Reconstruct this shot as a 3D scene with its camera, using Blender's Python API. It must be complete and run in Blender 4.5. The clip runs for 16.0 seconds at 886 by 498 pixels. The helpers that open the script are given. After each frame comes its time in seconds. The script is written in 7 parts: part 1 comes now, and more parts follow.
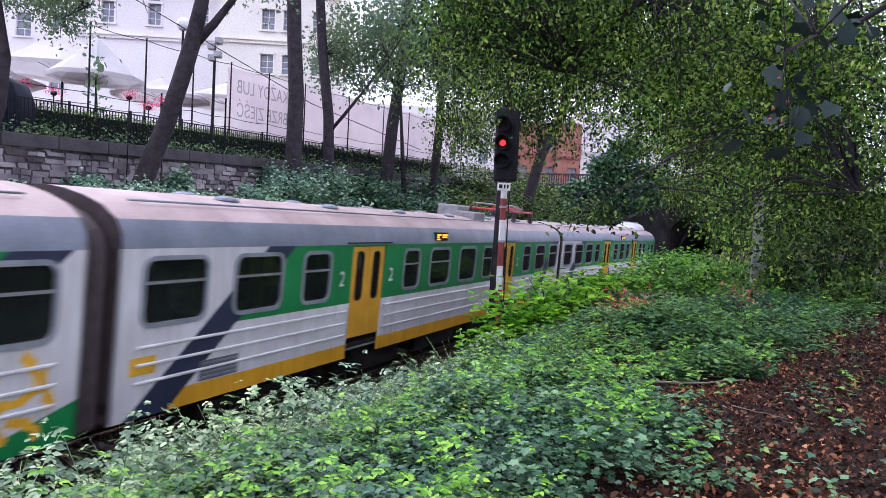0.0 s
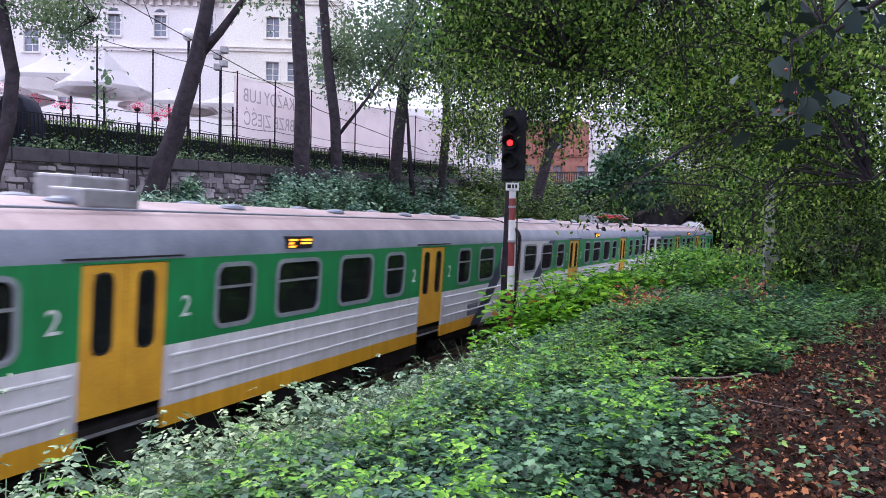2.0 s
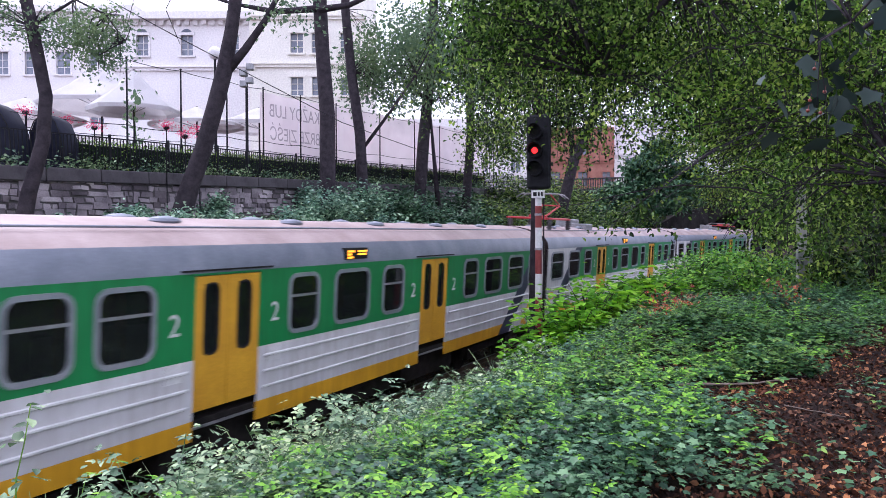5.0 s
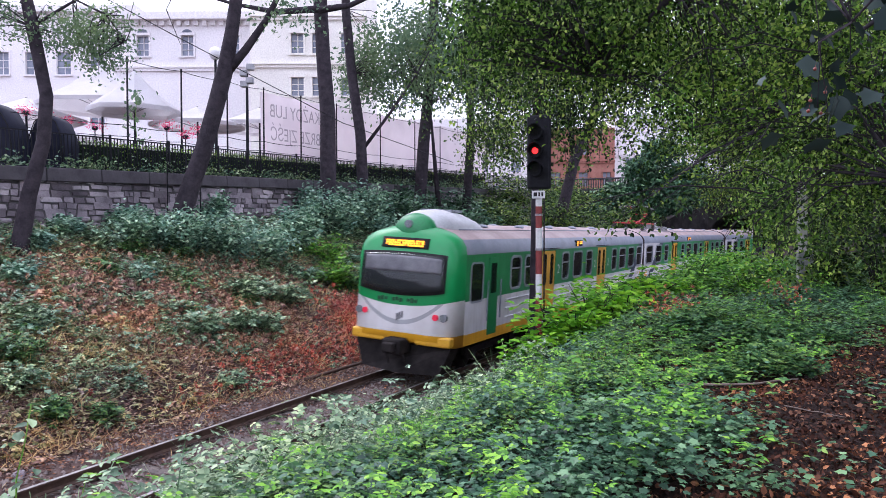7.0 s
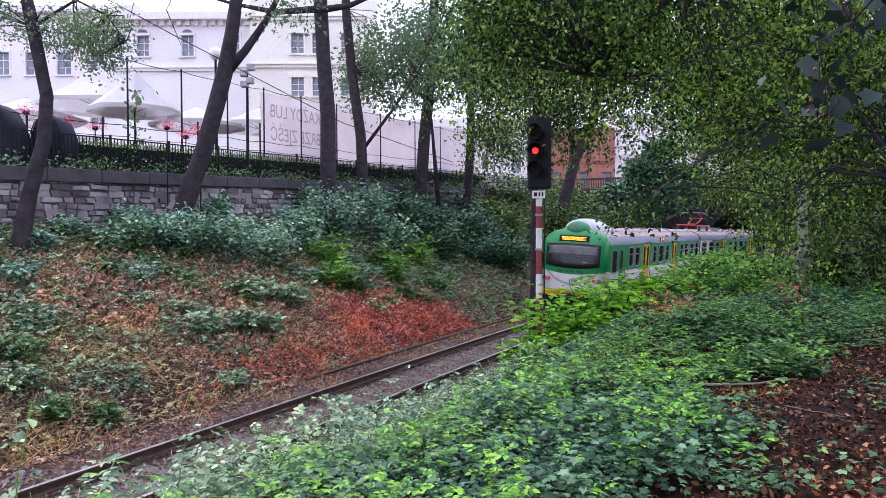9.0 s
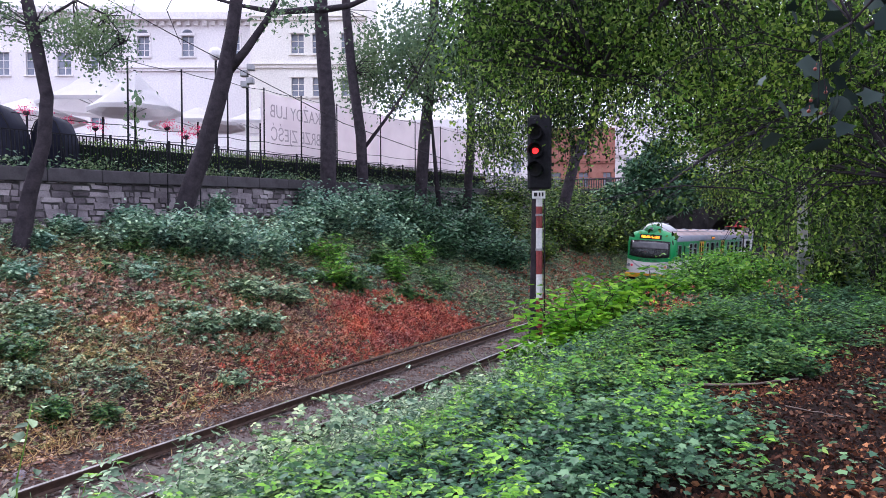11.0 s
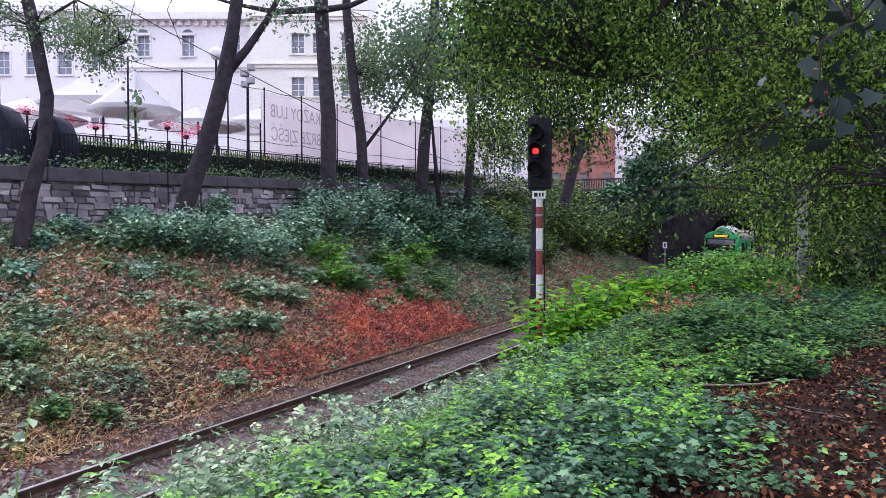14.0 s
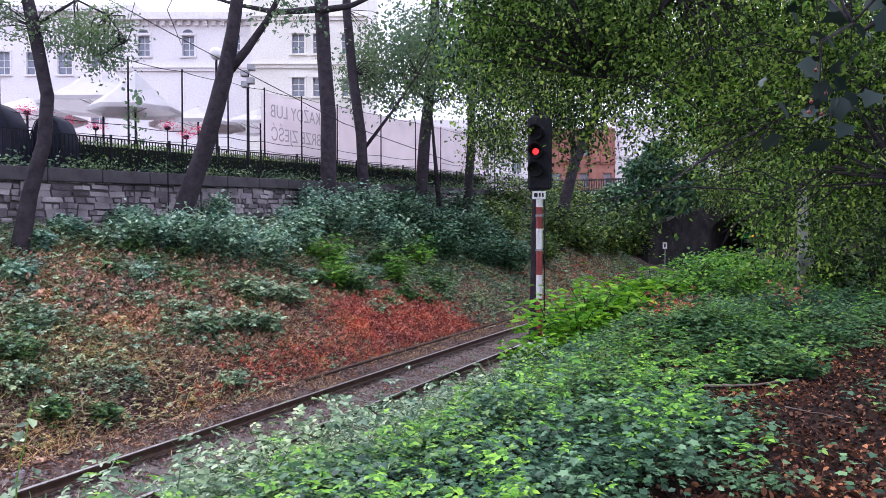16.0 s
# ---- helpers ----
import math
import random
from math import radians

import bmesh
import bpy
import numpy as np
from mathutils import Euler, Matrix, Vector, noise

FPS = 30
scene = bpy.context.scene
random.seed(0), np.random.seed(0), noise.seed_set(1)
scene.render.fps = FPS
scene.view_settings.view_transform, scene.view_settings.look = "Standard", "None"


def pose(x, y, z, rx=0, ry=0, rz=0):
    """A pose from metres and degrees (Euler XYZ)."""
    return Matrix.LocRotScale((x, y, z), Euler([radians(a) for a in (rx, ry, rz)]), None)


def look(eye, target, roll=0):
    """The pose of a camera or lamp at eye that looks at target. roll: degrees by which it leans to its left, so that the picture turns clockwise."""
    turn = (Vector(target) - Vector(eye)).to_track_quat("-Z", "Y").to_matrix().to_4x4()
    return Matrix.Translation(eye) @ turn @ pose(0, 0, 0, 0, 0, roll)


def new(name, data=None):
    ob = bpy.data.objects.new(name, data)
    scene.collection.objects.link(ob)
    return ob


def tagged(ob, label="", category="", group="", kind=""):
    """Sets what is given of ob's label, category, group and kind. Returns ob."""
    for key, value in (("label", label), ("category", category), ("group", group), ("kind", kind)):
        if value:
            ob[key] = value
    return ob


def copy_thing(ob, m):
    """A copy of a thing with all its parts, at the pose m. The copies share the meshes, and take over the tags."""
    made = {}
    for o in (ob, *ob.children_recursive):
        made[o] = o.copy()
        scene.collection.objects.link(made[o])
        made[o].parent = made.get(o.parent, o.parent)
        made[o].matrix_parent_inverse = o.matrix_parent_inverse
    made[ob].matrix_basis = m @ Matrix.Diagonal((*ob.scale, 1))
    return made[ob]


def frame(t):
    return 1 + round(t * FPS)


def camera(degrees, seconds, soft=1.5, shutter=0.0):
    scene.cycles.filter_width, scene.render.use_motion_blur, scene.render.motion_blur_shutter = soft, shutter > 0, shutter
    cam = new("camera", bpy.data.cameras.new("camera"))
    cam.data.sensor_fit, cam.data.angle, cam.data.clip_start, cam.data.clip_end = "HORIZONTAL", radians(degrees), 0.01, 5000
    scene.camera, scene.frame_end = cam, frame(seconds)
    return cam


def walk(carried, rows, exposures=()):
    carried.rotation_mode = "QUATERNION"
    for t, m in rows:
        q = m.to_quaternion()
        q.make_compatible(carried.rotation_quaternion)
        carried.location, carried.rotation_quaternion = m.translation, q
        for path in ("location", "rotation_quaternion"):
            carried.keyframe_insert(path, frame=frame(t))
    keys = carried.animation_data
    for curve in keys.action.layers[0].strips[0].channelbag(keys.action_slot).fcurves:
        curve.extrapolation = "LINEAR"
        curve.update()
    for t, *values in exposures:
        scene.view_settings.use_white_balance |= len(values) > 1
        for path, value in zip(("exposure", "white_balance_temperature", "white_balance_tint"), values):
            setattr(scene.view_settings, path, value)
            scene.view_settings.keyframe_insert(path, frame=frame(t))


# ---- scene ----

# ---------------------------------------------------------------- camera
EYE = (0.0, 0.0, 3.55)


def aim(turn, tilt, lean):
    return pose(*EYE, 90 + tilt, 0, turn) @ pose(0, 0, 0, 0, 0, lean)


cam = camera(63.27, 16.0, soft=0.6, shutter=0.4)
walk(cam, [
    (0.0, aim(22.68, -2.13, 2.85)),
    (0.5, aim(22.80, -2.08, 2.73)),
    (1.0, aim(23.13, -1.92, 1.30)),
    (1.5, aim(23.28, -2.11, 1.29)),
    (2.0, aim(23.49, -2.01, 1.18)),
    (2.5, aim(23.78, -1.97, 0.45)),
    (3.0, aim(25.28, -1.35, 0.05)),
    (3.5, aim(25.59, -1.28, -0.11)),
    (4.0, aim(25.61, -1.28, -0.16)),
    (6.5, aim(25.66, -1.24, -0.14)),
    (9.0, aim(25.68, -1.24, -0.16)),
    (12.0, aim(25.70, -1.22, -0.15)),
    (14.0, aim(25.70, -1.22, -0.09)),
    (16.0, aim(25.70, -1.20, -0.05)),
], exposures=[(0.0, 0.69, 5560, 20), (16.0, 0.69, 5560, 20)])

# ---------------------------------------------------------------- light
world = bpy.data.worlds.new("sky")
scene.world = world
world.use_nodes = True
wn, wl = world.node_tree.nodes, world.node_tree.links
sky = wn.new("ShaderNodeTexSky")
sky.sky_type = "NISHITA"
sky.sun_disc = False
sky.sun_elevation, sky.sun_rotation = radians(48), radians(-70)
sky.air_density, sky.dust_density, sky.ozone_density = 1.2, 6.0, 1.0
pale = wn.new("ShaderNodeMix")
pale.data_type = "RGBA"
pale.inputs["Factor"].default_value = 0.7
pale.inputs["B"].default_value = (13.5, 12.9, 13.6, 1)
wl.new(sky.outputs["Color"], pale.inputs["A"])
wl.new(pale.outputs["Result"], wn["Background"].inputs["Color"])
wn["Background"].inputs["Strength"].default_value = 0.13
sun = new("sun", bpy.data.lights.new("sun", "SUN"))
sun.data.energy, sun.data.angle, sun.data.color = 1.4, radians(25), (1.0, 0.95, 0.88)
sun.matrix_world = look((-40, 25, 60), (0, 10, 0))


# ---------------------------------------------------------------- materials
def material(name, rough=0.8, metal=0.0):
    m = bpy.data.materials.new(name)
    m.use_nodes = True
    b = m.node_tree.nodes["Principled BSDF"]
    b.inputs["Roughness"].default_value, b.inputs["Metallic"].default_value = rough, metal
    return m, m.node_tree.nodes, m.node_tree.links, b


def ramp(n, l, source, stops):
    r = n.new("ShaderNodeValToRGB")
    while len(r.color_ramp.elements) < len(stops):
        r.color_ramp.elements.new(0.5)
    for e, (p, c) in zip(r.color_ramp.elements, stops):
        e.position, e.color = p, (*c, 1)
    l.new(source, r.inputs["Fac"])
    return r.outputs["Color"]


def noise_of(n, l, scale, detail=5, space="Object", rough=0.6):
    t = n.new("ShaderNodeTexCoord")
    x = n.new("ShaderNodeTexNoise")
    x.inputs["Scale"].default_value, x.inputs["Detail"].default_value, x.inputs["Roughness"].default_value = scale, detail, rough
    l.new(t.outputs[space], x.inputs["Vector"])
    return x.outputs["Fac"]


def mixed(n, l, fac, a, b, kind="MIX"):
    x = n.new("ShaderNodeMix")
    x.data_type, x.blend_type = "RGBA", kind
    for key, v in (("Factor", fac), ("A", a), ("B", b)):
        if isinstance(v, (int, float)):
            x.inputs[key].default_value = v
        elif isinstance(v, tuple):
            x.inputs[key].default_value = (*v, 1)
        else:
            l.new(v, x.inputs[key])
    return x.outputs["Result"]


def bumped(n, l, b, height, strength=0.4, distance=0.02):
    u = n.new("ShaderNodeBump")
    u.inputs["Strength"].default_value, u.inputs["Distance"].default_value = strength, distance
    l.new(height, u.inputs["Height"])
    l.new(u.outputs["Normal"], b.inputs["Normal"])


def worn(name, low, high, scale=3.0, rough=0.8, metal=0.0, bump=0.3, fine=40.0, distance=0.01):
    """A surface whose colour drifts between two tones, with grain on it."""
    m, n, l, b = material(name, rough, metal)
    big = noise_of(n, l, scale)
    small = noise_of(n, l, fine, 4)
    c = ramp(n, l, big, [(0.3, low), (0.7, high)])
    c = mixed(n, l, 0.5, c, ramp(n, l, small, [(0.3, (0.55, 0.55, 0.55)), (0.7, (1.0, 1.0, 1.0))]), "MULTIPLY")
    l.new(c, b.inputs["Base Color"])
    if bump:
        bumped(n, l, b, small, bump, distance)
    return m


def foliage(name, tones, patch=0.6, shine=0.45, thin=0.3):
    """Leaves: every leaf has a tone of its own, drifting from place to place; light passes through them."""
    m, n, l, b = material(name, shine + 0.1)
    b.inputs["Specular IOR Level"].default_value = 0.22
    g = n.new("ShaderNodeNewGeometry")
    c = ramp(n, l, g.outputs["Random Per Island"], [(i / (len(tones) - 1), t) for i, t in enumerate(tones)])
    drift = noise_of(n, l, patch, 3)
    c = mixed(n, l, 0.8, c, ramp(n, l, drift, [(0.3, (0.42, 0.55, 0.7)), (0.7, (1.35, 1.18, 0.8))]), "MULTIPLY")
    l.new(c, b.inputs["Base Color"])
    t = n.new("ShaderNodeBsdfTranslucent")
    l.new(c, t.inputs["Color"])
    x = n.new("ShaderNodeMixShader")
    x.inputs["Fac"].default_value = thin
    l.new(b.outputs["BSDF"], x.inputs[1])
    l.new(t.outputs["BSDF"], x.inputs[2])
    l.new(x.outputs["Shader"], n["Material Output"].inputs["Surface"])
    return m


def glowing(name, colour, strength):
    m, n, l, b = material(name, 0.4)
    b.inputs["Base Color"].default_value = (*colour, 1)
    b.inputs["Emission Color"].default_value = (*colour, 1)
    b.inputs["Emission Strength"].default_value = strength
    return m


def glass_of(name, tint, rough=0.03, clear=0.6):
    m, n, l, b = material(name, rough)
    b.inputs["Base Color"].default_value = (*tint, 1)
    t = n.new("ShaderNodeBsdfTransparent")
    t.inputs["Color"].default_value = (0.75, 0.78, 0.78, 1)
    x = n.new("ShaderNodeMixShader")
    x.inputs["Fac"].default_value = clear
    l.new(b.outputs["BSDF"], x.inputs[1])
    l.new(t.outputs["BSDF"], x.inputs[2])
    l.new(x.outputs["Shader"], n["Material Output"].inputs["Surface"])
    return m


M = {}
DULL = ("bark", "iron", "cap", "hedge_shade_core", "tunnel", "under", "darkcloth", "rubber")
M["bark"] = worn("bark", (0.022, 0.018, 0.023), (0.06, 0.05, 0.058), 4, 0.9, 0, 0.7, 25, 0.03)
M["mortar"] = worn("mortar", (0.05, 0.045, 0.047), (0.09, 0.083, 0.083), 3, 0.95, 0, 0.5, 40)
M["cap"] = worn("cap_stone", (0.05, 0.046, 0.052), (0.11, 0.10, 0.108), 1.2, 0.9, 0, 0.4, 30)
M["iron"] = worn("dark_iron", (0.006, 0.006, 0.009), (0.018, 0.018, 0.022), 5, 0.6, 0.0, 0.1)
M["rust"] = worn("rusty_steel", (0.05, 0.028, 0.02), (0.11, 0.065, 0.045), 6, 0.8, 0.3, 0.3, 80)
M["rail_top"] = worn("worn_rail_steel", (0.35, 0.33, 0.33), (0.55, 0.53, 0.52), 8, 0.3, 0.9, 0.05)
M["sleeper"] = worn("old_sleeper_timber", (0.06, 0.05, 0.045), (0.16, 0.13, 0.11), 3, 0.9, 0, 0.6, 30, 0.02)
M["ballast"] = worn("dirty_ballast_stone", (0.10, 0.08, 0.075), (0.24, 0.2, 0.18), 9, 0.95, 0, 0.4, 30)
M["roof"] = worn("train_roof_paint", (0.27, 0.19, 0.18), (0.42, 0.325, 0.31), 1.2, 0.6, 0, 0.1, 30, 0.004)
M["cove"] = worn("train_cove_grey", (0.15, 0.17, 0.21), (0.25, 0.27, 0.32), 1.5, 0.45, 0.2, 0.05, 30, 0.004)
M["frame"] = worn("window_frame_grey", (0.24, 0.26, 0.29), (0.36, 0.37, 0.4), 3, 0.45, 0.4, 0.05)
M["grille"] = worn("grille_grey", (0.10, 0.10, 0.11), (0.18, 0.18, 0.19), 3, 0.6, 0.3, 0.2)
M["rubber"] = worn("black_rubber", (0.012, 0.012, 0.013), (0.03, 0.028, 0.028), 5, 0.8, 0, 0.2)
M["bellows"] = worn("gangway_bellows", (0.03, 0.02, 0.022), (0.07, 0.05, 0.05), 6, 0.8, 0, 0.3)
M["under"] = worn("underframe_grime", (0.012, 0.011, 0.011), (0.035, 0.03, 0.028), 4, 0.9, 0.1, 0.4)
M["door"] = worn("yellow_door_paint", (0.55, 0.27, 0.015), (0.72, 0.38, 0.02), 2, 0.45, 0, 0.05, 30, 0.003)
M["yellow"] = worn("yellow_paint", (0.60, 0.32, 0.015), (0.78, 0.43, 0.02), 2, 0.45, 0, 0.05, 30, 0.003)
M["white"] = worn("white_paint", (0.55, 0.54, 0.53), (0.75, 0.74, 0.73), 1.5, 0.5, 0, 0.05, 20, 0.003)
M["green"] = worn("green_paint", (0.008, 0.16, 0.045), (0.012, 0.22, 0.06), 1.2, 0.4, 0, 0.03, 20, 0.003)
M["green_dark"] = worn("dark_green_lettering_paint", (0.006, 0.06, 0.02), (0.01, 0.09, 0.03), 4, 0.5, 0, 0)
M["pale_grey"] = worn("pale_grey_paint", (0.42, 0.43, 0.44), (0.58, 0.58, 0.58), 1.5, 0.4, 0.1, 0.05, 20, 0.003)
M["interior"] = worn("train_interior", (0.10, 0.09, 0.08), (0.2, 0.18, 0.16), 2, 0.8, 0, 0.1)
M["seat"] = worn("seat_cloth", (0.04, 0.05, 0.10), (0.08, 0.09, 0.15), 5, 0.9, 0, 0.1)
M["glass"] = glass_of("tinted_glass", (0.012, 0.013, 0.014), 0.04, 0.35)
M["screen"] = glass_of("windscreen_glass", (0.03, 0.035, 0.035), 0.03, 0.4)
M["amber"] = glowing("amber_lettering", (1.0, 0.36, 0.015), 1.5)
M["red_lamp"] = glowing("red_lamp", (1.0, 0.012, 0.008), 2.2)
M["red_dim"] = glowing("tail_lamp", (0.6, 0.02, 0.05), 0.12)
M["lens"] = worn("lamp_lens", (0.25, 0.27, 0.3), (0.4, 0.42, 0.45), 20, 0.1, 0.5, 0)
M["red"] = worn("red_paint", (0.36, 0.018, 0.022), (0.5, 0.03, 0.035), 4, 0.5, 0, 0.1)
M["maroon"] = worn("dull_red_paint", (0.16, 0.02, 0.018), (0.26, 0.035, 0.03), 6, 0.6, 0, 0.2)
M["insulator"] = worn("insulator_brown", (0.05, 0.04, 0.045), (0.1, 0.09, 0.1), 5, 0.3, 0, 0.1)
M["steel"] = worn("grey_steel", (0.22, 0.22, 0.23), (0.38, 0.38, 0.39), 4, 0.45, 0.5, 0.1)
M["concrete"] = worn("concrete", (0.28, 0.27, 0.26), (0.45, 0.44, 0.42), 3, 0.9, 0, 0.4, 30)
M["plaster"] = worn("pale_plaster", (0.79, 0.76, 0.76), (0.88, 0.85, 0.84), 0.4, 0.9, 0, 0.1, 8)
M["plaster2"] = worn("cream_plaster", (0.80, 0.77, 0.69), (0.88, 0.85, 0.77), 0.4, 0.9, 0, 0.1, 8)
M["pane"] = worn("window_pane", (0.16, 0.18, 0.24), (0.25, 0.28, 0.34), 2, 0.1, 0, 0)
M["canvas"] = worn("white_canvas", (0.75, 0.73, 0.74), (0.86, 0.84, 0.85), 0.8, 0.8, 0, 0.05)
M["print"] = worn("banner_print", (0.42, 0.38, 0.40), (0.52, 0.48, 0.5), 2, 0.9, 0, 0)
M["brick_red"] = worn("red_brick_front", (0.28, 0.11, 0.08), (0.42, 0.2, 0.15), 1.0, 0.9, 0, 0.2, 14)
M["tunnel"] = worn("dark_stone", (0.012, 0.011, 0.012), (0.045, 0.04, 0.04), 1.2, 0.95, 0, 0.6, 14, 0.03)
M["asphalt"] = worn("asphalt", (0.12, 0.115, 0.12), (0.2, 0.19, 0.19), 1.5, 0.9, 0, 0.2)
M["wood"] = worn("grey_dead_wood", (0.10, 0.075, 0.06), (0.22, 0.17, 0.14), 6, 0.9, 0, 0.5, 50)
M["darkcloth"] = worn("dark_blue_cover", (0.008, 0.009, 0.02), (0.02, 0.022, 0.04), 2, 0.7, 0, 0.2)
M["hedge_shade_core"] = worn("hedge_shade", (0.006, 0.01, 0.008), (0.015, 0.025, 0.015), 5, 0.95, 0, 0.3)
M["berry"] = worn("orange_berry_skin", (0.16, 0.025, 0.015), (0.24, 0.05, 0.025), 8, 0.4, 0, 0)
M["flower"] = worn("red_flowers", (0.8, 0.03, 0.13), (0.85, 0.08, 0.24), 5, 0.7, 0, 0)

for key in DULL:
    M[key].node_tree.nodes["Principled BSDF"].inputs["Specular IOR Level"].default_value = 0.15
M["herb"] = foliage("herb_leaves", [(0.012, 0.04, 0.018), (0.034, 0.105, 0.038), (0.066, 0.165, 0.052), (0.12, 0.25, 0.065), (0.22, 0.35, 0.085)], 0.5, 0.4, 0.15)
M["lime"] = foliage("bright_maple_leaves", [(0.05, 0.18, 0.012), (0.13, 0.36, 0.015), (0.22, 0.50, 0.02), (0.34, 0.62, 0.04)], 0.5, 0.4, 0.4)
M["shrub"] = foliage("shrub_leaves", [(0.03, 0.075, 0.05), (0.11, 0.23, 0.16), (0.27, 0.45, 0.33), (0.46, 0.63, 0.48)], 0.5, 0.35)
# near-black to bright stops put the crown's inner shade and highlights into leaf colours
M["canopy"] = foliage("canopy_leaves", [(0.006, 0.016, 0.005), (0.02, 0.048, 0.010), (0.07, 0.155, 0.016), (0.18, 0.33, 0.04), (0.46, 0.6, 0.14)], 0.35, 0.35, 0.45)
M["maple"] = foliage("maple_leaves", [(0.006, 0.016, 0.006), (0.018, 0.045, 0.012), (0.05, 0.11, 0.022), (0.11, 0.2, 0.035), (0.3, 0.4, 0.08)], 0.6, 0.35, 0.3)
# overhead leaves seen from below: their shade is put into these dark tones
M["shaded_twig_leaf"] = foliage("shaded_twig_leaves", [(0.008, 0.018, 0.016), (0.02, 0.037, 0.034), (0.05, 0.075, 0.07)], 0.6, 0.6, 0.05)
M["acacia"] = foliage("pale_tree_leaves", [(0.10, 0.17, 0.10), (0.14, 0.22, 0.13), (0.18, 0.27, 0.15)], 0.4, 0.5, 0.4)
M["bramble"] = foliage("bramble_leaves", [(0.03, 0.065, 0.035), (0.09, 0.17, 0.09), (0.20, 0.31, 0.17), (0.46, 0.57, 0.36)], 0.8, 0.4, 0.15)
M["ivy"] = foliage("ivy_leaves", [(0.012, 0.036, 0.022), (0.034, 0.095, 0.055), (0.075, 0.17, 0.095), (0.17, 0.31, 0.18)], 0.7, 0.35, 0.15)
M["bush"] = foliage("near_bush_leaves", [(0.025, 0.08, 0.018), (0.08, 0.24, 0.03), (0.17, 0.42, 0.045), (0.32, 0.58, 0.07)], 0.5, 0.35, 0.35)
M["dead"] = foliage("dry_red_fronds", [(0.12, 0.035, 0.03), (0.36, 0.085, 0.065), (0.62, 0.17, 0.125), (0.7, 0.36, 0.27)], 1.0, 0.8, 0.3)
M["withered"] = foliage("withered_bracken", [(0.10, 0.055, 0.05), (0.28, 0.14, 0.115), (0.48, 0.27, 0.2), (0.66, 0.46, 0.32)], 1.0, 0.85, 0.2)
M["yellowing"] = foliage("yellowing_weed_leaves", [(0.09, 0.11, 0.05), (0.26, 0.26, 0.12), (0.45, 0.40, 0.2), (0.62, 0.50, 0.28)], 1.0, 0.7, 0.2)
M["straw"] = foliage("dry_stems", [(0.13, 0.07, 0.05), (0.32, 0.18, 0.12), (0.52, 0.36, 0.2), (0.68, 0.54, 0.3)], 1.0, 0.85, 0.2)
M["litter"] = foliage("fallen_leaves", [(0.016, 0.008, 0.007), (0.032, 0.014, 0.010), (0.06, 0.024, 0.016), (0.12, 0.047, 0.027), (0.42, 0.2, 0.105)], 1.0, 0.8, 0.1)
M["bank_leaf"] = foliage("bank_leaf_litter", [(0.10, 0.06, 0.06), (0.31, 0.19, 0.165), (0.58, 0.42, 0.34), (0.44, 0.48, 0.27)], 0.8, 0.8, 0.1)
M["twig_bark"] = foliage("dead_twig_bark", [(0.03, 0.02, 0.022), (0.08, 0.055, 0.05), (0.2, 0.16, 0.14)], 1.0, 0.85, 0.0)
M["grass"] = foliage("grass_blades", [(0.08, 0.19, 0.04), (0.15, 0.32, 0.055), (0.26, 0.46, 0.08), (0.42, 0.48, 0.16)], 0.7, 0.6, 0.35)


def ground_material():
    m, n, l, b = material("earth", 0.95)
    b.inputs["Specular IOR Level"].default_value = 0.1
    big = noise_of(n, l, 0.5, 6)
    mid = noise_of(n, l, 6, 6)
    fine = noise_of(n, l, 55, 4)
    c = ramp(n, l, big, [(0.3, (0.075, 0.05, 0.048)), (0.55, (0.135, 0.098, 0.09)), (0.75, (0.11, 0.09, 0.068))])
    c = mixed(n, l, 0.6, c, ramp(n, l, mid, [(0.3, (0.5, 0.45, 0.4)), (0.7, (1.2, 1.1, 1.0))]), "MULTIPLY")
    c = mixed(n, l, 0.5, c, ramp(n, l, fine, [(0.3, (0.4, 0.4, 0.4)), (0.7, (1.0, 1.0, 1.0))]), "MULTIPLY")
    # leaf mould on the path's side of the track, darkened by painted-in plant shade
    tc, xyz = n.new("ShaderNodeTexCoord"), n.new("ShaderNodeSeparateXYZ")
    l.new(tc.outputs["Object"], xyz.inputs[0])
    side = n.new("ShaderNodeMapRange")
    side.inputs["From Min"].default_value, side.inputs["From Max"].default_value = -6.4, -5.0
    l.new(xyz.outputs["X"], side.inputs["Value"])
    shaded_mould = ramp(n, l, fine, [(0.3, (0.012, 0.008, 0.007)), (0.7, (0.038, 0.025, 0.020))])
    c = mixed(n, l, side.outputs["Result"], c, shaded_mould)
    l.new(c, b.inputs["Base Color"])
    bumped(n, l, b, fine, 0.7, 0.03)
    return m


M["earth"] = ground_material()


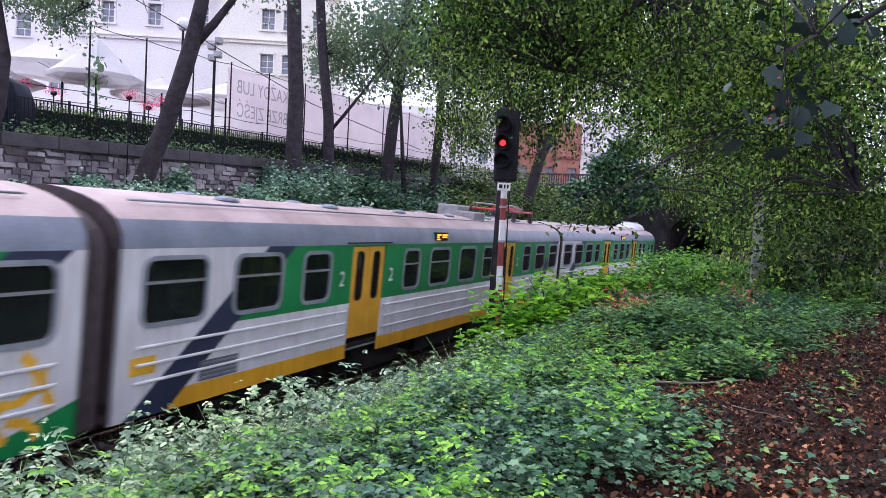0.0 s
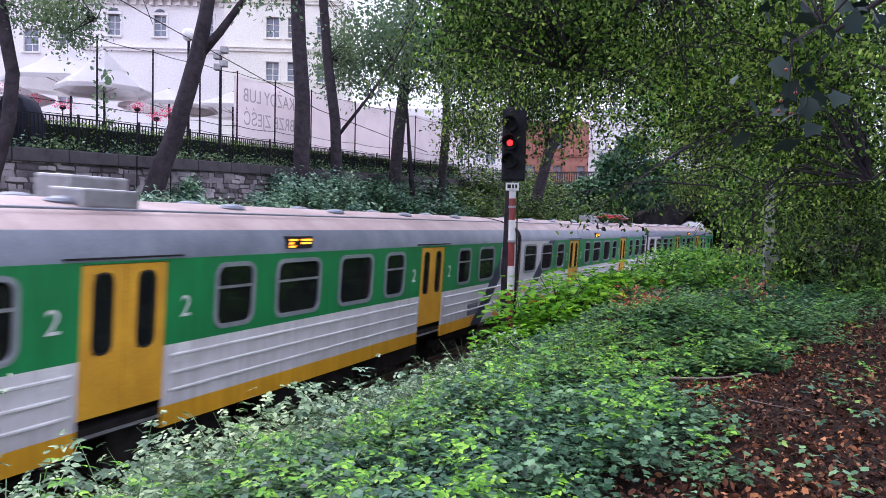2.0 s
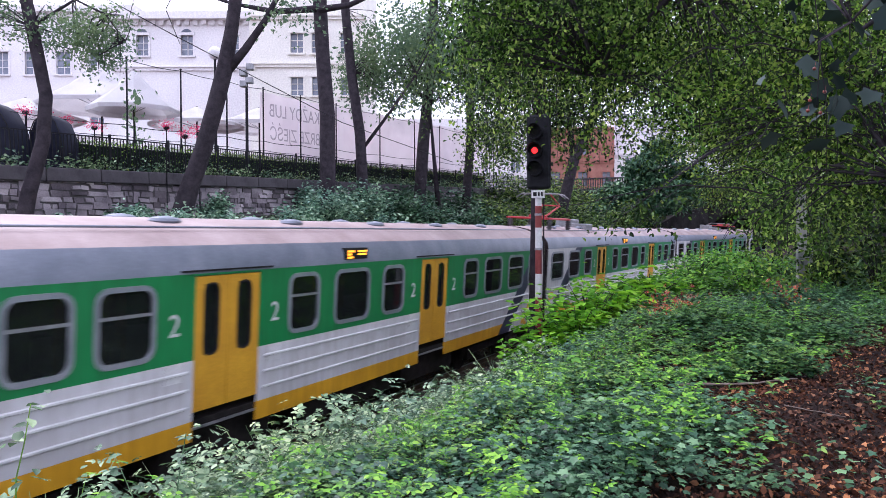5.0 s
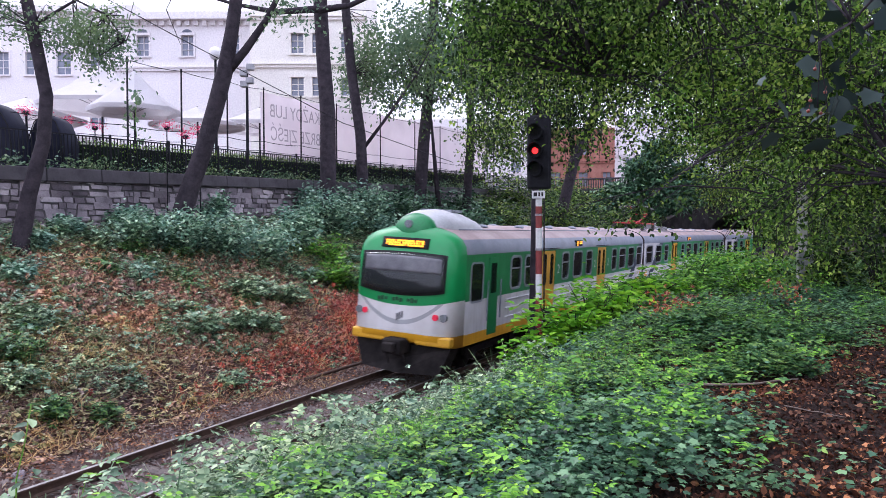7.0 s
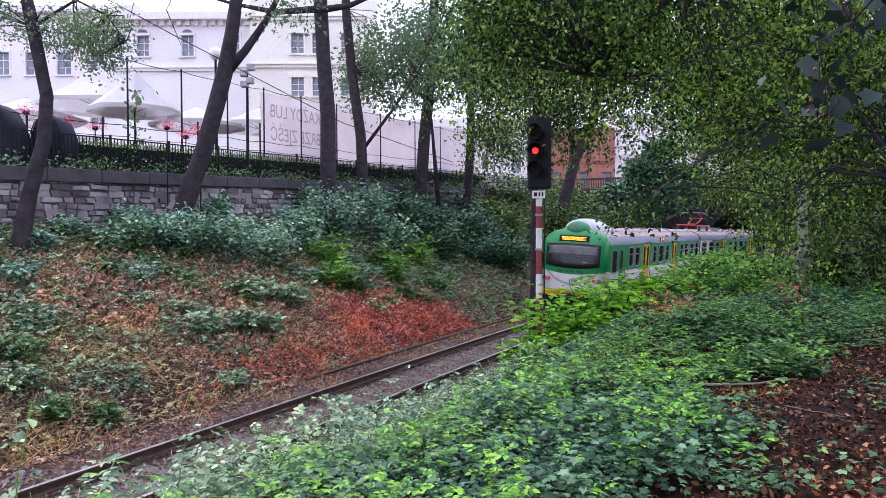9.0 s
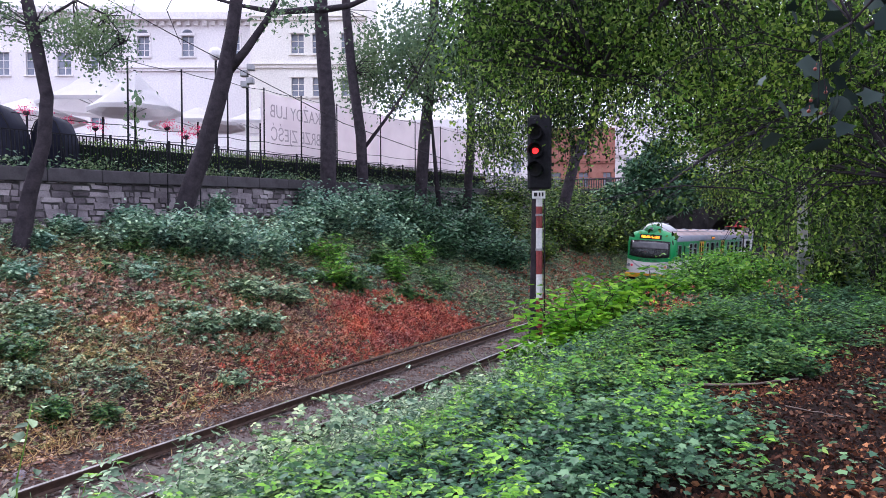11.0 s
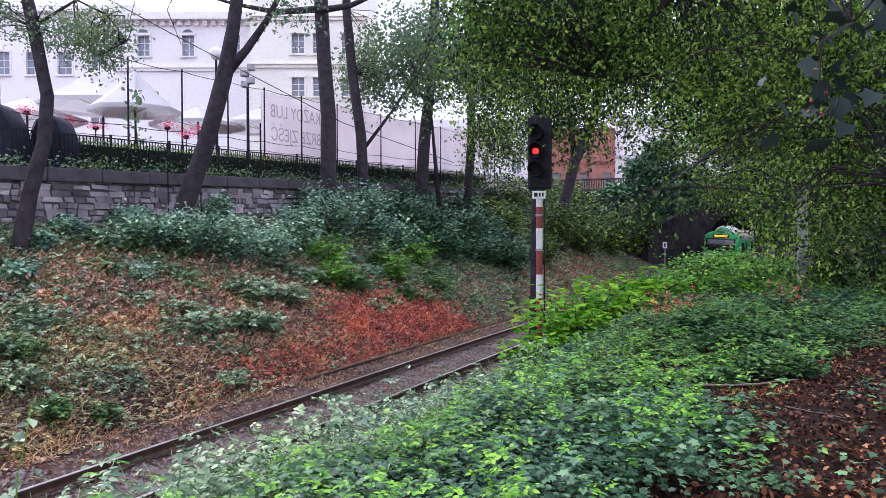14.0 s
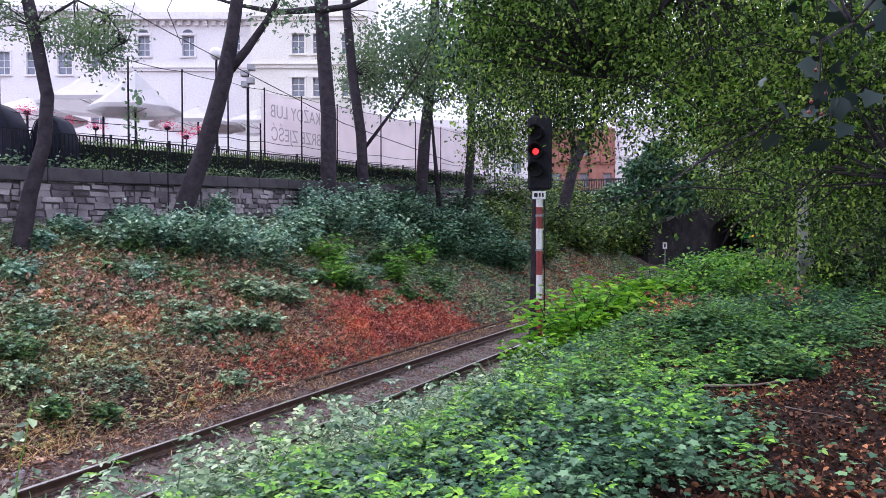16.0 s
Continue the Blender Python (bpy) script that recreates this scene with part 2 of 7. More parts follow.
def stone_material():
    m, n, l, b = material("wall_stone", 0.92)
    b.inputs["Specular IOR Level"].default_value = 0.15
    o, g = n.new("ShaderNodeObjectInfo"), n.new("ShaderNodeNewGeometry")
    add = n.new("ShaderNodeMath")
    add.operation = "ADD"
    l.new(o.outputs["Random"], add.inputs[0])
    l.new(g.outputs["Random Per Island"], add.inputs[1])
    wrap = n.new("ShaderNodeMath")
    wrap.operation = "FRACT"
    l.new(add.outputs[0], wrap.inputs[0])
    c = ramp(n, l, wrap.outputs[0], [(0, (0.13, 0.115, 0.125)), (0.3, (0.24, 0.215, 0.23)), (0.75, (0.36, 0.325, 0.345)), (1, (0.5, 0.46, 0.47))])
    fine = noise_of(n, l, 14, 6, "Generated")
    c = mixed(n, l, 0.7, c, ramp(n, l, fine, [(0.3, (0.45, 0.43, 0.42)), (0.7, (1.0, 1.0, 1.0))]), "MULTIPLY")
    # soot stains drifting over many stones
    where, soot = n.new("ShaderNodeNewGeometry"), n.new("ShaderNodeTexNoise")
    soot.inputs["Scale"].default_value, soot.inputs["Detail"].default_value = 0.9, 5
    l.new(where.outputs["Position"], soot.inputs["Vector"])
    c = mixed(n, l, 0.8, c, ramp(n, l, soot.outputs["Fac"], [(0.38, (0.4, 0.38, 0.42)), (0.6, (1.1, 1.08, 1.08))]), "MULTIPLY")
    l.new(c, b.inputs["Base Color"])
    bumped(n, l, b, fine, 0.7, 0.03)
    return m


M["stone"] = stone_material()


def cloth_material():
    """Thin printed cloth that daylight shines through."""
    m, n, l, b = material("banner_cloth", 0.8)
    c = ramp(n, l, noise_of(n, l, 0.5), [(0.3, (0.72, 0.66, 0.68)), (0.7, (0.86, 0.8, 0.82))])
    l.new(c, b.inputs["Base Color"])
    t = n.new("ShaderNodeBsdfTranslucent")
    l.new(c, t.inputs["Color"])
    x = n.new("ShaderNodeMixShader")
    x.inputs["Fac"].default_value = 0.5
    l.new(b.outputs["BSDF"], x.inputs[1])
    l.new(t.outputs["BSDF"], x.inputs[2])
    l.new(x.outputs["Shader"], n["Material Output"].inputs["Surface"])
    return m


M["banner"] = cloth_material()
LONG = 21.7
BODY = 21.15
MID_BODY = 21.85


def livery(name, rear, front, length=BODY):
    """Side paint of a coach: yellow skirt, white belt, green windows band, and a leaning navy stripe with a white end at a coupled end."""
    m, n, l, b = material(name, 0.45)
    tc = n.new("ShaderNodeTexCoord")
    xyz = n.new("ShaderNodeSeparateXYZ")
    l.new(tc.outputs["Object"], xyz.inputs[0])

    def calc(op, a, c):
        k = n.new("ShaderNodeMath")
        k.operation = op
        for i, v in enumerate((a, c)):
            if isinstance(v, (int, float)):
                k.inputs[i].default_value = v
            else:
                l.new(v, k.inputs[i])
        return k.outputs[0]

    y, z = xyz.outputs["Y"], xyz.outputs["Z"]
    half = length / 2
    white, navy = (0.60, 0.59, 0.60), (0.022, 0.028, 0.065)
    c = mixed(n, l, calc("GREATER_THAN", z, 1.11), (0.68, 0.35, 0.012), white)
    c = mixed(n, l, calc("GREATER_THAN", z, 1.94), c, (0.010, 0.21, 0.055))
    lean = calc("SUBTRACT", y, calc("MULTIPLY", calc("SUBTRACT", z, 0.83), 1.22))
    if rear:
        c = mixed(n, l, calc("LESS_THAN", lean, -half + 0.95), c, navy)
        c = mixed(n, l, calc("LESS_THAN", lean, -half + 0.2), c, white)
    if front:
        c = mixed(n, l, calc("GREATER_THAN", lean, half - 3.75), c, navy)
        c = mixed(n, l, calc("GREATER_THAN", lean, half - 2.95), c, white)
        wedge = calc("MULTIPLY", calc("GREATER_THAN", y, half - 1.6), calc("LESS_THAN", calc("SUBTRACT", z, calc("MULTIPLY", calc("SUBTRACT", y, half - 1.6), 0.28)), 0.87))
        c = mixed(n, l, wedge, c, (0.010, 0.21, 0.055))
    grime = ramp(n, l, noise_of(n, l, 1.3, 6), [(0.35, (0.72, 0.7, 0.68)), (0.65, (1.0, 1.0, 1.0))])
    c = mixed(n, l, 0.6, c, grime, "MULTIPLY")
    tr = n.new("ShaderNodeMapping")
    tr.inputs["Scale"].default_value = (1, 9, 0.7)
    l.new(tc.outputs["Object"], tr.inputs["Vector"])
    run = n.new("ShaderNodeTexNoise")
    run.inputs["Scale"].default_value, run.inputs["Detail"].default_value = 1.6, 5
    l.new(tr.outputs["Vector"], run.inputs["Vector"])
    c = mixed(n, l, 0.5, c, ramp(n, l, run.outputs["Fac"], [(0.38, (0.7, 0.67, 0.64)), (0.6, (1.0, 1.0, 1.0))]), "MULTIPLY")
    l.new(c, b.inputs["Base Color"])
    return m


M["livery_mid"] = livery("coach_side_paint", True, True, MID_BODY)
M["livery_tail"] = livery("rear_coach_side_paint", False, True)
M["livery_head"] = livery("leading_coach_side_paint", True, False)


def mask_paint():
    """Cab front paint: yellow bumper, white belt with a smiling edge, green above."""
    m, n, l, b = material("cab_front_paint", 0.35)
    tc = n.new("ShaderNodeTexCoord")
    xyz = n.new("ShaderNodeSeparateXYZ")
    l.new(tc.outputs["Object"], xyz.inputs[0])

    def calc(op, a, c):
        k = n.new("ShaderNodeMath")
        k.operation = op
        for i, v in enumerate((a, c)):
            if isinstance(v, (int, float)):
                k.inputs[i].default_value = v
            else:
                l.new(v, k.inputs[i])
        return k.outputs[0]

    x, z = xyz.outputs["X"], xyz.outputs["Z"]
    bow = calc("MULTIPLY", calc("MULTIPLY", x, x), 0.09)
    c = mixed(n, l, calc("GREATER_THAN", z, 1.13), (0.70, 0.36, 0.012), (0.66, 0.65, 0.63))
    smile = calc("SUBTRACT", z, calc("MULTIPLY", calc("MULTIPLY", x, x), 0.42))
    band = calc("MULTIPLY", calc("GREATER_THAN", smile, 1.33), calc("LESS_THAN", smile, 1.44))
    c = mixed(n, l, band, c, (0.36, 0.37, 0.37))
    c = mixed(n, l, calc("GREATER_THAN", calc("SUBTRACT", z, bow), 1.80), c, (0.010, 0.25, 0.065))
    c = mixed(n, l, 0.5, c, ramp(n, l, noise_of(n, l, 2.5, 6), [(0.35, (0.75, 0.73, 0.7)), (0.65, (1.0, 1.0, 1.0))]), "MULTIPLY")
    l.new(c, b.inputs["Base Color"])
    return m


M["mask"] = mask_paint()


# ---------------------------------------------------------------- mesh helpers
def solid(name, bm, mat, parent=None, label="", m=None):
    me = bpy.data.meshes.new(name)
    bm.to_mesh(me)
    bm.free()
    me.materials.append(M[mat] if isinstance(mat, str) else mat)
    ob = new(name, me)
    if parent:
        ob.parent = parent
    if m is not None:
        ob.matrix_basis = m
    if label:
        ob["label"] = label
    return ob


def part(name, bm, mat, parent, label=""):
    return solid(name, bm, mat, parent, label)


def empty(name, m=None):
    ob = new(name)
    if m is not None:
        ob.matrix_basis = m
    return ob


def box(bm, x0, x1, y0, y1, z0, z1, bevel=0.0):
    made = bmesh.ops.create_cube(bm, size=1)["verts"]
    bmesh.ops.transform(bm, matrix=Matrix.LocRotScale(((x0 + x1) / 2, (y0 + y1) / 2, (z0 + z1) / 2), None, (x1 - x0, y1 - y0, z1 - z0)), verts=made)
    if bevel:
        edges = list({e for v in made for e in v.link_edges})
        bmesh.ops.bevel(bm, geom=edges, offset=bevel, segments=2, affect="EDGES", profile=0.5)
    return bm


def boxed(*a, bevel=0.0):
    return box(bmesh.new(), *a, bevel=bevel)


def rod(bm, a, b, r0, r1=None, sides=8):
    a, b = Vector(a), Vector(b)
    d = b - a
    q = d.to_track_quat("Z", "Y").to_matrix().to_4x4()
    bmesh.ops.create_cone(bm, cap_ends=True, segments=sides, radius1=r0, radius2=r0 if r1 is None else r1, depth=d.length,
                          matrix=Matrix.Translation((a + b) / 2) @ q)
    return bm


def tube(bm, pts, radii, sides=8):
    """A tapering tube along points."""
    rings = []
    side = Vector((1, 0, 0))
    for i, p in enumerate(pts):
        p = Vector(p)
        d = (Vector(pts[min(i + 1, len(pts) - 1)]) - Vector(pts[max(i - 1, 0)])).normalized()
        side = (side - d * side.dot(d)).normalized()
        up = d.cross(side)
        rings.append([bm.verts.new(p + radii[i] * (math.cos(2 * math.pi * k / sides) * side + math.sin(2 * math.pi * k / sides) * up)) for k in range(sides)])
    for a, b in zip(rings, rings[1:]):
        for k in range(sides):
            f = bm.faces.new((a[k], a[(k + 1) % sides], b[(k + 1) % sides], b[k]))
            f.smooth = True
    bm.faces.new(rings[-1])
    bm.faces.new(rings[0][::-1])
    return bm


def frame_ring(bm, y0, y1, z0, z1, x0, x1, w=0.06, corner=0.12, seg=4):
    """A rounded rectangular ring in the y-z plane, between x0 and x1."""
    def outline(grow, r):
        out = []
        for cy, cz, a0 in ((y1 - r + grow * 0, z1 - r, 0), (y0 + r, z1 - r, 90), (y0 + r, z0 + r, 180), (y1 - r, z0 + r, 270)):
            for k in range(seg + 1):
                a = radians(a0 + 90 * k / seg)
                out.append((cy + (r + grow) * math.cos(a), cz + (r + grow) * math.sin(a)))
        return out
    o, i = outline(w, corner), outline(0, corner)
    vo = [[bm.verts.new((x, *p)) for p in o] for x in (x0, x1)]
    vi = [[bm.verts.new((x, *p)) for p in i] for x in (x0, x1)]
    n = len(o)
    for k in range(n):
        j = (k + 1) % n
        bm.faces.new((vo[1][k], vo[1][j], vi[1][j], vi[1][k]))
        bm.faces.new((vo[0][k], vo[0][j], vo[1][j], vo[1][k]))
        bm.faces.new((vi[0][j], vi[0][k], vi[1][k], vi[1][j]))
    return bm


def raw(name, verts, faces_n, loops, mat, parent=None, label=""):
    """A mesh from numpy arrays: verts (n,3), faces all of faces_n corners, loops flat."""
    me = bpy.data.meshes.new(name)
    nf = len(loops) // faces_n
    me.vertices.add(len(verts))
    me.vertices.foreach_set("co", np.asarray(verts, np.float32).ravel())
    me.loops.add(len(loops))
    me.loops.foreach_set("vertex_index", np.asarray(loops, np.int32))
    me.polygons.add(nf)
    me.polygons.foreach_set("loop_start", np.arange(nf, dtype=np.int32) * faces_n)
    me.polygons.foreach_set("loop_total", np.full(nf, faces_n, np.int32))
    me.update(calc_edges=True)
    me.materials.append(M[mat])
    ob = new(name, me)
    if parent:
        ob.parent = parent
    if label:
        ob["label"] = label
    return ob


# leaf outlines as (along, across, lift), each closed by fans of triangles from the first point
OVAL = ([(0, 0, 0), (0.35, 0.30, 0.07), (0.75, 0.22, 0.03), (1, 0, -0.12), (0.75, -0.22, 0.03), (0.35, -0.30, 0.07)], [(0, 1, 2), (0, 2, 3), (0, 3, 4), (0, 4, 5)])
RHOMB = ([(0, 0, 0), (0.5, 0.28, 0.08), (1, 0, -0.08), (0.5, -0.28, 0.08)], [(0, 1, 2), (0, 2, 3)])
LOBED = ([(0, 0, 0), (0.02, 0.38, 0.04), (0.32, 0.33, 0.06), (0.6, 0.5, 0.0), (0.66, 0.27, 0.04), (1, 0, -0.12), (0.66, -0.27, 0.04), (0.6, -0.5, 0.0), (0.32, -0.33, 0.06), (0.02, -0.38, 0.04)],
         [(0, 1, 2), (0, 2, 4), (2, 3, 4), (0, 4, 5), (0, 5, 6), (0, 6, 8), (6, 7, 8), (0, 8, 9)])
def compound(blades):
    """A leaf of several leaflets: each (base along, base across, turn in degrees, length, half width)."""
    pts, tris = [], []
    for x, y, a, ln, w in blades:
        ca, sa, b = math.cos(radians(a)), math.sin(radians(a)), len(pts)
        for u, v, z in ((0, 0, 0.03), (0.3, w, 0.06), (0.65, w * 0.75, 0.03), (1, 0, -0.1), (0.65, -w * 0.75, 0.0), (0.3, -w, 0.02)):
            pts.append((x + ln * (u * ca - v * sa), y + ln * (u * sa + v * ca), z * ln - 0.1 * (x * x + y * y)))
        tris += [(b, b + 1, b + 2), (b, b + 2, b + 3), (b, b + 3, b + 4), (b, b + 4, b + 5)]
    return pts, tris


TRIPLE = compound([(0.35, 0, 0, 0.65, 0.34), (0.32, 0.04, 72, 0.5, 0.34), (0.32, -0.04, -72, 0.5, 0.34)])
NETTLE = compound([(0.1, 0, 0, 0.9, 0.3), (0.1, 0, 150, 0.8, 0.3), (0.08, 0, 75, 0.6, 0.32), (0.08, 0, -80, 0.65, 0.32)])
FIVE = compound([(0.5, 0, 0, 0.5, 0.3), (0.42, 0, 60, 0.42, 0.3), (0.42, 0, -60, 0.42, 0.3), (0.18, 0, 80, 0.36, 0.32), (0.18, 0, -80, 0.36, 0.32)])
STRAW = ([(0, 0.022, 0), (0.5, 0.02, 0.05), (1, 0, -0.2), (0.5, -0.02, 0.05), (0, -0.022, 0)], [(0, 1, 3), (1, 2, 3), (0, 3, 4)])
STEM = ([(0, 0.008, 0), (1, 0.003, -0.05), (1, -0.003, -0.05), (0, -0.008, 0)], [(0, 1, 2), (0, 2, 3)])
BLADE = ([(0, 0.06, 0), (0.5, 0.05, 0.0), (1, 0, -0.25), (0.5, -0.05, 0.0), (0, -0.06, 0)], [(0, 1, 3), (1, 2, 3), (0, 3, 4)])


def leaves(name, at, size, mat, shape=RHOMB, parent=None, up=0.6, label="", droop=0.0, spread=0.35, rng=None, heading=None):
    """Leaves at points: at (n,3). up: how far their faces turn to the sky; droop: how far tips hang."""
    rng = rng or np.random.default_rng(5)
    at = np.asarray(at, float)
    n = len(at)
    form, tris = np.array(shape[0]), np.array(shape[1])
    nrm = rng.normal(size=(n, 3))
    nrm /= np.linalg.norm(nrm, axis=1, keepdims=True)
    nrm = nrm * (1 - up) + np.array([0, 0, up])
    nrm /= np.linalg.norm(nrm, axis=1, keepdims=True)
    along = rng.normal(size=(n, 3)) if heading is None else np.asarray(heading, float) + 0.25 * rng.normal(size=(n, 3))
    along[:, 2] -= droop * 2
    along -= nrm * (along * nrm).sum(1, keepdims=True)
    along /= np.linalg.norm(along, axis=1, keepdims=True)
    across = np.cross(nrm, along)
    s = size * (1 + spread * rng.uniform(-1, 1, n))
    v = at[:, None] + s[:, None, None] * (form[None, :, 0:1] * along[:, None] + form[None, :, 1:2] * across[:, None] + form[None, :, 2:3] * nrm[:, None])
    k = len(form)
    loops = (np.arange(n)[:, None, None] * k + tris[None]).ravel()
    return raw(name, v.reshape(-1, 3), 3, loops, mat, parent, label)


# ---------------------------------------------------------------- the lie of the land
A3 = 1.3854e-5
CANT = 0.0545


def mid_x(y):
    y = max(y, 0.0)
    return -8.71 + A3 * y ** 3


def bend(y):
    y = max(y, 0.0)
    return math.atan(3 * A3 * y * y)


def mids(y):
    return -8.71 + A3 * np.maximum(y, 0) ** 3


WALL_X = -20.0


def cap_z(y):
    return 5.50 + 0.0358 * (np.asarray(y) - 12.8)


def lie(x, y):
    """Height of the ground."""
    x, y = np.asarray(x, float), np.asarray(y, float)
    d = x - mids(y)
    foot = cap_z(y) - 1.75
    reach = np.maximum(mids(y) - 2.9 - (WALL_X + 0.3), 0.5)
    left = -0.28 + (foot + 0.28) * np.clip((-d - 2.9) / reach, 0, 1) ** 0.92
    flat = 1.93 + 0.012 * np.clip(y - 4, 0, 60) + 0.03 * np.clip(d - 8, 0, 30)
    k = np.clip((d - 2.1) / np.interp(y, (2, 4.5, 9, 17), (4.2, 4.6, 5.3, 4.1)), 0, 1)
    right = -0.28 + (flat + 0.28) * (k * k * (3 - 2 * k)) ** 0.9
    z = np.where(d < 0, left, right)
    bumps = 0.05 * np.sin(1.7 * x + 0.6 * y) * np.cos(1.3 * y - 0.4 * x) + 0.02 * np.sin(5.1 * x) * np.sin(4.3 * y)
    z = z + bumps * np.clip((np.abs(d) - 2.2) / 1.5, 0, 1)
    z = np.where(x < WALL_X - 0.2, cap_z(y) - 0.35, z)
    return z


def ground():
    xs = np.concatenate([np.linspace(-400, -60, 8), np.linspace(-50, -21, 8), [-20.25, -20.15], np.linspace(-19.9, 8, 130), np.linspace(9, 40, 20), np.linspace(60, 400, 8)])
    ys = np.concatenate([np.linspace(-400, -40, 8), np.linspace(-30, -4, 20), np.linspace(-3, 40, 170), np.linspace(41, 70.8, 42), [71.0, 77, 86], np.linspace(100, 600, 8)])
    gx, gy = np.meshgrid(xs, ys)
    gz = lie(gx, gy)
    gz[gy > 70.9] = 7.6
    v = np.stack([gx, gy, gz], -1).reshape(-1, 3)
    w, h = len(xs), len(ys)
    i = (np.arange(h - 1)[:, None] * w + np.arange(w - 1)[None]).ravel()
    # leave the mouth of the tunnel open
    cy = (gy[:-1, :-1] + gy[1:, 1:]).ravel() / 2
    loops = np.stack([i, i + 1, i + w + 1, i + w], -1)[(cy < 70.8) | (cy > 71.0)]
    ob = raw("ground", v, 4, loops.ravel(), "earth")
    ob.data.polygons.foreach_set("use_smooth", np.ones(len(loops), bool))
    return tagged(ob, "bare brown earth of a railway cutting with banks", "ground", kind="structure")


ground()


# ---------------------------------------------------------------- track
def station(s, lat=0.0, z=0.0):
    """A pose on the track: s along it, lat to its right, z over the rails, with the track's cant."""
    return Matrix.Translation((mid_x(s), s, 0)) @ Matrix.Rotation(-bend(s), 4, "Z") @ Matrix.Rotation(CANT, 4, "Y") @ Matrix.Translation((lat, 0, z))


def rail(lat):
    bm = bmesh.new()
    web = [(-0.07, -0.15), (0.07, -0.15), (0.07, -0.135), (0.012, -0.115), (0.012, -0.04), (0.036, -0.03), (0.036, -0.004), (0.028, 0), (-0.028, 0), (-0.036, -0.004), (-0.036, -0.03), (-0.012, -0.04), (-0.012, -0.115), (-0.07, -0.135)]
    rows = []
    for s in np.linspace(-40, 100, 90):
        m = station(float(s), lat)
        rows.append([bm.verts.new(m @ Vector((x, 0, z))) for x, z in web])
    for a, b in zip(rows, rows[1:]):
        for k in range(len(web)):
            j = (k + 1) % len(web)
            bm.faces.new((a[k], b[k], b[j], a[j]))
    ob = solid("rail", bm, "rust")
    top = bmesh.new()
    rows = []
    for s in np.linspace(-40, 100, 90):
        m = station(float(s), lat)
        rows.append([top.verts.new(m @ Vector((x, 0, 0.003))) for x in (-0.03, 0.03)])
    for a, b in zip(rows, rows[1:]):
        top.faces.new((a[0], a[1], b[1], b[0]))
    part("running_surface", top, "rail_top", ob, "bright worn steel band on the rail head")
    return tagged(ob, "rusty steel rail with a bright worn head", "rail", "rails of the track")


def track():
    for lat in (-0.7525, 0.7525):
        rail(lat)
    proto = None
    for i, s in enumerate(np.arange(-6, 66, 0.62)):
        m = station(float(s) + 0.04 * math.sin(i * 2.7), 0, -0.165) @ pose(0, 0, -0.062 - 0.016 * math.sin(i * 1.9), 0, 0, 1.2 * math.sin(i * 3.1))
        if proto is None:
            bm = boxed(-1.25, 1.25, -0.12, 0.12, -0.14, 0.02, bevel=0.012)
            proto = solid("sleeper", bm, "sleeper", m=m)
            tagged(proto, "weathered timber sleeper sunk in dirt", "sleeper", "sleepers under the rails")
        else:
            ob = proto.copy()
            scene.collection.objects.link(ob)
            ob.matrix_basis = m
    # bed of stones
    rng = np.random.default_rng(11)
    n = 26000
    s = rng.uniform(-3, 50, n) ** 1.0
    lat = rng.normal(0, 1.25, n).clip(-2.6, 2.5)
    x = mids(s) + lat
    z = -0.21 - 0.0545 * lat + rng.uniform(-0.02, 0.035, n)
    z = np.where(np.abs(lat) > 1.9, lie(x, s) + 0.01, z)
    c = np.stack([x, s, z], -1)
    tet = np.array([(1, 0, -0.4), (-0.5, 0.85, -0.4), (-0.5, -0.85, -0.4), (0.1, 0.1, 0.8)])
    size = rng.uniform(0.015, 0.045, n)
    turn = rng.uniform(0, 6.28, n)
    rx = tet[None, :, 0] * np.cos(turn)[:, None] - tet[None, :, 1] * np.sin(turn)[:, None]
    ry = tet[None, :, 0] * np.sin(turn)[:, None] + tet[None, :, 1] * np.cos(turn)[:, None]
    v = c[:, None] + size[:, None, None] * np.stack([rx, ry, np.broadcast_to(tet[:, 2], rx.shape)], -1)
    loops = (np.arange(n)[:, None, None] * 4 + np.array([(0, 1, 3), (1, 2, 3), (2, 0, 3)])).ravel()
    tagged(raw("ballast", v.reshape(-1, 3), 3, loops, "ballast"), "dirty brown ballast stones between and beside the rails", "ballast", kind="stuff")
    # the bed itself
    bm = bmesh.new()
    rows = []
    for y in np.linspace(-30, 100, 110):
        m = station(float(y))
        rows.append([bm.verts.new(m @ Vector(q)) for q in ((-2.3, 0, -0.45), (-1.7, 0, -0.23), (0, 0, -0.215), (1.7, 0, -0.23), (2.3, 0, -0.45))])
    for a, b in zip(rows, rows[1:]):
        for k in range(4):
            bm.faces.new((a[k], a[k + 1], b[k + 1], b[k]))
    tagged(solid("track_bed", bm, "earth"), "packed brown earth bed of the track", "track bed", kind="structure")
    # a disused rail lying along the foot of the bank
    bm = bmesh.new()
    pts = [station(float(q), -1.95 - 0.01 * q, -0.18).translation for q in np.linspace(14.5, 33, 14)]
    tube(bm, pts, [0.045] * len(pts), 6)
    tagged(solid("old_rail", bm, "rust"), "rusty disused rail lying at the foot of the bank", "rail")


track()


# ---------------------------------------------------------------- train
PROFILE = [(1.44, 0.83), (1.44, 3.10), (1.41, 3.30), (1.30, 3.47), (1.05, 3.62), (0.7, 3.72), (0.35, 3.78), (0, 3.80)]


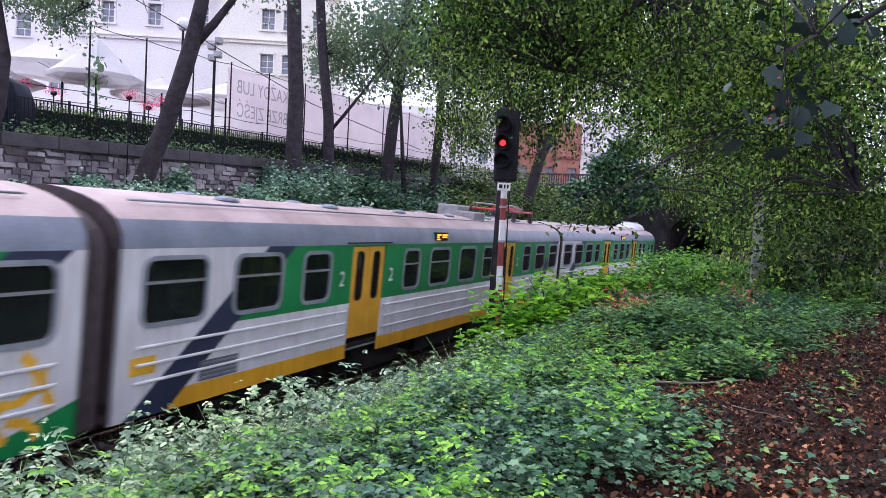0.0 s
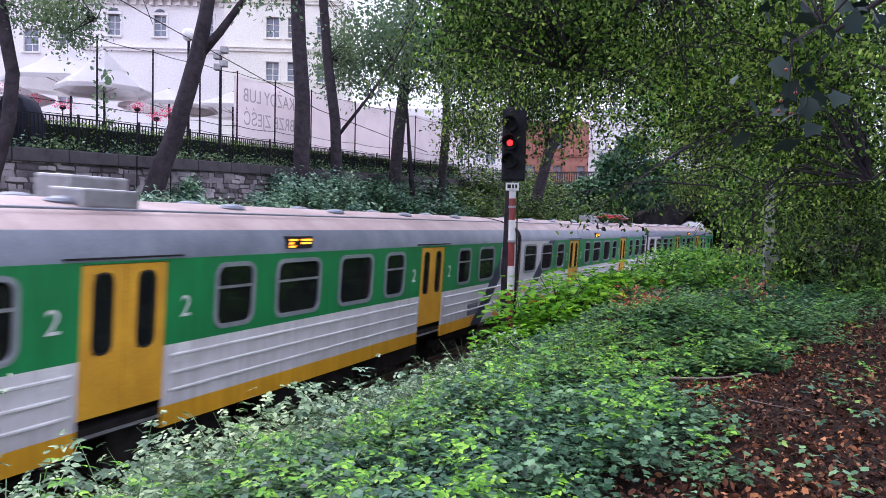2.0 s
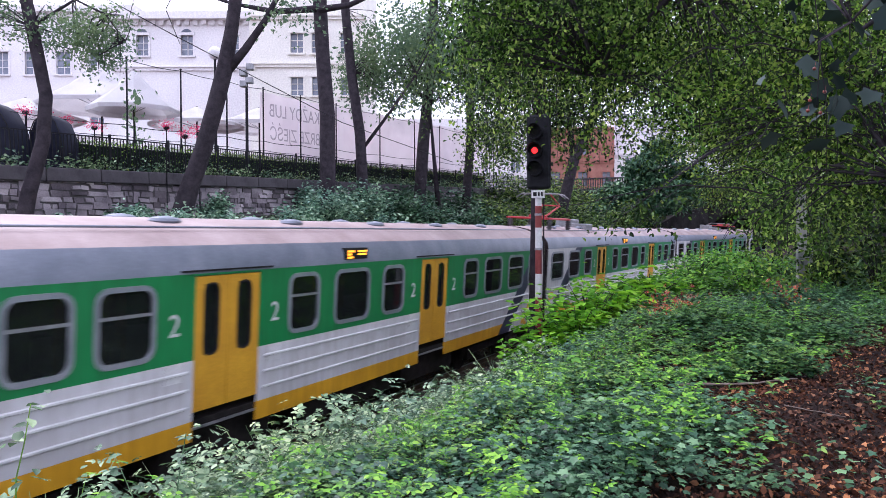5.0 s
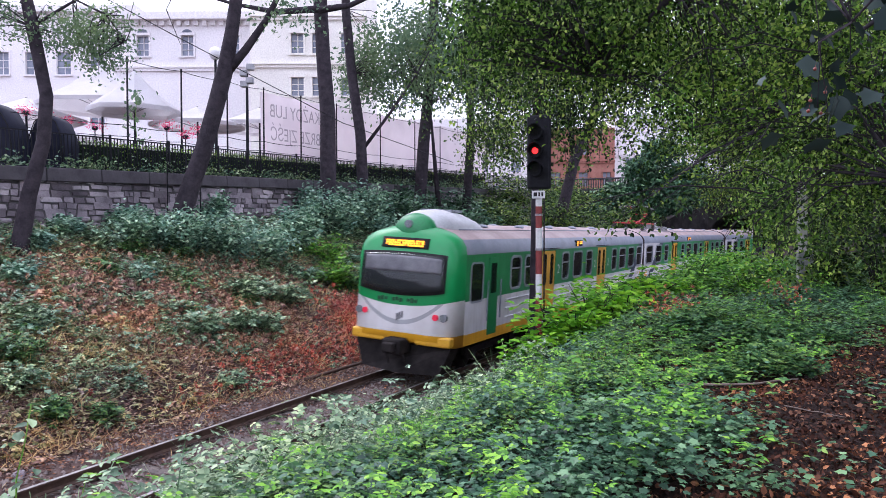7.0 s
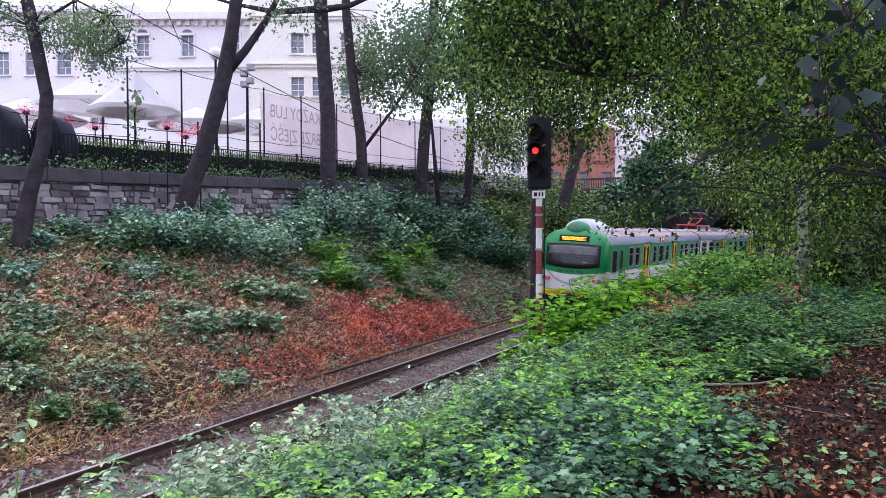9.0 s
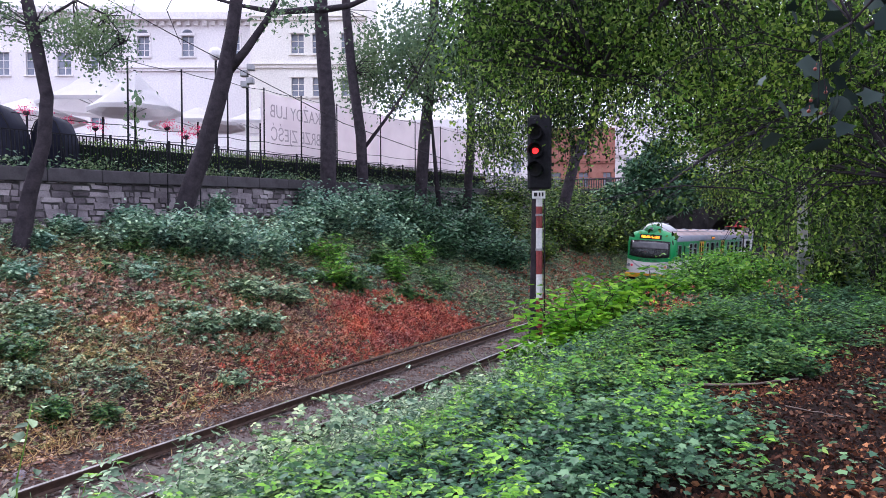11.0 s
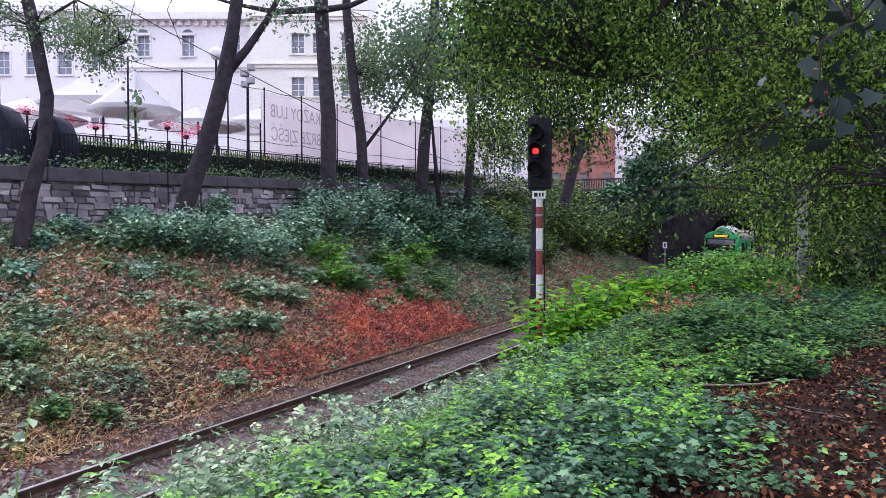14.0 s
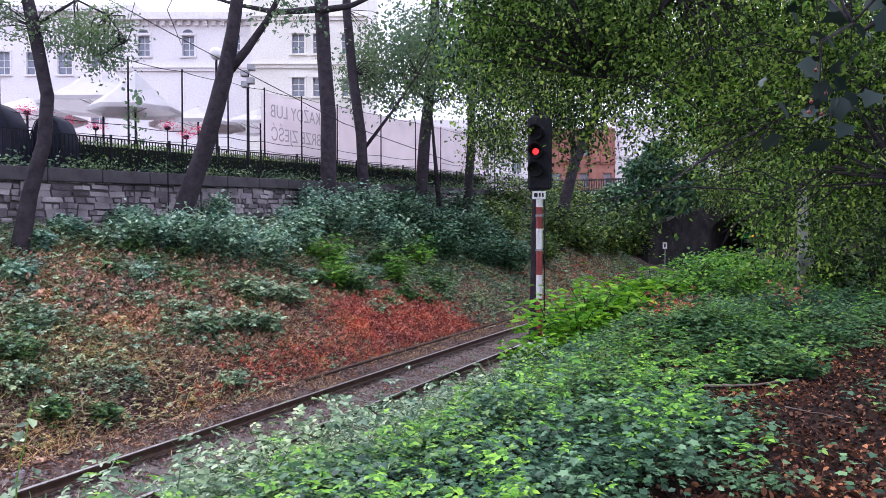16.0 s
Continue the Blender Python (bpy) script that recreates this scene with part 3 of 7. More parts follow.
def pierced(u0, u1, v0, v1, holes, deep, plane):
    """One connected slab with openings; holes are (u0, u1, v0, v1), deep gives the face and the back."""
    us = sorted({u0, u1, *[h[0] for h in holes], *[h[1] for h in holes]})
    vs = sorted({v0, v1, *[h[2] for h in holes], *[h[3] for h in holes]})
    us, vs = [u for u in us if u0 <= u <= u1], [v for v in vs if v0 <= v <= v1]
    bm = bmesh.new()
    made = {}

    def at(i, j, k):
        if (i, j, k) not in made:
            u, v, w = us[i], vs[j], deep(us[i], vs[j], k)
            made[i, j, k] = bm.verts.new((w, u, v) if plane == "yz" else (u, w, v))
        return made[i, j, k]

    cells = {(i, j) for i in range(len(us) - 1) for j in range(len(vs) - 1)
             if not any(h[0] < (us[i] + us[i + 1]) / 2 < h[1] and h[2] < (vs[j] + vs[j + 1]) / 2 < h[3] for h in holes)}
    for i, j in cells:
        for k in (0, 1):
            q = [at(i, j, k), at(i + 1, j, k), at(i + 1, j + 1, k), at(i, j + 1, k)]
            bm.faces.new(q if k == 0 else q[::-1])
        for di, dj, p, q in ((-1, 0, (0, 0), (0, 1)), (1, 0, (1, 1), (1, 0)), (0, -1, (1, 0), (0, 0)), (0, 1, (0, 1), (1, 1))):
            if (i + di, j + dj) not in cells:
                bm.faces.new((at(i + p[0], j + p[1], 0), at(i + q[0], j + q[1], 0), at(i + q[0], j + q[1], 1), at(i + p[0], j + p[1], 1)))
    bmesh.ops.recalc_face_normals(bm, faces=bm.faces[:])
    return bm


def side_wall(name, side, y0, y1, holes, mat, parent):
    """A coach side with real openings, built of rectangles between them."""
    x0, x1 = (1.40, 1.44) if side > 0 else (-1.44, -1.40)
    bm = pierced(y0, y1, 0.83, 3.10, holes, lambda u, v, k: ((x1, x0) if side > 0 else (x0, x1))[k], "yz")
    return part(name, bm, mat, parent)


def window(parent, side, y0, y1, z0, z1, split=True):
    x = 1.44 * side
    bm = bmesh.new()
    frame_ring(bm, y0, y1, z0, z1, x - 0.02 * side, x + 0.022 * side, 0.065, 0.13)
    w = part("window", bm, "frame", parent, "grey rubber-sealed window frame with rounded corners")
    part("pane", boxed(x - 0.02 * side - 0.004, x - 0.02 * side + 0.004, y0 + 0.002, y1 - 0.002, z0 + 0.002, z1 - 0.002), "glass", w, "dark tinted window glass")
    if split:
        zm = z0 + (z1 - z0) * 0.64
        part("glazing_bar", boxed(x - 0.014 * side - 0.012, x - 0.014 * side + 0.012, y0, y1, zm - 0.02, zm + 0.02), "steel", w)
    return w


def double_door(parent, side, y0, y1):
    x = 1.44 * side
    ym = (y0 + y1) / 2
    for a, b in ((y0, ym - 0.006), (ym + 0.006, y1)):
        c = (a + b) / 2
        xa, xb = sorted((x - 0.055 * side, x - 0.015 * side))
        bm = pierced(a, b, 1.22, 3.06, [(c - 0.13, c + 0.13, 1.98, 2.95)], lambda u, v, k: (xb, xa)[k], "yz")
        d = part("door", bm, "door", parent, "yellow door leaf with a tall narrow window")
        bm = bmesh.new()
        frame_ring(bm, c - 0.12, c + 0.12, 1.99, 2.94, x - 0.03 * side, x - 0.008 * side, 0.03, 0.1)
        part("door_seal", bm, "rubber", d)
        part("pane", boxed(x - 0.04 * side - 0.004, x - 0.04 * side + 0.004, c - 0.13, c + 0.13, 1.98, 2.95), "glass", d)
    part("rain_strip", boxed(*sorted((x - 0.01 * side, x + 0.03 * side)), y0 - 0.25, y1 + 0.25, 3.13, 3.15), "rubber", parent)
    part("step", boxed(*sorted((x - 0.35 * side, x - 0.03 * side)), y0, y1, 0.97, 1.01), "steel", parent)


def bogie(parent, y):
    bm = bmesh.new()
    for x in (-0.98, 0.98):
        box(bm, x - 0.07, x + 0.07, y - 1.75, y + 1.75, 0.42, 0.62, 0.02)
        for k in (-1.35, 1.35):
            box(bm, x - 0.12, x + 0.12, y + k - 0.17, y + k + 0.17, 0.3, 0.62, 0.02)
            for o in (-0.3, 0.3):
                rod(bm, (x, y + k + o, 0.32), (x, y + k + o, 0.6), 0.07, sides=8)
    box(bm, -0.95, 0.95, y - 0.3, y + 0.3, 0.4, 0.6)
    b = part("bogie", bm, "under", parent, "grimy black bogie")
    for k in (-1.35, 1.35):
        bm = bmesh.new()
        rod(bm, (-0.8, y + k, 0.46), (0.8, y + k, 0.46), 0.07)
        for x in (-0.75, 0.75):
            rod(bm, (x - 0.065, y + k, 0.46), (x + 0.065, y + k, 0.46), 0.46, sides=20)
        part("wheelset", bm, "under", b)


def numeral(parent, side, y, z):
    """The class numeral on the side."""
    cu = bpy.data.curves.new("numeral", "FONT")
    cu.body, cu.size, cu.align_x, cu.extrude = "2", 0.42, "CENTER", 0.002
    tmp = bpy.data.objects.new("tmp", cu)
    scene.collection.objects.link(tmp)
    bpy.context.view_layer.update()
    me = bpy.data.meshes.new_from_object(tmp.evaluated_get(bpy.context.evaluated_depsgraph_get()))
    bpy.data.objects.remove(tmp)
    me.materials.clear()
    me.materials.append(M["white"])
    ob = new("numeral", me)
    ob.parent = parent
    ob.matrix_basis = pose(1.444 * side, y, z, 90, 0, 90 * side)
    part("notice", boxed(*sorted((1.441 * side, 1.446 * side)), y - 0.15, y + 0.15, z - 0.62, z - 0.36), "white", parent, "small white notice plate")


def coach(kind, label, raised=True):
    """A coach about its middle at rail height, travelling along +y. kind: mid, tail (cab at its rear), head (cab at its front)."""
    car = empty("railway_coach")
    tagged(car, label, "railway coach", "coaches of the train")
    h = (MID_BODY if kind == "mid" else BODY) / 2
    r = lambda a: a - h
    wz0, wz1 = 2.10, 2.94
    if kind == "mid":
        wins = [(0.42, 1.54), (2.22, 3.35), (4.02, 4.84), (7.95, 8.72), (9.37, 10.54), (11.27, 12.42), (13.06, 13.85), (17.0, 17.8), (18.52, 19.65), (20.33, 21.43)]
        doors = [(5.66, 6.98), (14.75, 16.07)]
        plain = 5
        y0, y1 = -h, h
    else:
        wins = [(3.69, 4.41), (4.79, 5.55), (8.3, 9.0), (9.56, 10.6), (11.18, 11.92), (15.0, 15.76), (16.3, 17.41), (18.0, 19.13), (19.69, 20.76)]
        doors = [(6.27, 7.57), (12.75, 14.05)]
        plain = 3
        y0, y1 = -h + 0.75, h
    flip = (lambda a, b: (-b, -a)) if kind == "head" else (lambda a, b: (a, b))
    y0, y1 = flip(y0, y1)
    wins = [flip(r(a), r(b)) for a, b in wins]
    doors = [flip(r(a), r(b)) for a, b in doors]
    holes = [(a, b, wz0, wz1) for a, b in wins] + [(a, b, 0.83, 3.07) for a, b in doors]
    for side in (1, -1):
        side_wall("side_wall", side, y0, y1, holes, {"mid": "livery_mid", "tail": "livery_tail", "head": "livery_head"}[kind], car)
        for k, (a, b) in enumerate(wins):
            window(car, side, a, b, wz0, wz1, k != plain)
        for a, b in doors:
            double_door(car, side, a, b)
            for yy in (a - 0.35, b + 0.35):
                numeral(car, side, yy, 2.30)
        # pressed ribs along the belt, broken at the doors
        cuts = sorted([y0 + 0.35, y1 - 0.35, *[v for d in doors for v in (d[0] - 0.12, d[1] + 0.12)]])
        if kind != "mid":
            cuts = sorted([*flip(y0 + 2.6, y1 - 0.35)] if kind == "tail" else [y0 + 0.35, y1 - 2.6]) + [v for d in doors for v in (d[0] - 0.12, d[1] + 0.12)]
            cuts.sort()
        for a, b in zip(cuts[::2], cuts[1::2]):
            for z in (1.79, 1.55, 1.31):
                bm = bmesh.new()
                rod(bm, (1.447 * side, a, z), (1.447 * side, b, z), 0.024, sides=6)
                part("rib", bm, "white", car)
    # roof in two coves and a crown
    for name, i0, i1, mat in (("roof_cove", 1, 3, "cove"), ("roof_crown", 3, 7, "roof")):
        bm = bmesh.new()
        ring = PROFILE[i0:i1 + 1]
        full = [ring] + [[(-x, z) for x, z in ring]] if name == "roof_cove" else [ring + [(-x, z) for x, z in ring[::-1][1:]]]
        for line in full:
            rows = [[bm.verts.new((x, y, z)) for x, z in line] for y in np.linspace(y0, y1, 5)]
            for a, b in zip(rows, rows[1:]):
                for k in range(len(line) - 1):
                    f = bm.faces.new((a[k], a[k + 1], b[k + 1], b[k]))
                    f.smooth = True
        part(name, bm, mat, car, "dusty brownish-pink roof" if mat == "roof" else "grey rounded roof edge")
    part("floor", boxed(-1.4, 1.4, y0, y1, 0.95, 1.1), "under", car)
    part("inner_ceiling", boxed(-1.3, 1.3, y0 + 0.1, y1 - 0.1, 3.02, 3.06), "interior", car)
    bm = bmesh.new()
    for k in np.arange(y0 + 1.0, y1 - 0.8, 1.7):
        if any(a - 0.6 < k < b + 0.6 for a, b in doors):
            continue
        for x in (-0.85, 0.85):
            box(bm, x - 0.5, x + 0.5, k - 0.07, k + 0.07, 1.1, 2.25, 0.03)
            box(bm, x - 0.5, x + 0.5, k - 0.5, k + 0.5, 1.1, 1.55, 0.03)
    part("seating", bm, "seat", car)
    for yy in ([y0 + 0.02, y1 - 0.02] if kind == "mid" else [y1 - 0.02] if kind == "tail" else [y0 + 0.02]):
        bm = bmesh.new()
        line = PROFILE + [(-x, z) for x, z in PROFILE[::-1][1:]]
        a = [bm.verts.new((x, yy - 0.02, z)) for x, z in line]
        b = [bm.verts.new((x, yy + 0.02, z)) for x, z in line]
        bm.faces.new(a)
        bm.faces.new(b[::-1])
        for k in range(len(line)):
            bm.faces.new((a[k], b[k], b[(k + 1) % len(line)], a[(k + 1) % len(line)]))
        part("end_wall", bm, "bellows", car)
    # gangway at the coupled front or rear
    ends = {"mid": (1,), "tail": (1,), "head": ()}[kind]
    for e in ends:
        bm = bmesh.new()
        for k in range(5):
            y = h + 0.03 + k * 0.1
            g = 0.0 if k % 2 else 0.06
            line = [(x * 0.93 - g * (1 if x > 0 else -1), z if z < 1 else z - 0.12 - g) for x, z in PROFILE] + [(-x * 0.93 + g, z if z < 1 else z - 0.12 - g) for x, z in PROFILE[::-1][1:]]
            bm_ring = [bm.verts.new((x, y, z)) for x, z in line]
            if k:
                for q in range(len(line) - 1):
                    bm.faces.new((last[q], last[q + 1], bm_ring[q + 1], bm_ring[q]))
            last = bm_ring
        part("gangway_bellows", bm, "bellows", car, "dark rubber gangway between coaches")
    # gear underneath
    for y in (-7.1, 7.1):
        bogie(car, y)
    bm = bmesh.new()
    for a, b, x0, x1, z in ((-4.6, -2.4, -1.2, 1.2, 0.35), (-1.8, 0.3, -1.25, -0.2, 0.3), (-1.6, 1.4, 0.3, 1.25, 0.4), (1.9, 4.4, -1.2, 1.2, 0.38)):
        box(bm, x0, x1, a, b, z, 0.95, 0.03)
    box(bm, -0.2, 0.2, -h + 0.9, h - 0.4, 0.7, 0.95)
    part("underfloor_gear", bm, "under", car, "black grimy boxes under the floor")
    # vents on the roof
    for k, y in enumerate(np.linspace(y0 + 3, y1 - 3, 6)):
        for x in (-0.45, 0.45):
            bm = bmesh.new()
            bmesh.ops.create_uvsphere(bm, u_segments=10, v_segments=6, radius=0.2, matrix=Matrix.Translation((x, y, 3.77)) @ Matrix.Diagonal((0.8, 1.4, 0.35, 1)))
            part("roof_vent", bm, "cove", car)
    bm = bmesh.new()
    tube(bm, [(0.95, y, 3.70) for y in np.linspace(y0 + 0.5, y1 - 0.5, 8)], [0.018] * 8, 6)
    part("roof_conduit", bm, "cove", car)
    if kind == "mid":
        pantograph(car, 2.9 - h, True) if raised else pantograph(car, h - 3.2, False)
        bm = bmesh.new()
        k = 6.6 - h if raised else h - 7.6
        box(bm, -0.7, 0.0, k, k + 1.0, 3.74, 4.12, 0.04)
        box(bm, 0.1, 0.75, k - 0.4, k + 0.5, 3.70, 3.95, 0.03)
        part("roof_box", bm, "steel", car, "pale grey equipment box on the roof")
        destination(car, 9.9 - h)
        for a, b, z in ((1.55, 2.4, 1.13), (17.85, 18.6, 1.15)):
            g = part("side_grille", boxed(1.438, 1.450, a - h, b - h, z, z + 0.3), "grille", car, "grey ventilation grille in the belt")
            for k in range(4):
                part("louvre", boxed(1.450, 1.458, a - h + 0.03, b - h - 0.03, z + 0.03 + 0.07 * k, z + 0.06 + 0.07 * k), "cove", g)
    if kind != "head":
        # faded yellow paint sprayed on the white end
        for k, (ya, za, yb, zb, w) in enumerate(((0.55, 1.62, 0.75, 2.02, 0.13), (1.05, 1.60, 1.1, 1.9, 0.12), (0.35, 1.25, 0.5, 1.7, 0.14), (0.45, 1.55, 1.5, 1.35, 0.12), (0.9, 1.05, 1.4, 1.5, 0.12), (1.5, 0.92, 1.95, 1.0, 0.14), (0.5, 1.0, 0.9, 1.3, 0.11))):
            bm = bmesh.new()
            n = 10
            row = []
            for q in range(n + 1):
                u = q / n
                y, z = h - (ya + (yb - ya) * u), za + (zb - za) * u + 0.05 * math.sin(u * 5 + k)
                t = w * 0.72 * (0.7 + 0.3 * math.sin(q * 2.1 + k))
                row.append((bm.verts.new((1.4425, y - t * 0.5, z - t)), bm.verts.new((1.4425, y + t * 0.5, z + t))))
            for a, b in zip(row, row[1:]):
                bm.faces.new((a[0], a[1], b[1], b[0]))
            part("paint_stroke", bm, "yellow", car, "sprayed yellow paint stroke")
        if kind == "mid":
            part("paint_blot", boxed(1.4405, 1.4435, 0.25 - h, 0.7 - h, 1.42, 1.66, bevel=0.0), "yellow", car)
    if kind != "mid":
        destination(car, 10.15 - h if kind == "tail" else h - 10.15)
        cab(car, kind)
    return car


def destination(car, y):
    for side in (1, -1):
        x = 1.40 * side
        d = part("side_display", boxed(*sorted((x - 0.06 * side, x + 0.055 * side)), y - 0.36, y + 0.36, 3.17, 3.37), "rubber", car, "black display box with amber lettering")
        bm = bmesh.new()
        for k in range(5):
            w = (0.22, 0.3, 0.12, 0.28, 0.18)[k]
            z = 3.33 - 0.055 * (k // 2)
            yy = y - 0.3 + 0.33 * (k % 2)
            box(bm, *sorted((x + 0.055 * side, x + 0.059 * side)), yy, yy + w, z - 0.035, z)
        part("lettering", bm, "amber", d, "amber lettering too small to read")


def pantograph(car, y, raised):
    p = part("pantograph_base", pantograph_base(y), "red", car, "red pantograph frame on the roof")
    for x in (-0.75, 0.75):
        for k in (-1.0, 1.0):
            bm = bmesh.new()
            rod(bm, (x, y + k, 3.66), (x, y + k, 4.05), 0.075, sides=10)
            for q in range(4):
                rod(bm, (x, y + k, 3.76 + q * 0.07), (x, y + k, 3.79 + q * 0.07), 0.115, sides=10)
            part("insulator", bm, "insulator", p)
    knee, top, head = (4.6, 5.0, 0.1) if raised else (4.20, 4.28, -0.9)
    bm = bmesh.new()
    for x in (-0.35, 0.35):
        rod(bm, (x * 0.8, y - 0.2, 4.16), (x, y + 1.15, knee), 0.035)
        rod(bm, (x, y + 1.15, knee), (x * 0.9, y + head, top), 0.025)
    rod(bm, (-0.36, y + 1.15, knee), (0.36, y + 1.15, knee), 0.03)
    part("pantograph_arm", bm, "red", p, "red hinged pantograph arm")
    bm = bmesh.new()
    for k in (-0.15, 0.25):
        tube(bm, [(-0.95, y + head + k, top - 0.16), (-0.72, y + head + k, top), (0.72, y + head + k, top), (0.95, y + head + k, top - 0.16)], [0.022] * 4, 6)
    part("collector_head", bm, "steel", p, "grey collector strips")


def pantograph_base(y):
    bm = bmesh.new()
    for x in (-0.75, 0.75):
        rod(bm, (x, y - 1.3, 4.09), (x, y + 1.2, 4.09), 0.04, sides=6)
    for k in (-1.0, -0.2, 1.0):
        rod(bm, (-0.75, y + k, 4.09), (0.75, y + k, 4.09), 0.04, sides=6)
    box(bm, -0.25, 0.25, y - 0.5, y + 0.1, 4.05, 4.22, 0.03)
    return bm


def cab(car, kind):
    """The rounded cab front, on the rear of a tail coach or the front of a head coach."""
    h = BODY / 2
    turn = Matrix.Identity(4) if kind == "tail" else Matrix.Rotation(math.pi, 4, "Z")

    def add(name, bm, mat, parent=car, label=""):
        bmesh.ops.transform(bm, matrix=turn, verts=bm.verts)
        return part(name, bm, mat, parent, label)

    full = PROFILE + [(-x, z) for x, z in PROFILE[::-1][1:]]
    closed = full + [(x, 0.83) for x in np.linspace(-1.2, 1.2, 5)]
    bm = bmesh.new()
    rings = []
    for f, y in ((1.0, 0.76), (0.995, 0.5), (0.975, 0.3), (0.93, 0.16), (0.84, 0.08), (0.6, 0.02), (0.3, 0.0)):
        row = []
        for x, z in closed:
            zz = 2.0 + (z - 2.0) * (f if z > 2.0 else 0.5 + 0.5 * f)
            row.append(bm.verts.new((x * f, -h + y + 0.10 * max(0, zz - 2.0) ** 1.5, zz)))
        rings.append(row)
    n = len(closed)
    for a, b in zip(rings, rings[1:]):
        for k in range(n):
            g = bm.faces.new((a[k], a[(k + 1) % n], b[(k + 1) % n], b[k]))
            g.smooth = True
    bm.faces.new(rings[-1])
    front = add("cab_front", bm, "mask", label="green, white and yellow rounded cab front")

    def skin(x, z):
        """How far back the front lies at a point of it."""
        f = max(abs(x) / 1.44, (z - 2) / 1.75 if z > 2 else 0)
        y = np.interp(f, (0.3, 0.6, 0.84, 0.93, 0.975, 0.995), (0, 0.02, 0.08, 0.16, 0.3, 0.5))
        return -h + y + 0.10 * max(0, z - 2.0) ** 1.5

    def sheet(x0, x1, z0, z1, out, bow=0.0, bowtop=0.0):
        b2 = bmesh.new()
        grid = [[b2.verts.new((x, skin(x, z) - out, z + bow * (x / x1) ** 2 * (1 - j / 6) + bowtop * (x / x1) ** 2 * j / 6)) for x in np.linspace(x0, x1, 13)] for j, z in enumerate(np.linspace(z0, z1, 7))]
        for a, b in zip(grid, grid[1:]):
            for k in range(12):
                g = b2.faces.new((a[k], a[k + 1], b[k + 1], b[k]))
                g.smooth = True
        r = bmesh.ops.extrude_face_region(b2, geom=b2.faces[:])
        bmesh.ops.translate(b2, vec=(0, 0.03, 0), verts=[v for v in r["geom"] if isinstance(v, bmesh.types.BMVert)])
        return b2

    seal = add("windscreen_seal", sheet(-1.2, 1.2, 2.05, 3.12, 0.012, 0.12, -0.04), "rubber", front)
    add("windscreen", sheet(-1.15, 1.15, 2.10, 3.07, 0.024, 0.12, -0.04), "screen", front, "large dark windscreen")
    add("sun_blind", sheet(-1.08, 1.08, 2.62, 3.02, 0.030, 0.0, -0.04), "grille", front, "grey blind behind the windscreen")
    add("display_box", sheet(-0.66, 0.66, 3.2, 3.46, 0.02), "rubber", front)
    b2 = bmesh.new()
    for k in range(14):
        x = -0.54 + k * 0.078
        for q in range(3):
            if (k * 5 + q * 3) % 7 != 0:
                z = 3.25 + q * 0.055
                box(b2, x + 0.012 * (q % 2), x + 0.056, skin(x, z) - 0.04, skin(x, z) - 0.02, z, z + 0.04)
        box(b2, x, x + 0.016, skin(x, 3.32) - 0.04, skin(x, 3.32) - 0.02, 3.25, 3.40)
    add("destination_lettering", b2, "amber", front, "amber destination lettering, unreadable")
    for x in (-1.0, 1.0):
        for dx, mat, nm in ((0, "red_dim", "tail_lamp"), (0.2 * (1 if x > 0 else -1), "lens", "headlight")):
            b2 = bmesh.new()
            y = skin(x + dx, 1.58)
            rod(b2, (x + dx, y - 0.03, 1.58), (x + dx, y + 0.06, 1.58), 0.075 if nm == "tail_lamp" else 0.095, sides=16)
            add(nm, b2, mat, front)
    for k in range(12):
        if k % 4 != 3:
            x = -0.62 + 0.105 * k
            b2 = boxed(x, x + 0.075, skin(x, 1.93) - 0.012, skin(x, 1.93) + 0.01, 1.88 + 0.015 * (k % 3), 1.98 + 0.02 * (k % 2))
            add("painted_mark", b2, "green_dark", front)
    for k in range(3):
        b2 = boxed(-0.06 + 0.07 * k, -0.02 + 0.07 * k, skin(0, 1.5) - 0.012, skin(0, 1.5) + 0.01, 1.42 + 0.04 * k, 1.60 + 0.03 * k)
        add("front_badge", b2, "grille", front)
    # headlamp hump on the brow
    b2 = bmesh.new()
    bmesh.ops.create_uvsphere(b2, u_segments=20, v_segments=10, radius=1.0, matrix=Matrix.Translation((0, -h + 0.72, 3.62)) @ Matrix.Diagonal((0.58, 0.42, 0.46, 1)))
    for f in b2.faces:
        f.smooth = True
    add("lamp_hump", b2, "green", front, "green rounded lamp hump on the brow")
    b2 = bmesh.new()
    rod(b2, (0, -h + 0.28, 3.80), (0, -h + 0.42, 3.80), 0.1, sides=14)
    add("top_lamp", b2, "lens", front)
    # air conditioner
    b2 = bmesh.new()
    ends = [(0.62, 0.45, 3.75), (0.85, 0.70, 4.02), (1.2, 0.82, 4.17), (1.7, 0.86, 4.2), (2.4, 0.86, 4.15), (3.0, 0.82, 4.02), (3.5, 0.72, 3.82)]
    rows = []
    for y, w, top in ends:
        rows.append([b2.verts.new((w * math.cos(q), -h + y, 3.5 + (top - 3.5) * math.sin(q) ** 0.7)) for q in np.linspace(0.0, math.pi, 13)])
    for a, b in zip(rows, rows[1:]):
        for k in range(12):
            b2.faces.new((a[k], a[k + 1], b[k + 1], b[k])).smooth = True
    b2.faces.new(rows[0])
    b2.faces.new(rows[-1][::-1])
    ac = add("air_conditioner", b2, "pale_grey", car, "grey rounded air conditioner behind the cab")
    b2 = bmesh.new()
    for k in range(7):
        box(b2, -0.45, 0.45, -h + 1.75 + k * 0.1, -h + 1.8 + k * 0.1, 4.13, 4.20)
    add("louvre", b2, "frame", ac)
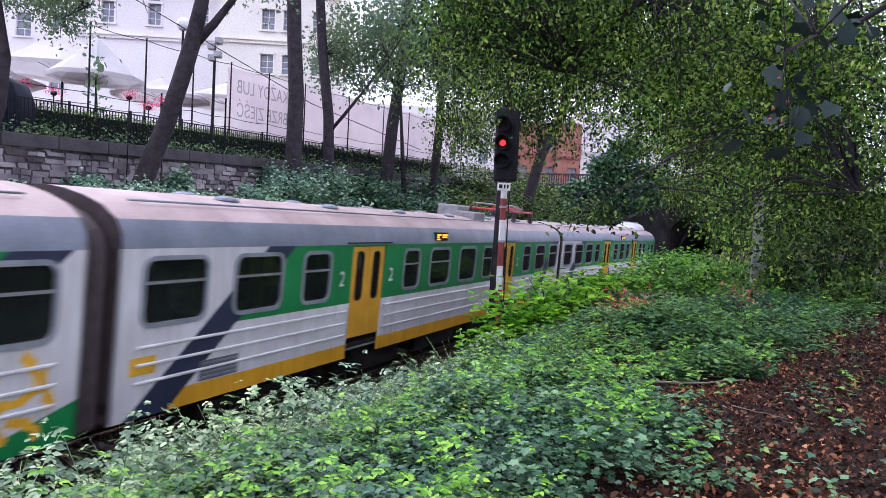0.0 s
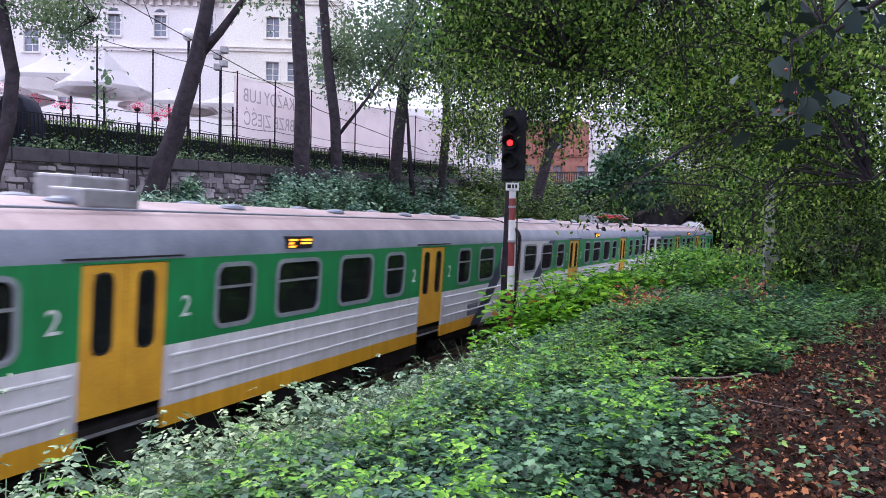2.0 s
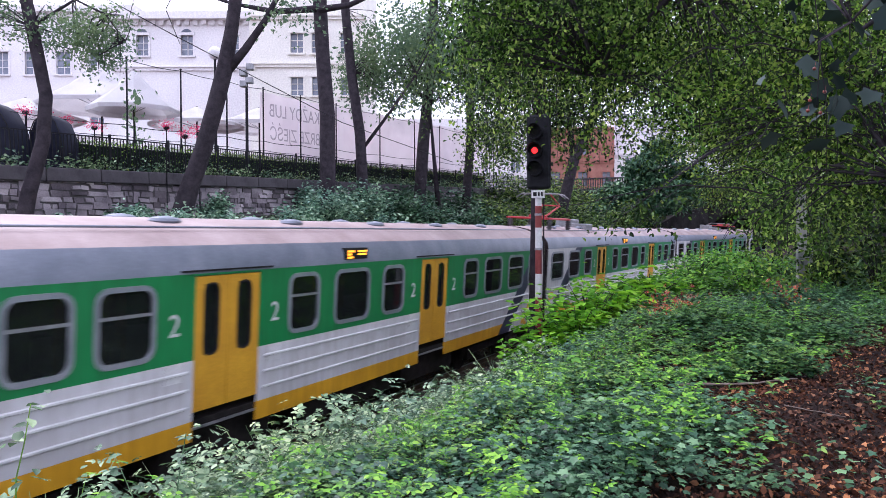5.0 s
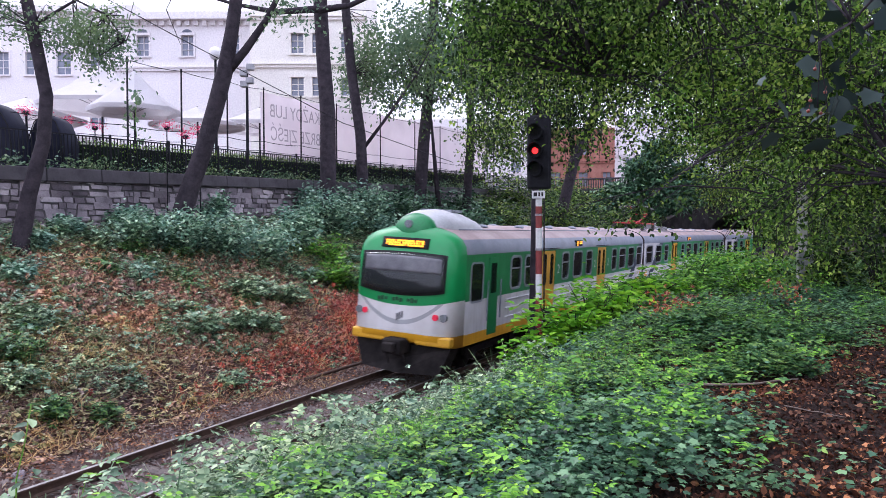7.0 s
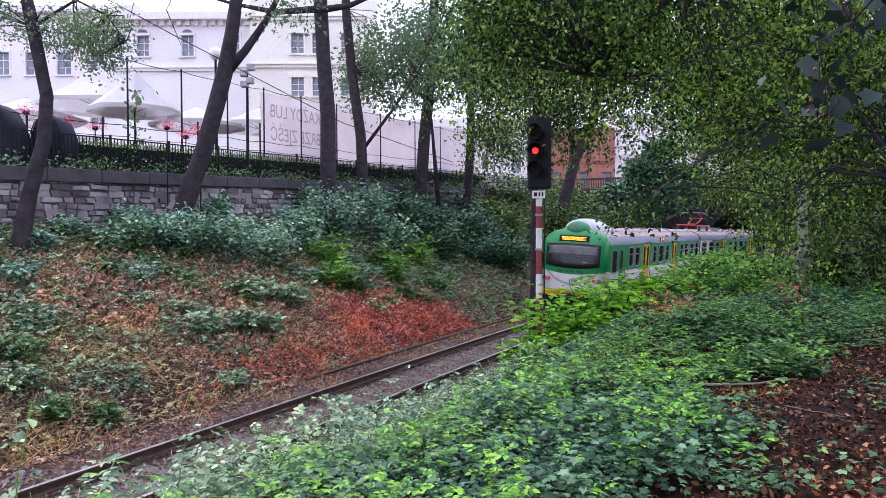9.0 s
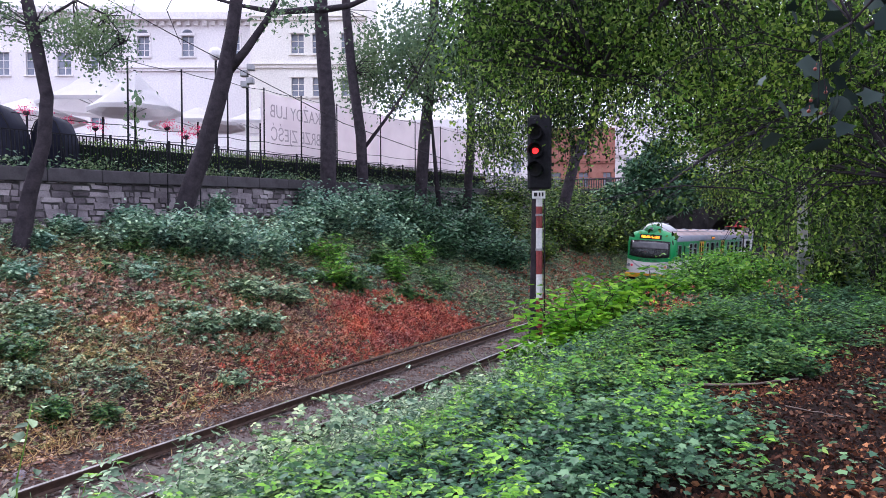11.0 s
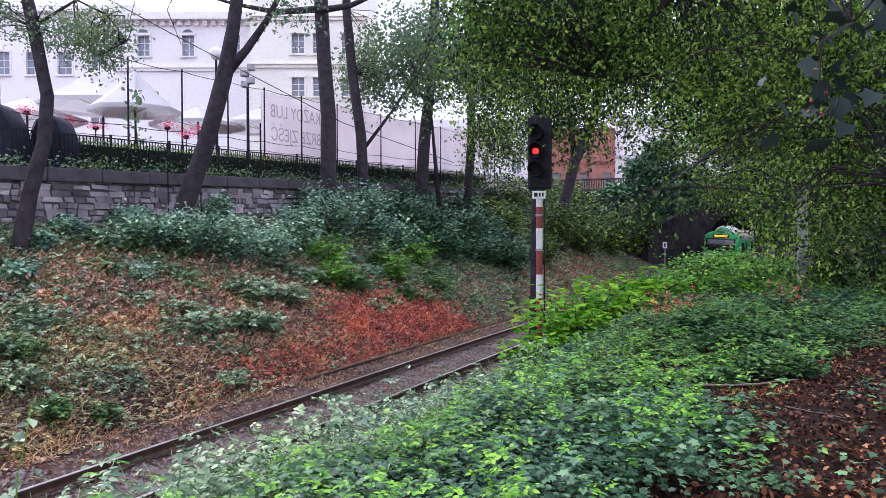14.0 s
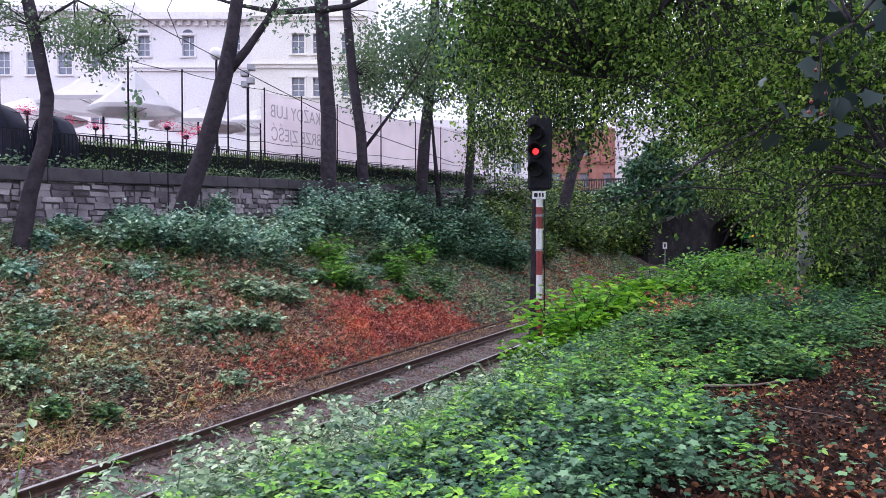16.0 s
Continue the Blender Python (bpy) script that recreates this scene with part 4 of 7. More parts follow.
    # bumpers, coupler, plough
    for x0, x1 in ((-1.4, -0.42), (0.42, 1.4)):
        add("bumper", boxed(x0, x1, -h + 0.06, -h + 0.5, 0.86, 1.12, bevel=0.05), "yellow", front, "yellow bumper")
    b2 = bmesh.new()
    box(b2, -0.26, 0.26, -h - 0.32, -h + 0.3, 0.62, 1.0, 0.05)
    box(b2, -0.15, 0.15, -h - 0.5, -h - 0.3, 0.70, 0.92, 0.03)
    rod(b2, (0.2, -h - 0.2, 0.85), (0.3, -h - 0.1, 0.35), 0.035)
    rod(b2, (-0.1, -h - 0.35, 0.7), (-0.05, -h - 0.3, 0.4), 0.03)
    add("coupler", b2, "under", front, "black automatic coupler with hoses")
    b2 = bmesh.new()
    q = [(-1.36, 0.25, 0.84), (1.36, 0.25, 0.84), (1.1, 0.15, 0.16), (0, -0.05, 0.14), (-1.1, 0.15, 0.16)]
    a = [b2.verts.new((x, -h + y, z)) for x, y, z in q]
    b = [b2.verts.new((x, -h + y + 0.5, z)) for x, y, z in q]
    b2.faces.new(a)
    b2.faces.new(b[::-1])
    for k in range(5):
        b2.faces.new((a[k], b[k], b[(k + 1) % 5], a[(k + 1) % 5]))
    add("snow_plough", b2, "under", front)
    # cab side: window, door and grab rails
    for side in (1, -1):
        x = 1.44 * side
        b2 = bmesh.new()
        frame_ring(b2, -h + 1.05, -h + 1.75, 1.92, 2.86, x - 0.01 * side, x + 0.016 * side, 0.05, 0.1)
        cw = add("cab_side_window", b2, "frame")
        add("pane", boxed(*sorted((x, x + 0.006 * side)), -h + 1.05, -h + 1.75, 1.92, 2.86), "glass", cw)
        d = add("cab_door", boxed(*sorted((x - 0.01 * side, x + 0.012 * side)), -h + 2.15, -h + 2.75, 0.95, 3.0), "green", label="green crew door")
        add("pane", boxed(*sorted((x + 0.012 * side, x + 0.018 * side)), -h + 2.27, -h + 2.63, 2.05, 2.85), "glass", d)
        for y in (2.02, 2.88):
            b2 = bmesh.new()
            rod(b2, (x + 0.05 * side, -h + y, 1.35), (x + 0.05 * side, -h + y, 2.4), 0.018, sides=6)
            add("grab_rail", b2, "cove", car)
    add("console", boxed(-1.1, 1.1, -h + 0.35, -h + 0.9, 1.2, 2.08), "interior", front)
    add("bulkhead", boxed(-1.38, 1.38, -h + 3.0, -h + 3.05, 1.1, 3.0), "interior", car)


cars = {
    "tail": coach("tail", "green and white rail coach with rounded cab and red tail lamps"),
    "third": coach("mid", "green and white motor coach with a raised red pantograph"),
    "second": coach("mid", "green and white motor coach with its red pantograph folded down", False),
    "head": coach("head", "green and white leading coach with a rounded cab roof"),
}


# ---------------------------------------------------------------- setting beyond the track
SKEW = Matrix.Rotation(radians(25.7), 4, "Z")


def plan(a, b, z):
    """A place a metres to the right and b metres ahead of the watcher, along the cutting's sight line."""
    return SKEW @ Vector((a, b, z))


def retaining_wall():
    ys = np.linspace(-30, 70.9, 40)
    wall = new("retaining_wall")
    tagged(wall, "grey stone retaining wall with a dark coping below a street", "wall", kind="structure")
    bm = bmesh.new()
    rows = [[bm.verts.new(q) for q in ((WALL_X, y, cap_z(y) - 2.6), (WALL_X, y, cap_z(y) - 0.24), (WALL_X - 0.5, y, cap_z(y) - 0.24), (WALL_X - 0.5, y, cap_z(y) - 2.6))] for y in ys]
    for a, b in zip(rows, rows[1:]):
        for k in range(4):
            bm.faces.new((a[k], b[k], b[(k + 1) % 4], a[(k + 1) % 4]))
    part("core", bm, "mortar", wall)
    proto = None
    for i, y in enumerate(np.arange(-20, 66, 1.9)):
        z = float(cap_z(y + 0.94))
        m = pose(WALL_X - 0.2, float(y) + 0.94, z - 0.12, math.degrees(math.atan(0.0358)), 0, 0)
        if proto is None:
            proto = part("coping_stone", boxed(-0.35, 0.35, -0.94, 0.94, -0.30, 0.12, bevel=0.035), "cap", wall, "dark weathered coping stone")
            proto.matrix_basis = m
        else:
            ob = proto.copy()
            scene.collection.objects.link(ob)
            ob.matrix_basis = m
    # stones laid in uneven courses
    rng = np.random.default_rng(3)
    shapes = []
    for k in range(8):
        bm = boxed(-0.05, 0.05, -0.5, 0.5, -0.5, 0.5)
        for v in bm.verts:
            v.co.y += rng.uniform(-0.09, 0.09)
            v.co.z += rng.uniform(-0.13, 0.13)
            if v.co.x > 0:
                v.co.y *= 0.94
                v.co.z *= 0.9
                v.co.x += rng.uniform(-0.015, 0.02)
        me = bpy.data.meshes.new("stone")
        bm.to_mesh(me)
        bm.free()
        me.materials.append(M["stone"])
        shapes.append(me)
    count, rest_v, rest_l = 0, [], []
    for c in range(9):
        y = 4.0 + 0.2 * (c % 3)
        while y < 60:
            w = rng.uniform(0.16, 0.4) if rng.random() < 0.6 else rng.uniform(0.4, 0.72)
            hgt = 0.185 + rng.uniform(-0.07, 0.03)
            z = float(cap_z(y)) - 0.36 - c * 0.2 + rng.uniform(-0.02, 0.02)
            if rng.random() < 0.12:
                hgt *= 1.6
            place = (WALL_X - 0.01 + rng.uniform(-0.01, 0.02), y + w / 2, z)
            if count < 300 and 9 < y < 27 and c < 6:
                ob = new("stone", shapes[int(rng.integers(8))])
                ob.parent = wall
                ob.matrix_basis = Matrix.LocRotScale(place, Euler((rng.uniform(-0.03, 0.03), 0, 0)), (1, w - 0.02, hgt))
                count += 1
            else:
                b = len(rest_v)
                jag = rng.uniform(-0.14, 0.14, (4, 2))
                for q, (dx, dy, dz) in enumerate(((0, -1, -1), (0, 1, -1), (0, 1, 1), (0, -1, 1), (0.05, -0.9, -0.85), (0.05, 0.9, -0.85), (0.05, 0.9, 0.85), (0.05, -0.9, 0.85))):
                    dy, dz = dy + jag[q % 4, 0], dz + jag[q % 4, 1]
                    rest_v.append((place[0] + dx, place[1] + dy * (w - 0.03) / 2, z + dz * (hgt - 0.01) / 2))
                for f in ((4, 5, 6, 7), (0, 1, 5, 4), (1, 2, 6, 5), (2, 3, 7, 6), (3, 0, 4, 7)):
                    rest_l += [b + q for q in f]
            y += w + rng.uniform(0.0, 0.03)
    rest = raw("far_stones", np.array(rest_v), 4, rest_l, "stone", wall)
    tagged(rest, "grey wall stones in uneven courses", kind="stuff")
    return wall


retaining_wall()


def railing():
    def panel():
        r = empty("railing_panel")
        tagged(r, "black iron railing panel on the stone coping", "railing", "railing along the street")
        part("post", boxed(-0.03, 0.03, -1.25, -1.19, 0, 1.2), "iron", r)
        for z in (0.12, 1.08):
            part("crossbar", boxed(-0.02, 0.02, -1.19, 1.25, z - 0.02, z + 0.02), "iron", r)
        pk = None
        for y in np.arange(-1.06, 1.2, 0.13):
            if pk is None:
                pk = part("picket", boxed(-0.011, 0.011, -0.013, 0.013, 0.1, 1.1), "iron", r)
            else:
                q = pk.copy()
                scene.collection.objects.link(q)
                q.parent = r
            (pk if y < -1 else q).location = (0, float(y), 0)
        return r
    first = None
    for y in np.arange(8.0, 66, 2.5):
        m = pose(WALL_X - 0.25, float(y), float(cap_z(y)), 2.05, 0, 0)
        if first is None:
            first = panel()
            first.matrix_basis = m
        else:
            copy_thing(first, m)


railing()


def hedge():
    """Clipped hedge and weeds behind the railing."""
    rng = np.random.default_rng(41)
    h = empty("hedge", pose(0, 0, 0))
    tagged(h, "dark clipped hedge behind the iron railing", "hedge")
    # near-black core paints inner shade; beyond y=23 it stands for shade behind the railing
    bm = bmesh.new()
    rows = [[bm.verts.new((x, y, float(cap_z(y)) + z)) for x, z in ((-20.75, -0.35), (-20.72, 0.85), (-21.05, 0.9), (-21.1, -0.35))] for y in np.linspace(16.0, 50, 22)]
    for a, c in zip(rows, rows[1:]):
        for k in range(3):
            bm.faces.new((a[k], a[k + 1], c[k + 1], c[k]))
    part("core", bm, "hedge_shade_core", h)
    n = 15000
    y = rng.uniform(15.9, 50, n)
    at = np.stack([-20.72 + rng.normal(size=n) * 0.07, y, cap_z(y) + rng.uniform(-0.2, 1.0, n)], -1)
    at[: n // 2, 2] = cap_z(y[: n // 2]) + 0.92 + rng.normal(size=n // 2) * 0.07
    at[: n // 2, 0] = rng.uniform(-21.1, -20.65, n // 2)
    leaves("foliage", at, 0.08, "canopy", RHOMB, h, 0.4, rng=rng)
    n = 3500
    y = np.repeat(rng.uniform(9, 50, n // 25), 25) + rng.normal(size=n // 25 * 25) * 0.3
    at = np.stack([-20.05 + rng.normal(size=len(y)) * 0.12, y, cap_z(y) + np.abs(rng.normal(size=len(y))) * 0.2], -1)
    w = leaves("coping_weeds", at, 0.1, "bramble", OVAL, None, 0.5, rng=rng)
    tagged(w, "weeds growing on the wall coping", "weeds", kind="stuff")


hedge()


def street_fence():
    """Thin poles with wires behind the railing."""
    tops = []
    for y in (13.5, 18.1, 20.6, 23.1, 25.4, 28.1, 31.1, 35.5, 39.7, 43.3, 48.0, 53.0):
        z = float(cap_z(y)) - 0.3
        p = empty("fence_pole", pose(-21.0, y, z))
        tagged(p, "thin dark steel fence pole by the street", "pole", "fence poles")
        bm = bmesh.new()
        rod(bm, (0, 0, 0), (0, 0, 4.35), 0.04, 0.03, 8)
        part("shaft", bm, "iron", p)
        bm = bmesh.new()
        rod(bm, (0, 0, 4.35), (0, 0, 4.39), 0.05, 0.02, 8)
        part("cap", bm, "iron", p)
        tops.append((y, z))
    for hgt, r in ((4.3, 0.014), (2.0, 0.014), (1.6, 0.012)):
        bm = bmesh.new()
        line = []
        for (y, z), (y2, z2) in zip(tops, tops[1:]):
            for k in range(5):
                u = k / 5
                line.append((-21.0, y + (y2 - y) * u, z + (z2 - z) * u + hgt - 0.25 * u * (1 - u)))
        tube(bm, [(-21.0, -5, tops[0][1] + hgt - 0.6)] + line, [r] * (len(line) + 1), 5)
        tagged(solid("fence_wire", bm, "iron"), "thin sagging wire strung between fence poles", "wire", "fence wires")
    bm = bmesh.new()
    pts = [plan(-13.5, 20.5, 12.4), plan(-9, 24, 10.2), plan(-4, 29, 8.0), plan(0.5, 34, 6.9)]
    tube(bm, pts, [0.016] * 4, 5)
    tagged(solid("cable", bm, "iron"), "dark overhead cable hanging across the cutting", "cable")


street_fence()


def banner():
    """A long cloth banner on the street fence, read from behind."""
    b = empty("banner")
    tagged(b, "long pale cloth banner on the fence, lettering seen mirrored", "banner")
    bm = bmesh.new()
    y0, y1 = 25.6, 52.0
    cols = []
    for k in range(41):
        y = y0 + (y1 - y0) * k / 40
        x = -21.35 + 0.03 * math.sin(k * 1.9)
        z = float(cap_z(y)) - 0.3
        cols.append([bm.verts.new((x, y, z + 1.35)), bm.verts.new((x + 0.02 * math.sin(k), y, z + 2.9)), bm.verts.new((x, y, z + 4.25 + 0.01 * k - 0.012 * (k % 7)))])
    for a, c in zip(cols, cols[1:]):
        for j in range(2):
            f = bm.faces.new((a[j], c[j], c[j + 1], a[j + 1]))
            f.smooth = True
    bmesh.ops.solidify(bm, geom=bm.faces[:], thickness=0.01)
    part("cloth", bm, "banner", b)
    for body, y, dz, size in (("BO KA\u017bDY LUB", 28.7, 3.2, 0.85), ("DOBRZE ZJE\u015a\u0106", 28.7, 2.15, 0.85)):
        cu = bpy.data.curves.new("lettering", "FONT")
        cu.body, cu.size, cu.align_x, cu.extrude = body, size, "CENTER", 0.002
        tmp = bpy.data.objects.new("tmp", cu)
        scene.collection.objects.link(tmp)
        bpy.context.view_layer.update()
        me = bpy.data.meshes.new_from_object(tmp.evaluated_get(bpy.context.evaluated_depsgraph_get()))
        bpy.data.objects.remove(tmp)
        me.materials.clear()
        me.materials.append(M["print"])
        for v in me.vertices:
            v.co.x *= -0.86
        ob = new("lettering", me)
        ob.parent = b
        ob.matrix_basis = pose(-21.27, y, float(cap_z(y)) - 0.3 + dz, 90, -2.05, 90)
    bm = bmesh.new()
    rows = [[bm.verts.new((-21.3, y, float(cap_z(y)) + z)) for z in (0.75, 1.02)] for y in np.linspace(34, 52, 12)]
    for a, c in zip(rows, rows[1:]):
        bm.faces.new((a[0], c[0], c[1], a[1]))
    bmesh.ops.solidify(bm, geom=bm.faces[:], thickness=0.01)
    part("red_stripe", bm, "red", b, "red stripe along the foot")


banner()


def facade(name, label, a0, a1, depth, base, top, mat, windows, courses, roofline=True, arched=False):
    """A house front facing the cutting; windows: (centre, sill, width, height) in its own plane."""
    h = empty(name, SKEW.copy())
    tagged(h, label, "building")
    holes = [(w[0] - w[2] / 2, w[0] + w[2] / 2, w[1], w[1] + w[3]) for w in windows]
    bm = pierced(a0, a1, base, top, holes, lambda u, v, k: depth + 0.5 * k, "xz")
    part("wall", bm, mat, h)
    part("rear_block", boxed(a0, a1, depth + 0.7, depth + 9, base, top), mat, h)
    for w in windows:
        c, z, ww, hh = w
        bm = bmesh.new()
        t = 0.16
        box(bm, c - ww / 2 - t, c - ww / 2, depth - 0.08, depth + 0.1, z, z + hh)
        box(bm, c + ww / 2, c + ww / 2 + t, depth - 0.08, depth + 0.1, z, z + hh)
        box(bm, c - ww / 2 - t, c + ww / 2 + t, depth - 0.14, depth + 0.1, z + hh, z + hh + 0.22)
        if arched:
            ring = [(c + (ww / 2 + t) * math.cos(q), z + hh + 0.0 + (ww / 2 + t) * math.sin(q)) for q in np.linspace(0, math.pi, 11)]
            rows = [[bm.verts.new((x, y, zz)) for x, zz in ring] for y in (depth - 0.1, depth)]
            bm.faces.new(rows[0])
            for k in range(10):
                bm.faces.new((rows[0][k], rows[0][k + 1], rows[1][k + 1], rows[1][k]))
        win = part("window", bm, mat, h)
        part("pane", boxed(c - ww / 2, c + ww / 2, depth + 0.25, depth + 0.28, z, z + hh), "pane", win)
        if arched:
            bm = bmesh.new()
            ring = [(c + ww / 2 * math.cos(q), z + hh + ww / 2 * math.sin(q)) for q in np.linspace(0, math.pi, 11)]
            bm.faces.new([bm.verts.new((x, depth - 0.12, zz)) for x, zz in ring])
            bmesh.ops.solidify(bm, geom=bm.faces[:], thickness=0.01)
            part("arch_pane", bm, "pane", win)
        bm = bmesh.new()
        box(bm, c - 0.03, c + 0.03, depth + 0.2, depth + 0.26, z, z + hh)
        for q in (0.33, 0.66):
            box(bm, c - ww / 2, c + ww / 2, depth + 0.2, depth + 0.26, z + hh * q - 0.025, z + hh * q + 0.025)
        part("glazing_bar", bm, mat, win)
        part("sill", boxed(c - ww / 2 - 0.2, c + ww / 2 + 0.2, depth - 0.2, depth + 0.1, z - 0.14, z), mat, win)
    for z in courses:
        bm = boxed(a0, a1, depth - 0.18, depth, z - 0.14, z + 0.1)
        box(bm, a0, a1, depth - 0.3, depth, z + 0.1, z + 0.2)
        part("string_course", bm, mat, h)
    if roofline:
        for k in np.arange(a0 + 0.3, a1, 0.7):
            part("corbel", boxed(k, k + 0.35, depth - 0.3, depth, top - 1.0, top - 0.6), mat, h)
        part("cornice", boxed(a0 - 0.2, a1 + 0.2, depth - 0.7, depth + 9, top - 0.6, top), mat, h)
    return h


facade("palace", "pale plastered palace with arched windows and a corbelled cornice", -27.8, -15.6, 60, 5.5, 21.8, "plaster",
       [(-24.8, 18.3, 1.0, 1.7), (-21.1, 18.3, 1.0, 1.7), (-17.3, 18.3, 1.0, 1.7)], [17.2], arched=True)
facade("town_house", "cream plastered town house with sash windows", -15.4, -6.0, 58, 5.5, 26.0, "plaster2",
       [(-11.6, 18.0, 1.0, 1.6), (-9.9, 18.0, 1.0, 1.6), (-11.6, 14.6, 1.0, 1.5), (-9.9, 14.6, 1.0, 1.5), (-7.6, 14.6, 1.0, 1.5), (-7.6, 18.0, 1.0, 1.6)], [17.0, 20.8], roofline=False)
facade("corner_house", "pinkish plastered house front with small windows", -48, -29.5, 70, 5.0, 25.5, "plaster",
       [(-42.6, 19.0, 1.4, 2.2), (-39.6, 19.0, 1.4, 2.2), (-36.6, 19.0, 1.4, 2.2), (-33.4, 19.0, 1.4, 2.2), (-39.6, 14.2, 1.4, 2.2), (-36.6, 14.2, 1.4, 2.2), (-33.4, 14.2, 1.4, 2.2), (-39.6, 10.2, 1.4, 2.2), (-36.6, 10.2, 1.4, 2.2)], [13.0])
facade("brick_house", "red brick house front beyond the bridge", 12.0, 22.0, 92, 7.0, 17.0, "brick_red",
       [(14.5, 9.5, 1.2, 1.8), (18, 9.5, 1.2, 1.8), (21, 9.5, 1.0, 1.8), (18, 13.5, 1.2, 1.8)], [12.6], roofline=False)
facade("white_house", "white house front beyond the bridge", 22.2, 46.0, 94, 7.0, 19.0, "plaster",
       [(24.5, 11.5, 1.2, 1.8), (34, 11.5, 1.2, 1.8), (39, 11.5, 1.2, 1.8)], [13.6], roofline=False)
facade("far_terrace", "pale terrace of houses at the far side of the square", -5.6, 11.8, 88, 6.5, 17.5, "plaster",
       [(-3, 11, 1.2, 1.8), (1, 11, 1.2, 1.8), (5, 11, 1.2, 1.8), (9, 11, 1.2, 1.8)], [13.6], roofline=False)


def parasol(a, b, z, half, rise, label):
    p = empty("parasol", SKEW @ pose(a, b, 0))
    tagged(p, label, "parasol", "parasols of the terrace")
    g = float(cap_z((SKEW @ Vector((a, b, 0))).y)) - 0.35
    bm = bmesh.new()
    top = bm.verts.new((0, 0, z + rise))
    n = 8
    mid = [bm.verts.new((0.5 * half * math.cos(k * 6.2832 / n + 0.4), 0.5 * half * math.sin(k * 6.2832 / n + 0.4), z + rise * 0.42)) for k in range(n)]
    rim = [bm.verts.new((half * math.cos(k * 6.2832 / n + 0.4), half * math.sin(k * 6.2832 / n + 0.4), z)) for k in range(n)]
    low = [bm.verts.new((v.co.x, v.co.y, z - 0.18)) for v in rim]
    for k in range(n):
        j = (k + 1) % n
        bm.faces.new((top, mid[k], mid[j]))
        bm.faces.new((mid[k], rim[k], rim[j], mid[j]))
        bm.faces.new((rim[k], low[k], low[j], rim[j]))
    bmesh.ops.solidify(bm, geom=bm.faces[:], thickness=0.015)
    part("canopy", bm, "canvas", p, "white canvas canopy")
    bm = bmesh.new()
    rod(bm, (0, 0, g), (0, 0, z + rise), 0.05)
    part("pole", bm, "iron", p)
    for k in range(n):
        bm = bmesh.new()
        rod(bm, (0, 0, z - 0.15), (0.62 * half * math.cos(k * 6.2832 / n + 0.4), 0.62 * half * math.sin(k * 6.2832 / n + 0.4), z + rise * 0.28), 0.012, sides=5)
        part("rib", bm, "steel", p)
    part("base", boxed(-0.4, 0.4, -0.4, 0.4, g, g + 0.1, bevel=0.02), "iron", p)


parasol(-16.0, 34, 9.6, 2.9, 2.0, "large white canvas parasol of a street cafe")
parasol(-13.2, 31, 8.9, 1.9, 1.7, "white pointed canvas parasol of a street cafe")
parasol(-19.0, 33, 8.9, 2.5, 0.9, "wide white canvas parasol beside the cafe")
parasol(-12.2, 36, 9.0, 2.3, 0.9, "low white canvas parasol of a street cafe")
parasol(-9.6, 38, 9.2, 2.6, 1.0, "white canvas parasol behind the banner")


def flower_pot(a, b, z):
    p = empty("flower_basket", SKEW @ pose(a, b, z))
    tagged(p, "hanging basket of bright red flowers", "flower basket", "flower baskets")
    bm = bmesh.new()
    bmesh.ops.create_uvsphere(bm, u_segments=10, v_segments=6, radius=0.11, matrix=Matrix.Diagonal((1, 1, 0.8, 1)))
    part("basket", bm, "iron", p)
    rng = np.random.default_rng(int(abs(a * 100)))
    q = rng.normal(size=(150, 3)) * (0.17, 0.15, 0.09) + (0, 0, 0.1)
    leaves("blossom", q, 0.055, "flower", OVAL, p, 0.3, rng=rng)
    bm = bmesh.new()
    rod(bm, (0, 0, -3.0), (0, 0, 0), 0.02)
    part("stake", bm, "iron", p)


for a, b, z in ((-9.73, 25.5, 7.3), (-8.57, 25.5, 7.14), (-9.07, 25.5, 6.98), (-12.27, 25.5, 7.3), (-13.3, 25.5, 7.46), (-14.7, 25.5, 7.85)):
    flower_pot(a, b, z)


def cafe_plant(a, b):
    g = float(cap_z((SKEW @ Vector((a, b, 0))).y)) - 0.35
    p = empty("potted_plant", SKEW @ pose(a, b, g))
    tagged(p, "tall pale-leaved potted plant behind the railing", "plant")
    bm = bmesh.new()
    tube(bm, [(0, 0, 0), (0, 0, 0.4), (0, 0, 0.5)], [0.2, 0.26, 0.27], 12)
    part("pot", bm, "iron", p)
    bm = bmesh.new()
    line = [(0.05 * math.sin(k), 0.04 * math.cos(k), 0.45 + 0.42 * k) for k in range(8)]
    tube(bm, line, [0.02 - 0.002 * k for k in range(8)], 6)
    part("stem", bm, "grass", p)
    rng = np.random.default_rng(51)
    at = np.array([line[2 + k % 6] for k in range(60)]) + rng.normal(size=(60, 3)) * (0.2, 0.15, 0.16)
    leaves("foliage", at, 0.2, "acacia", OVAL, p, 0.4, "", 0.4, rng=rng)


cafe_plant(-11.0, 26.0)


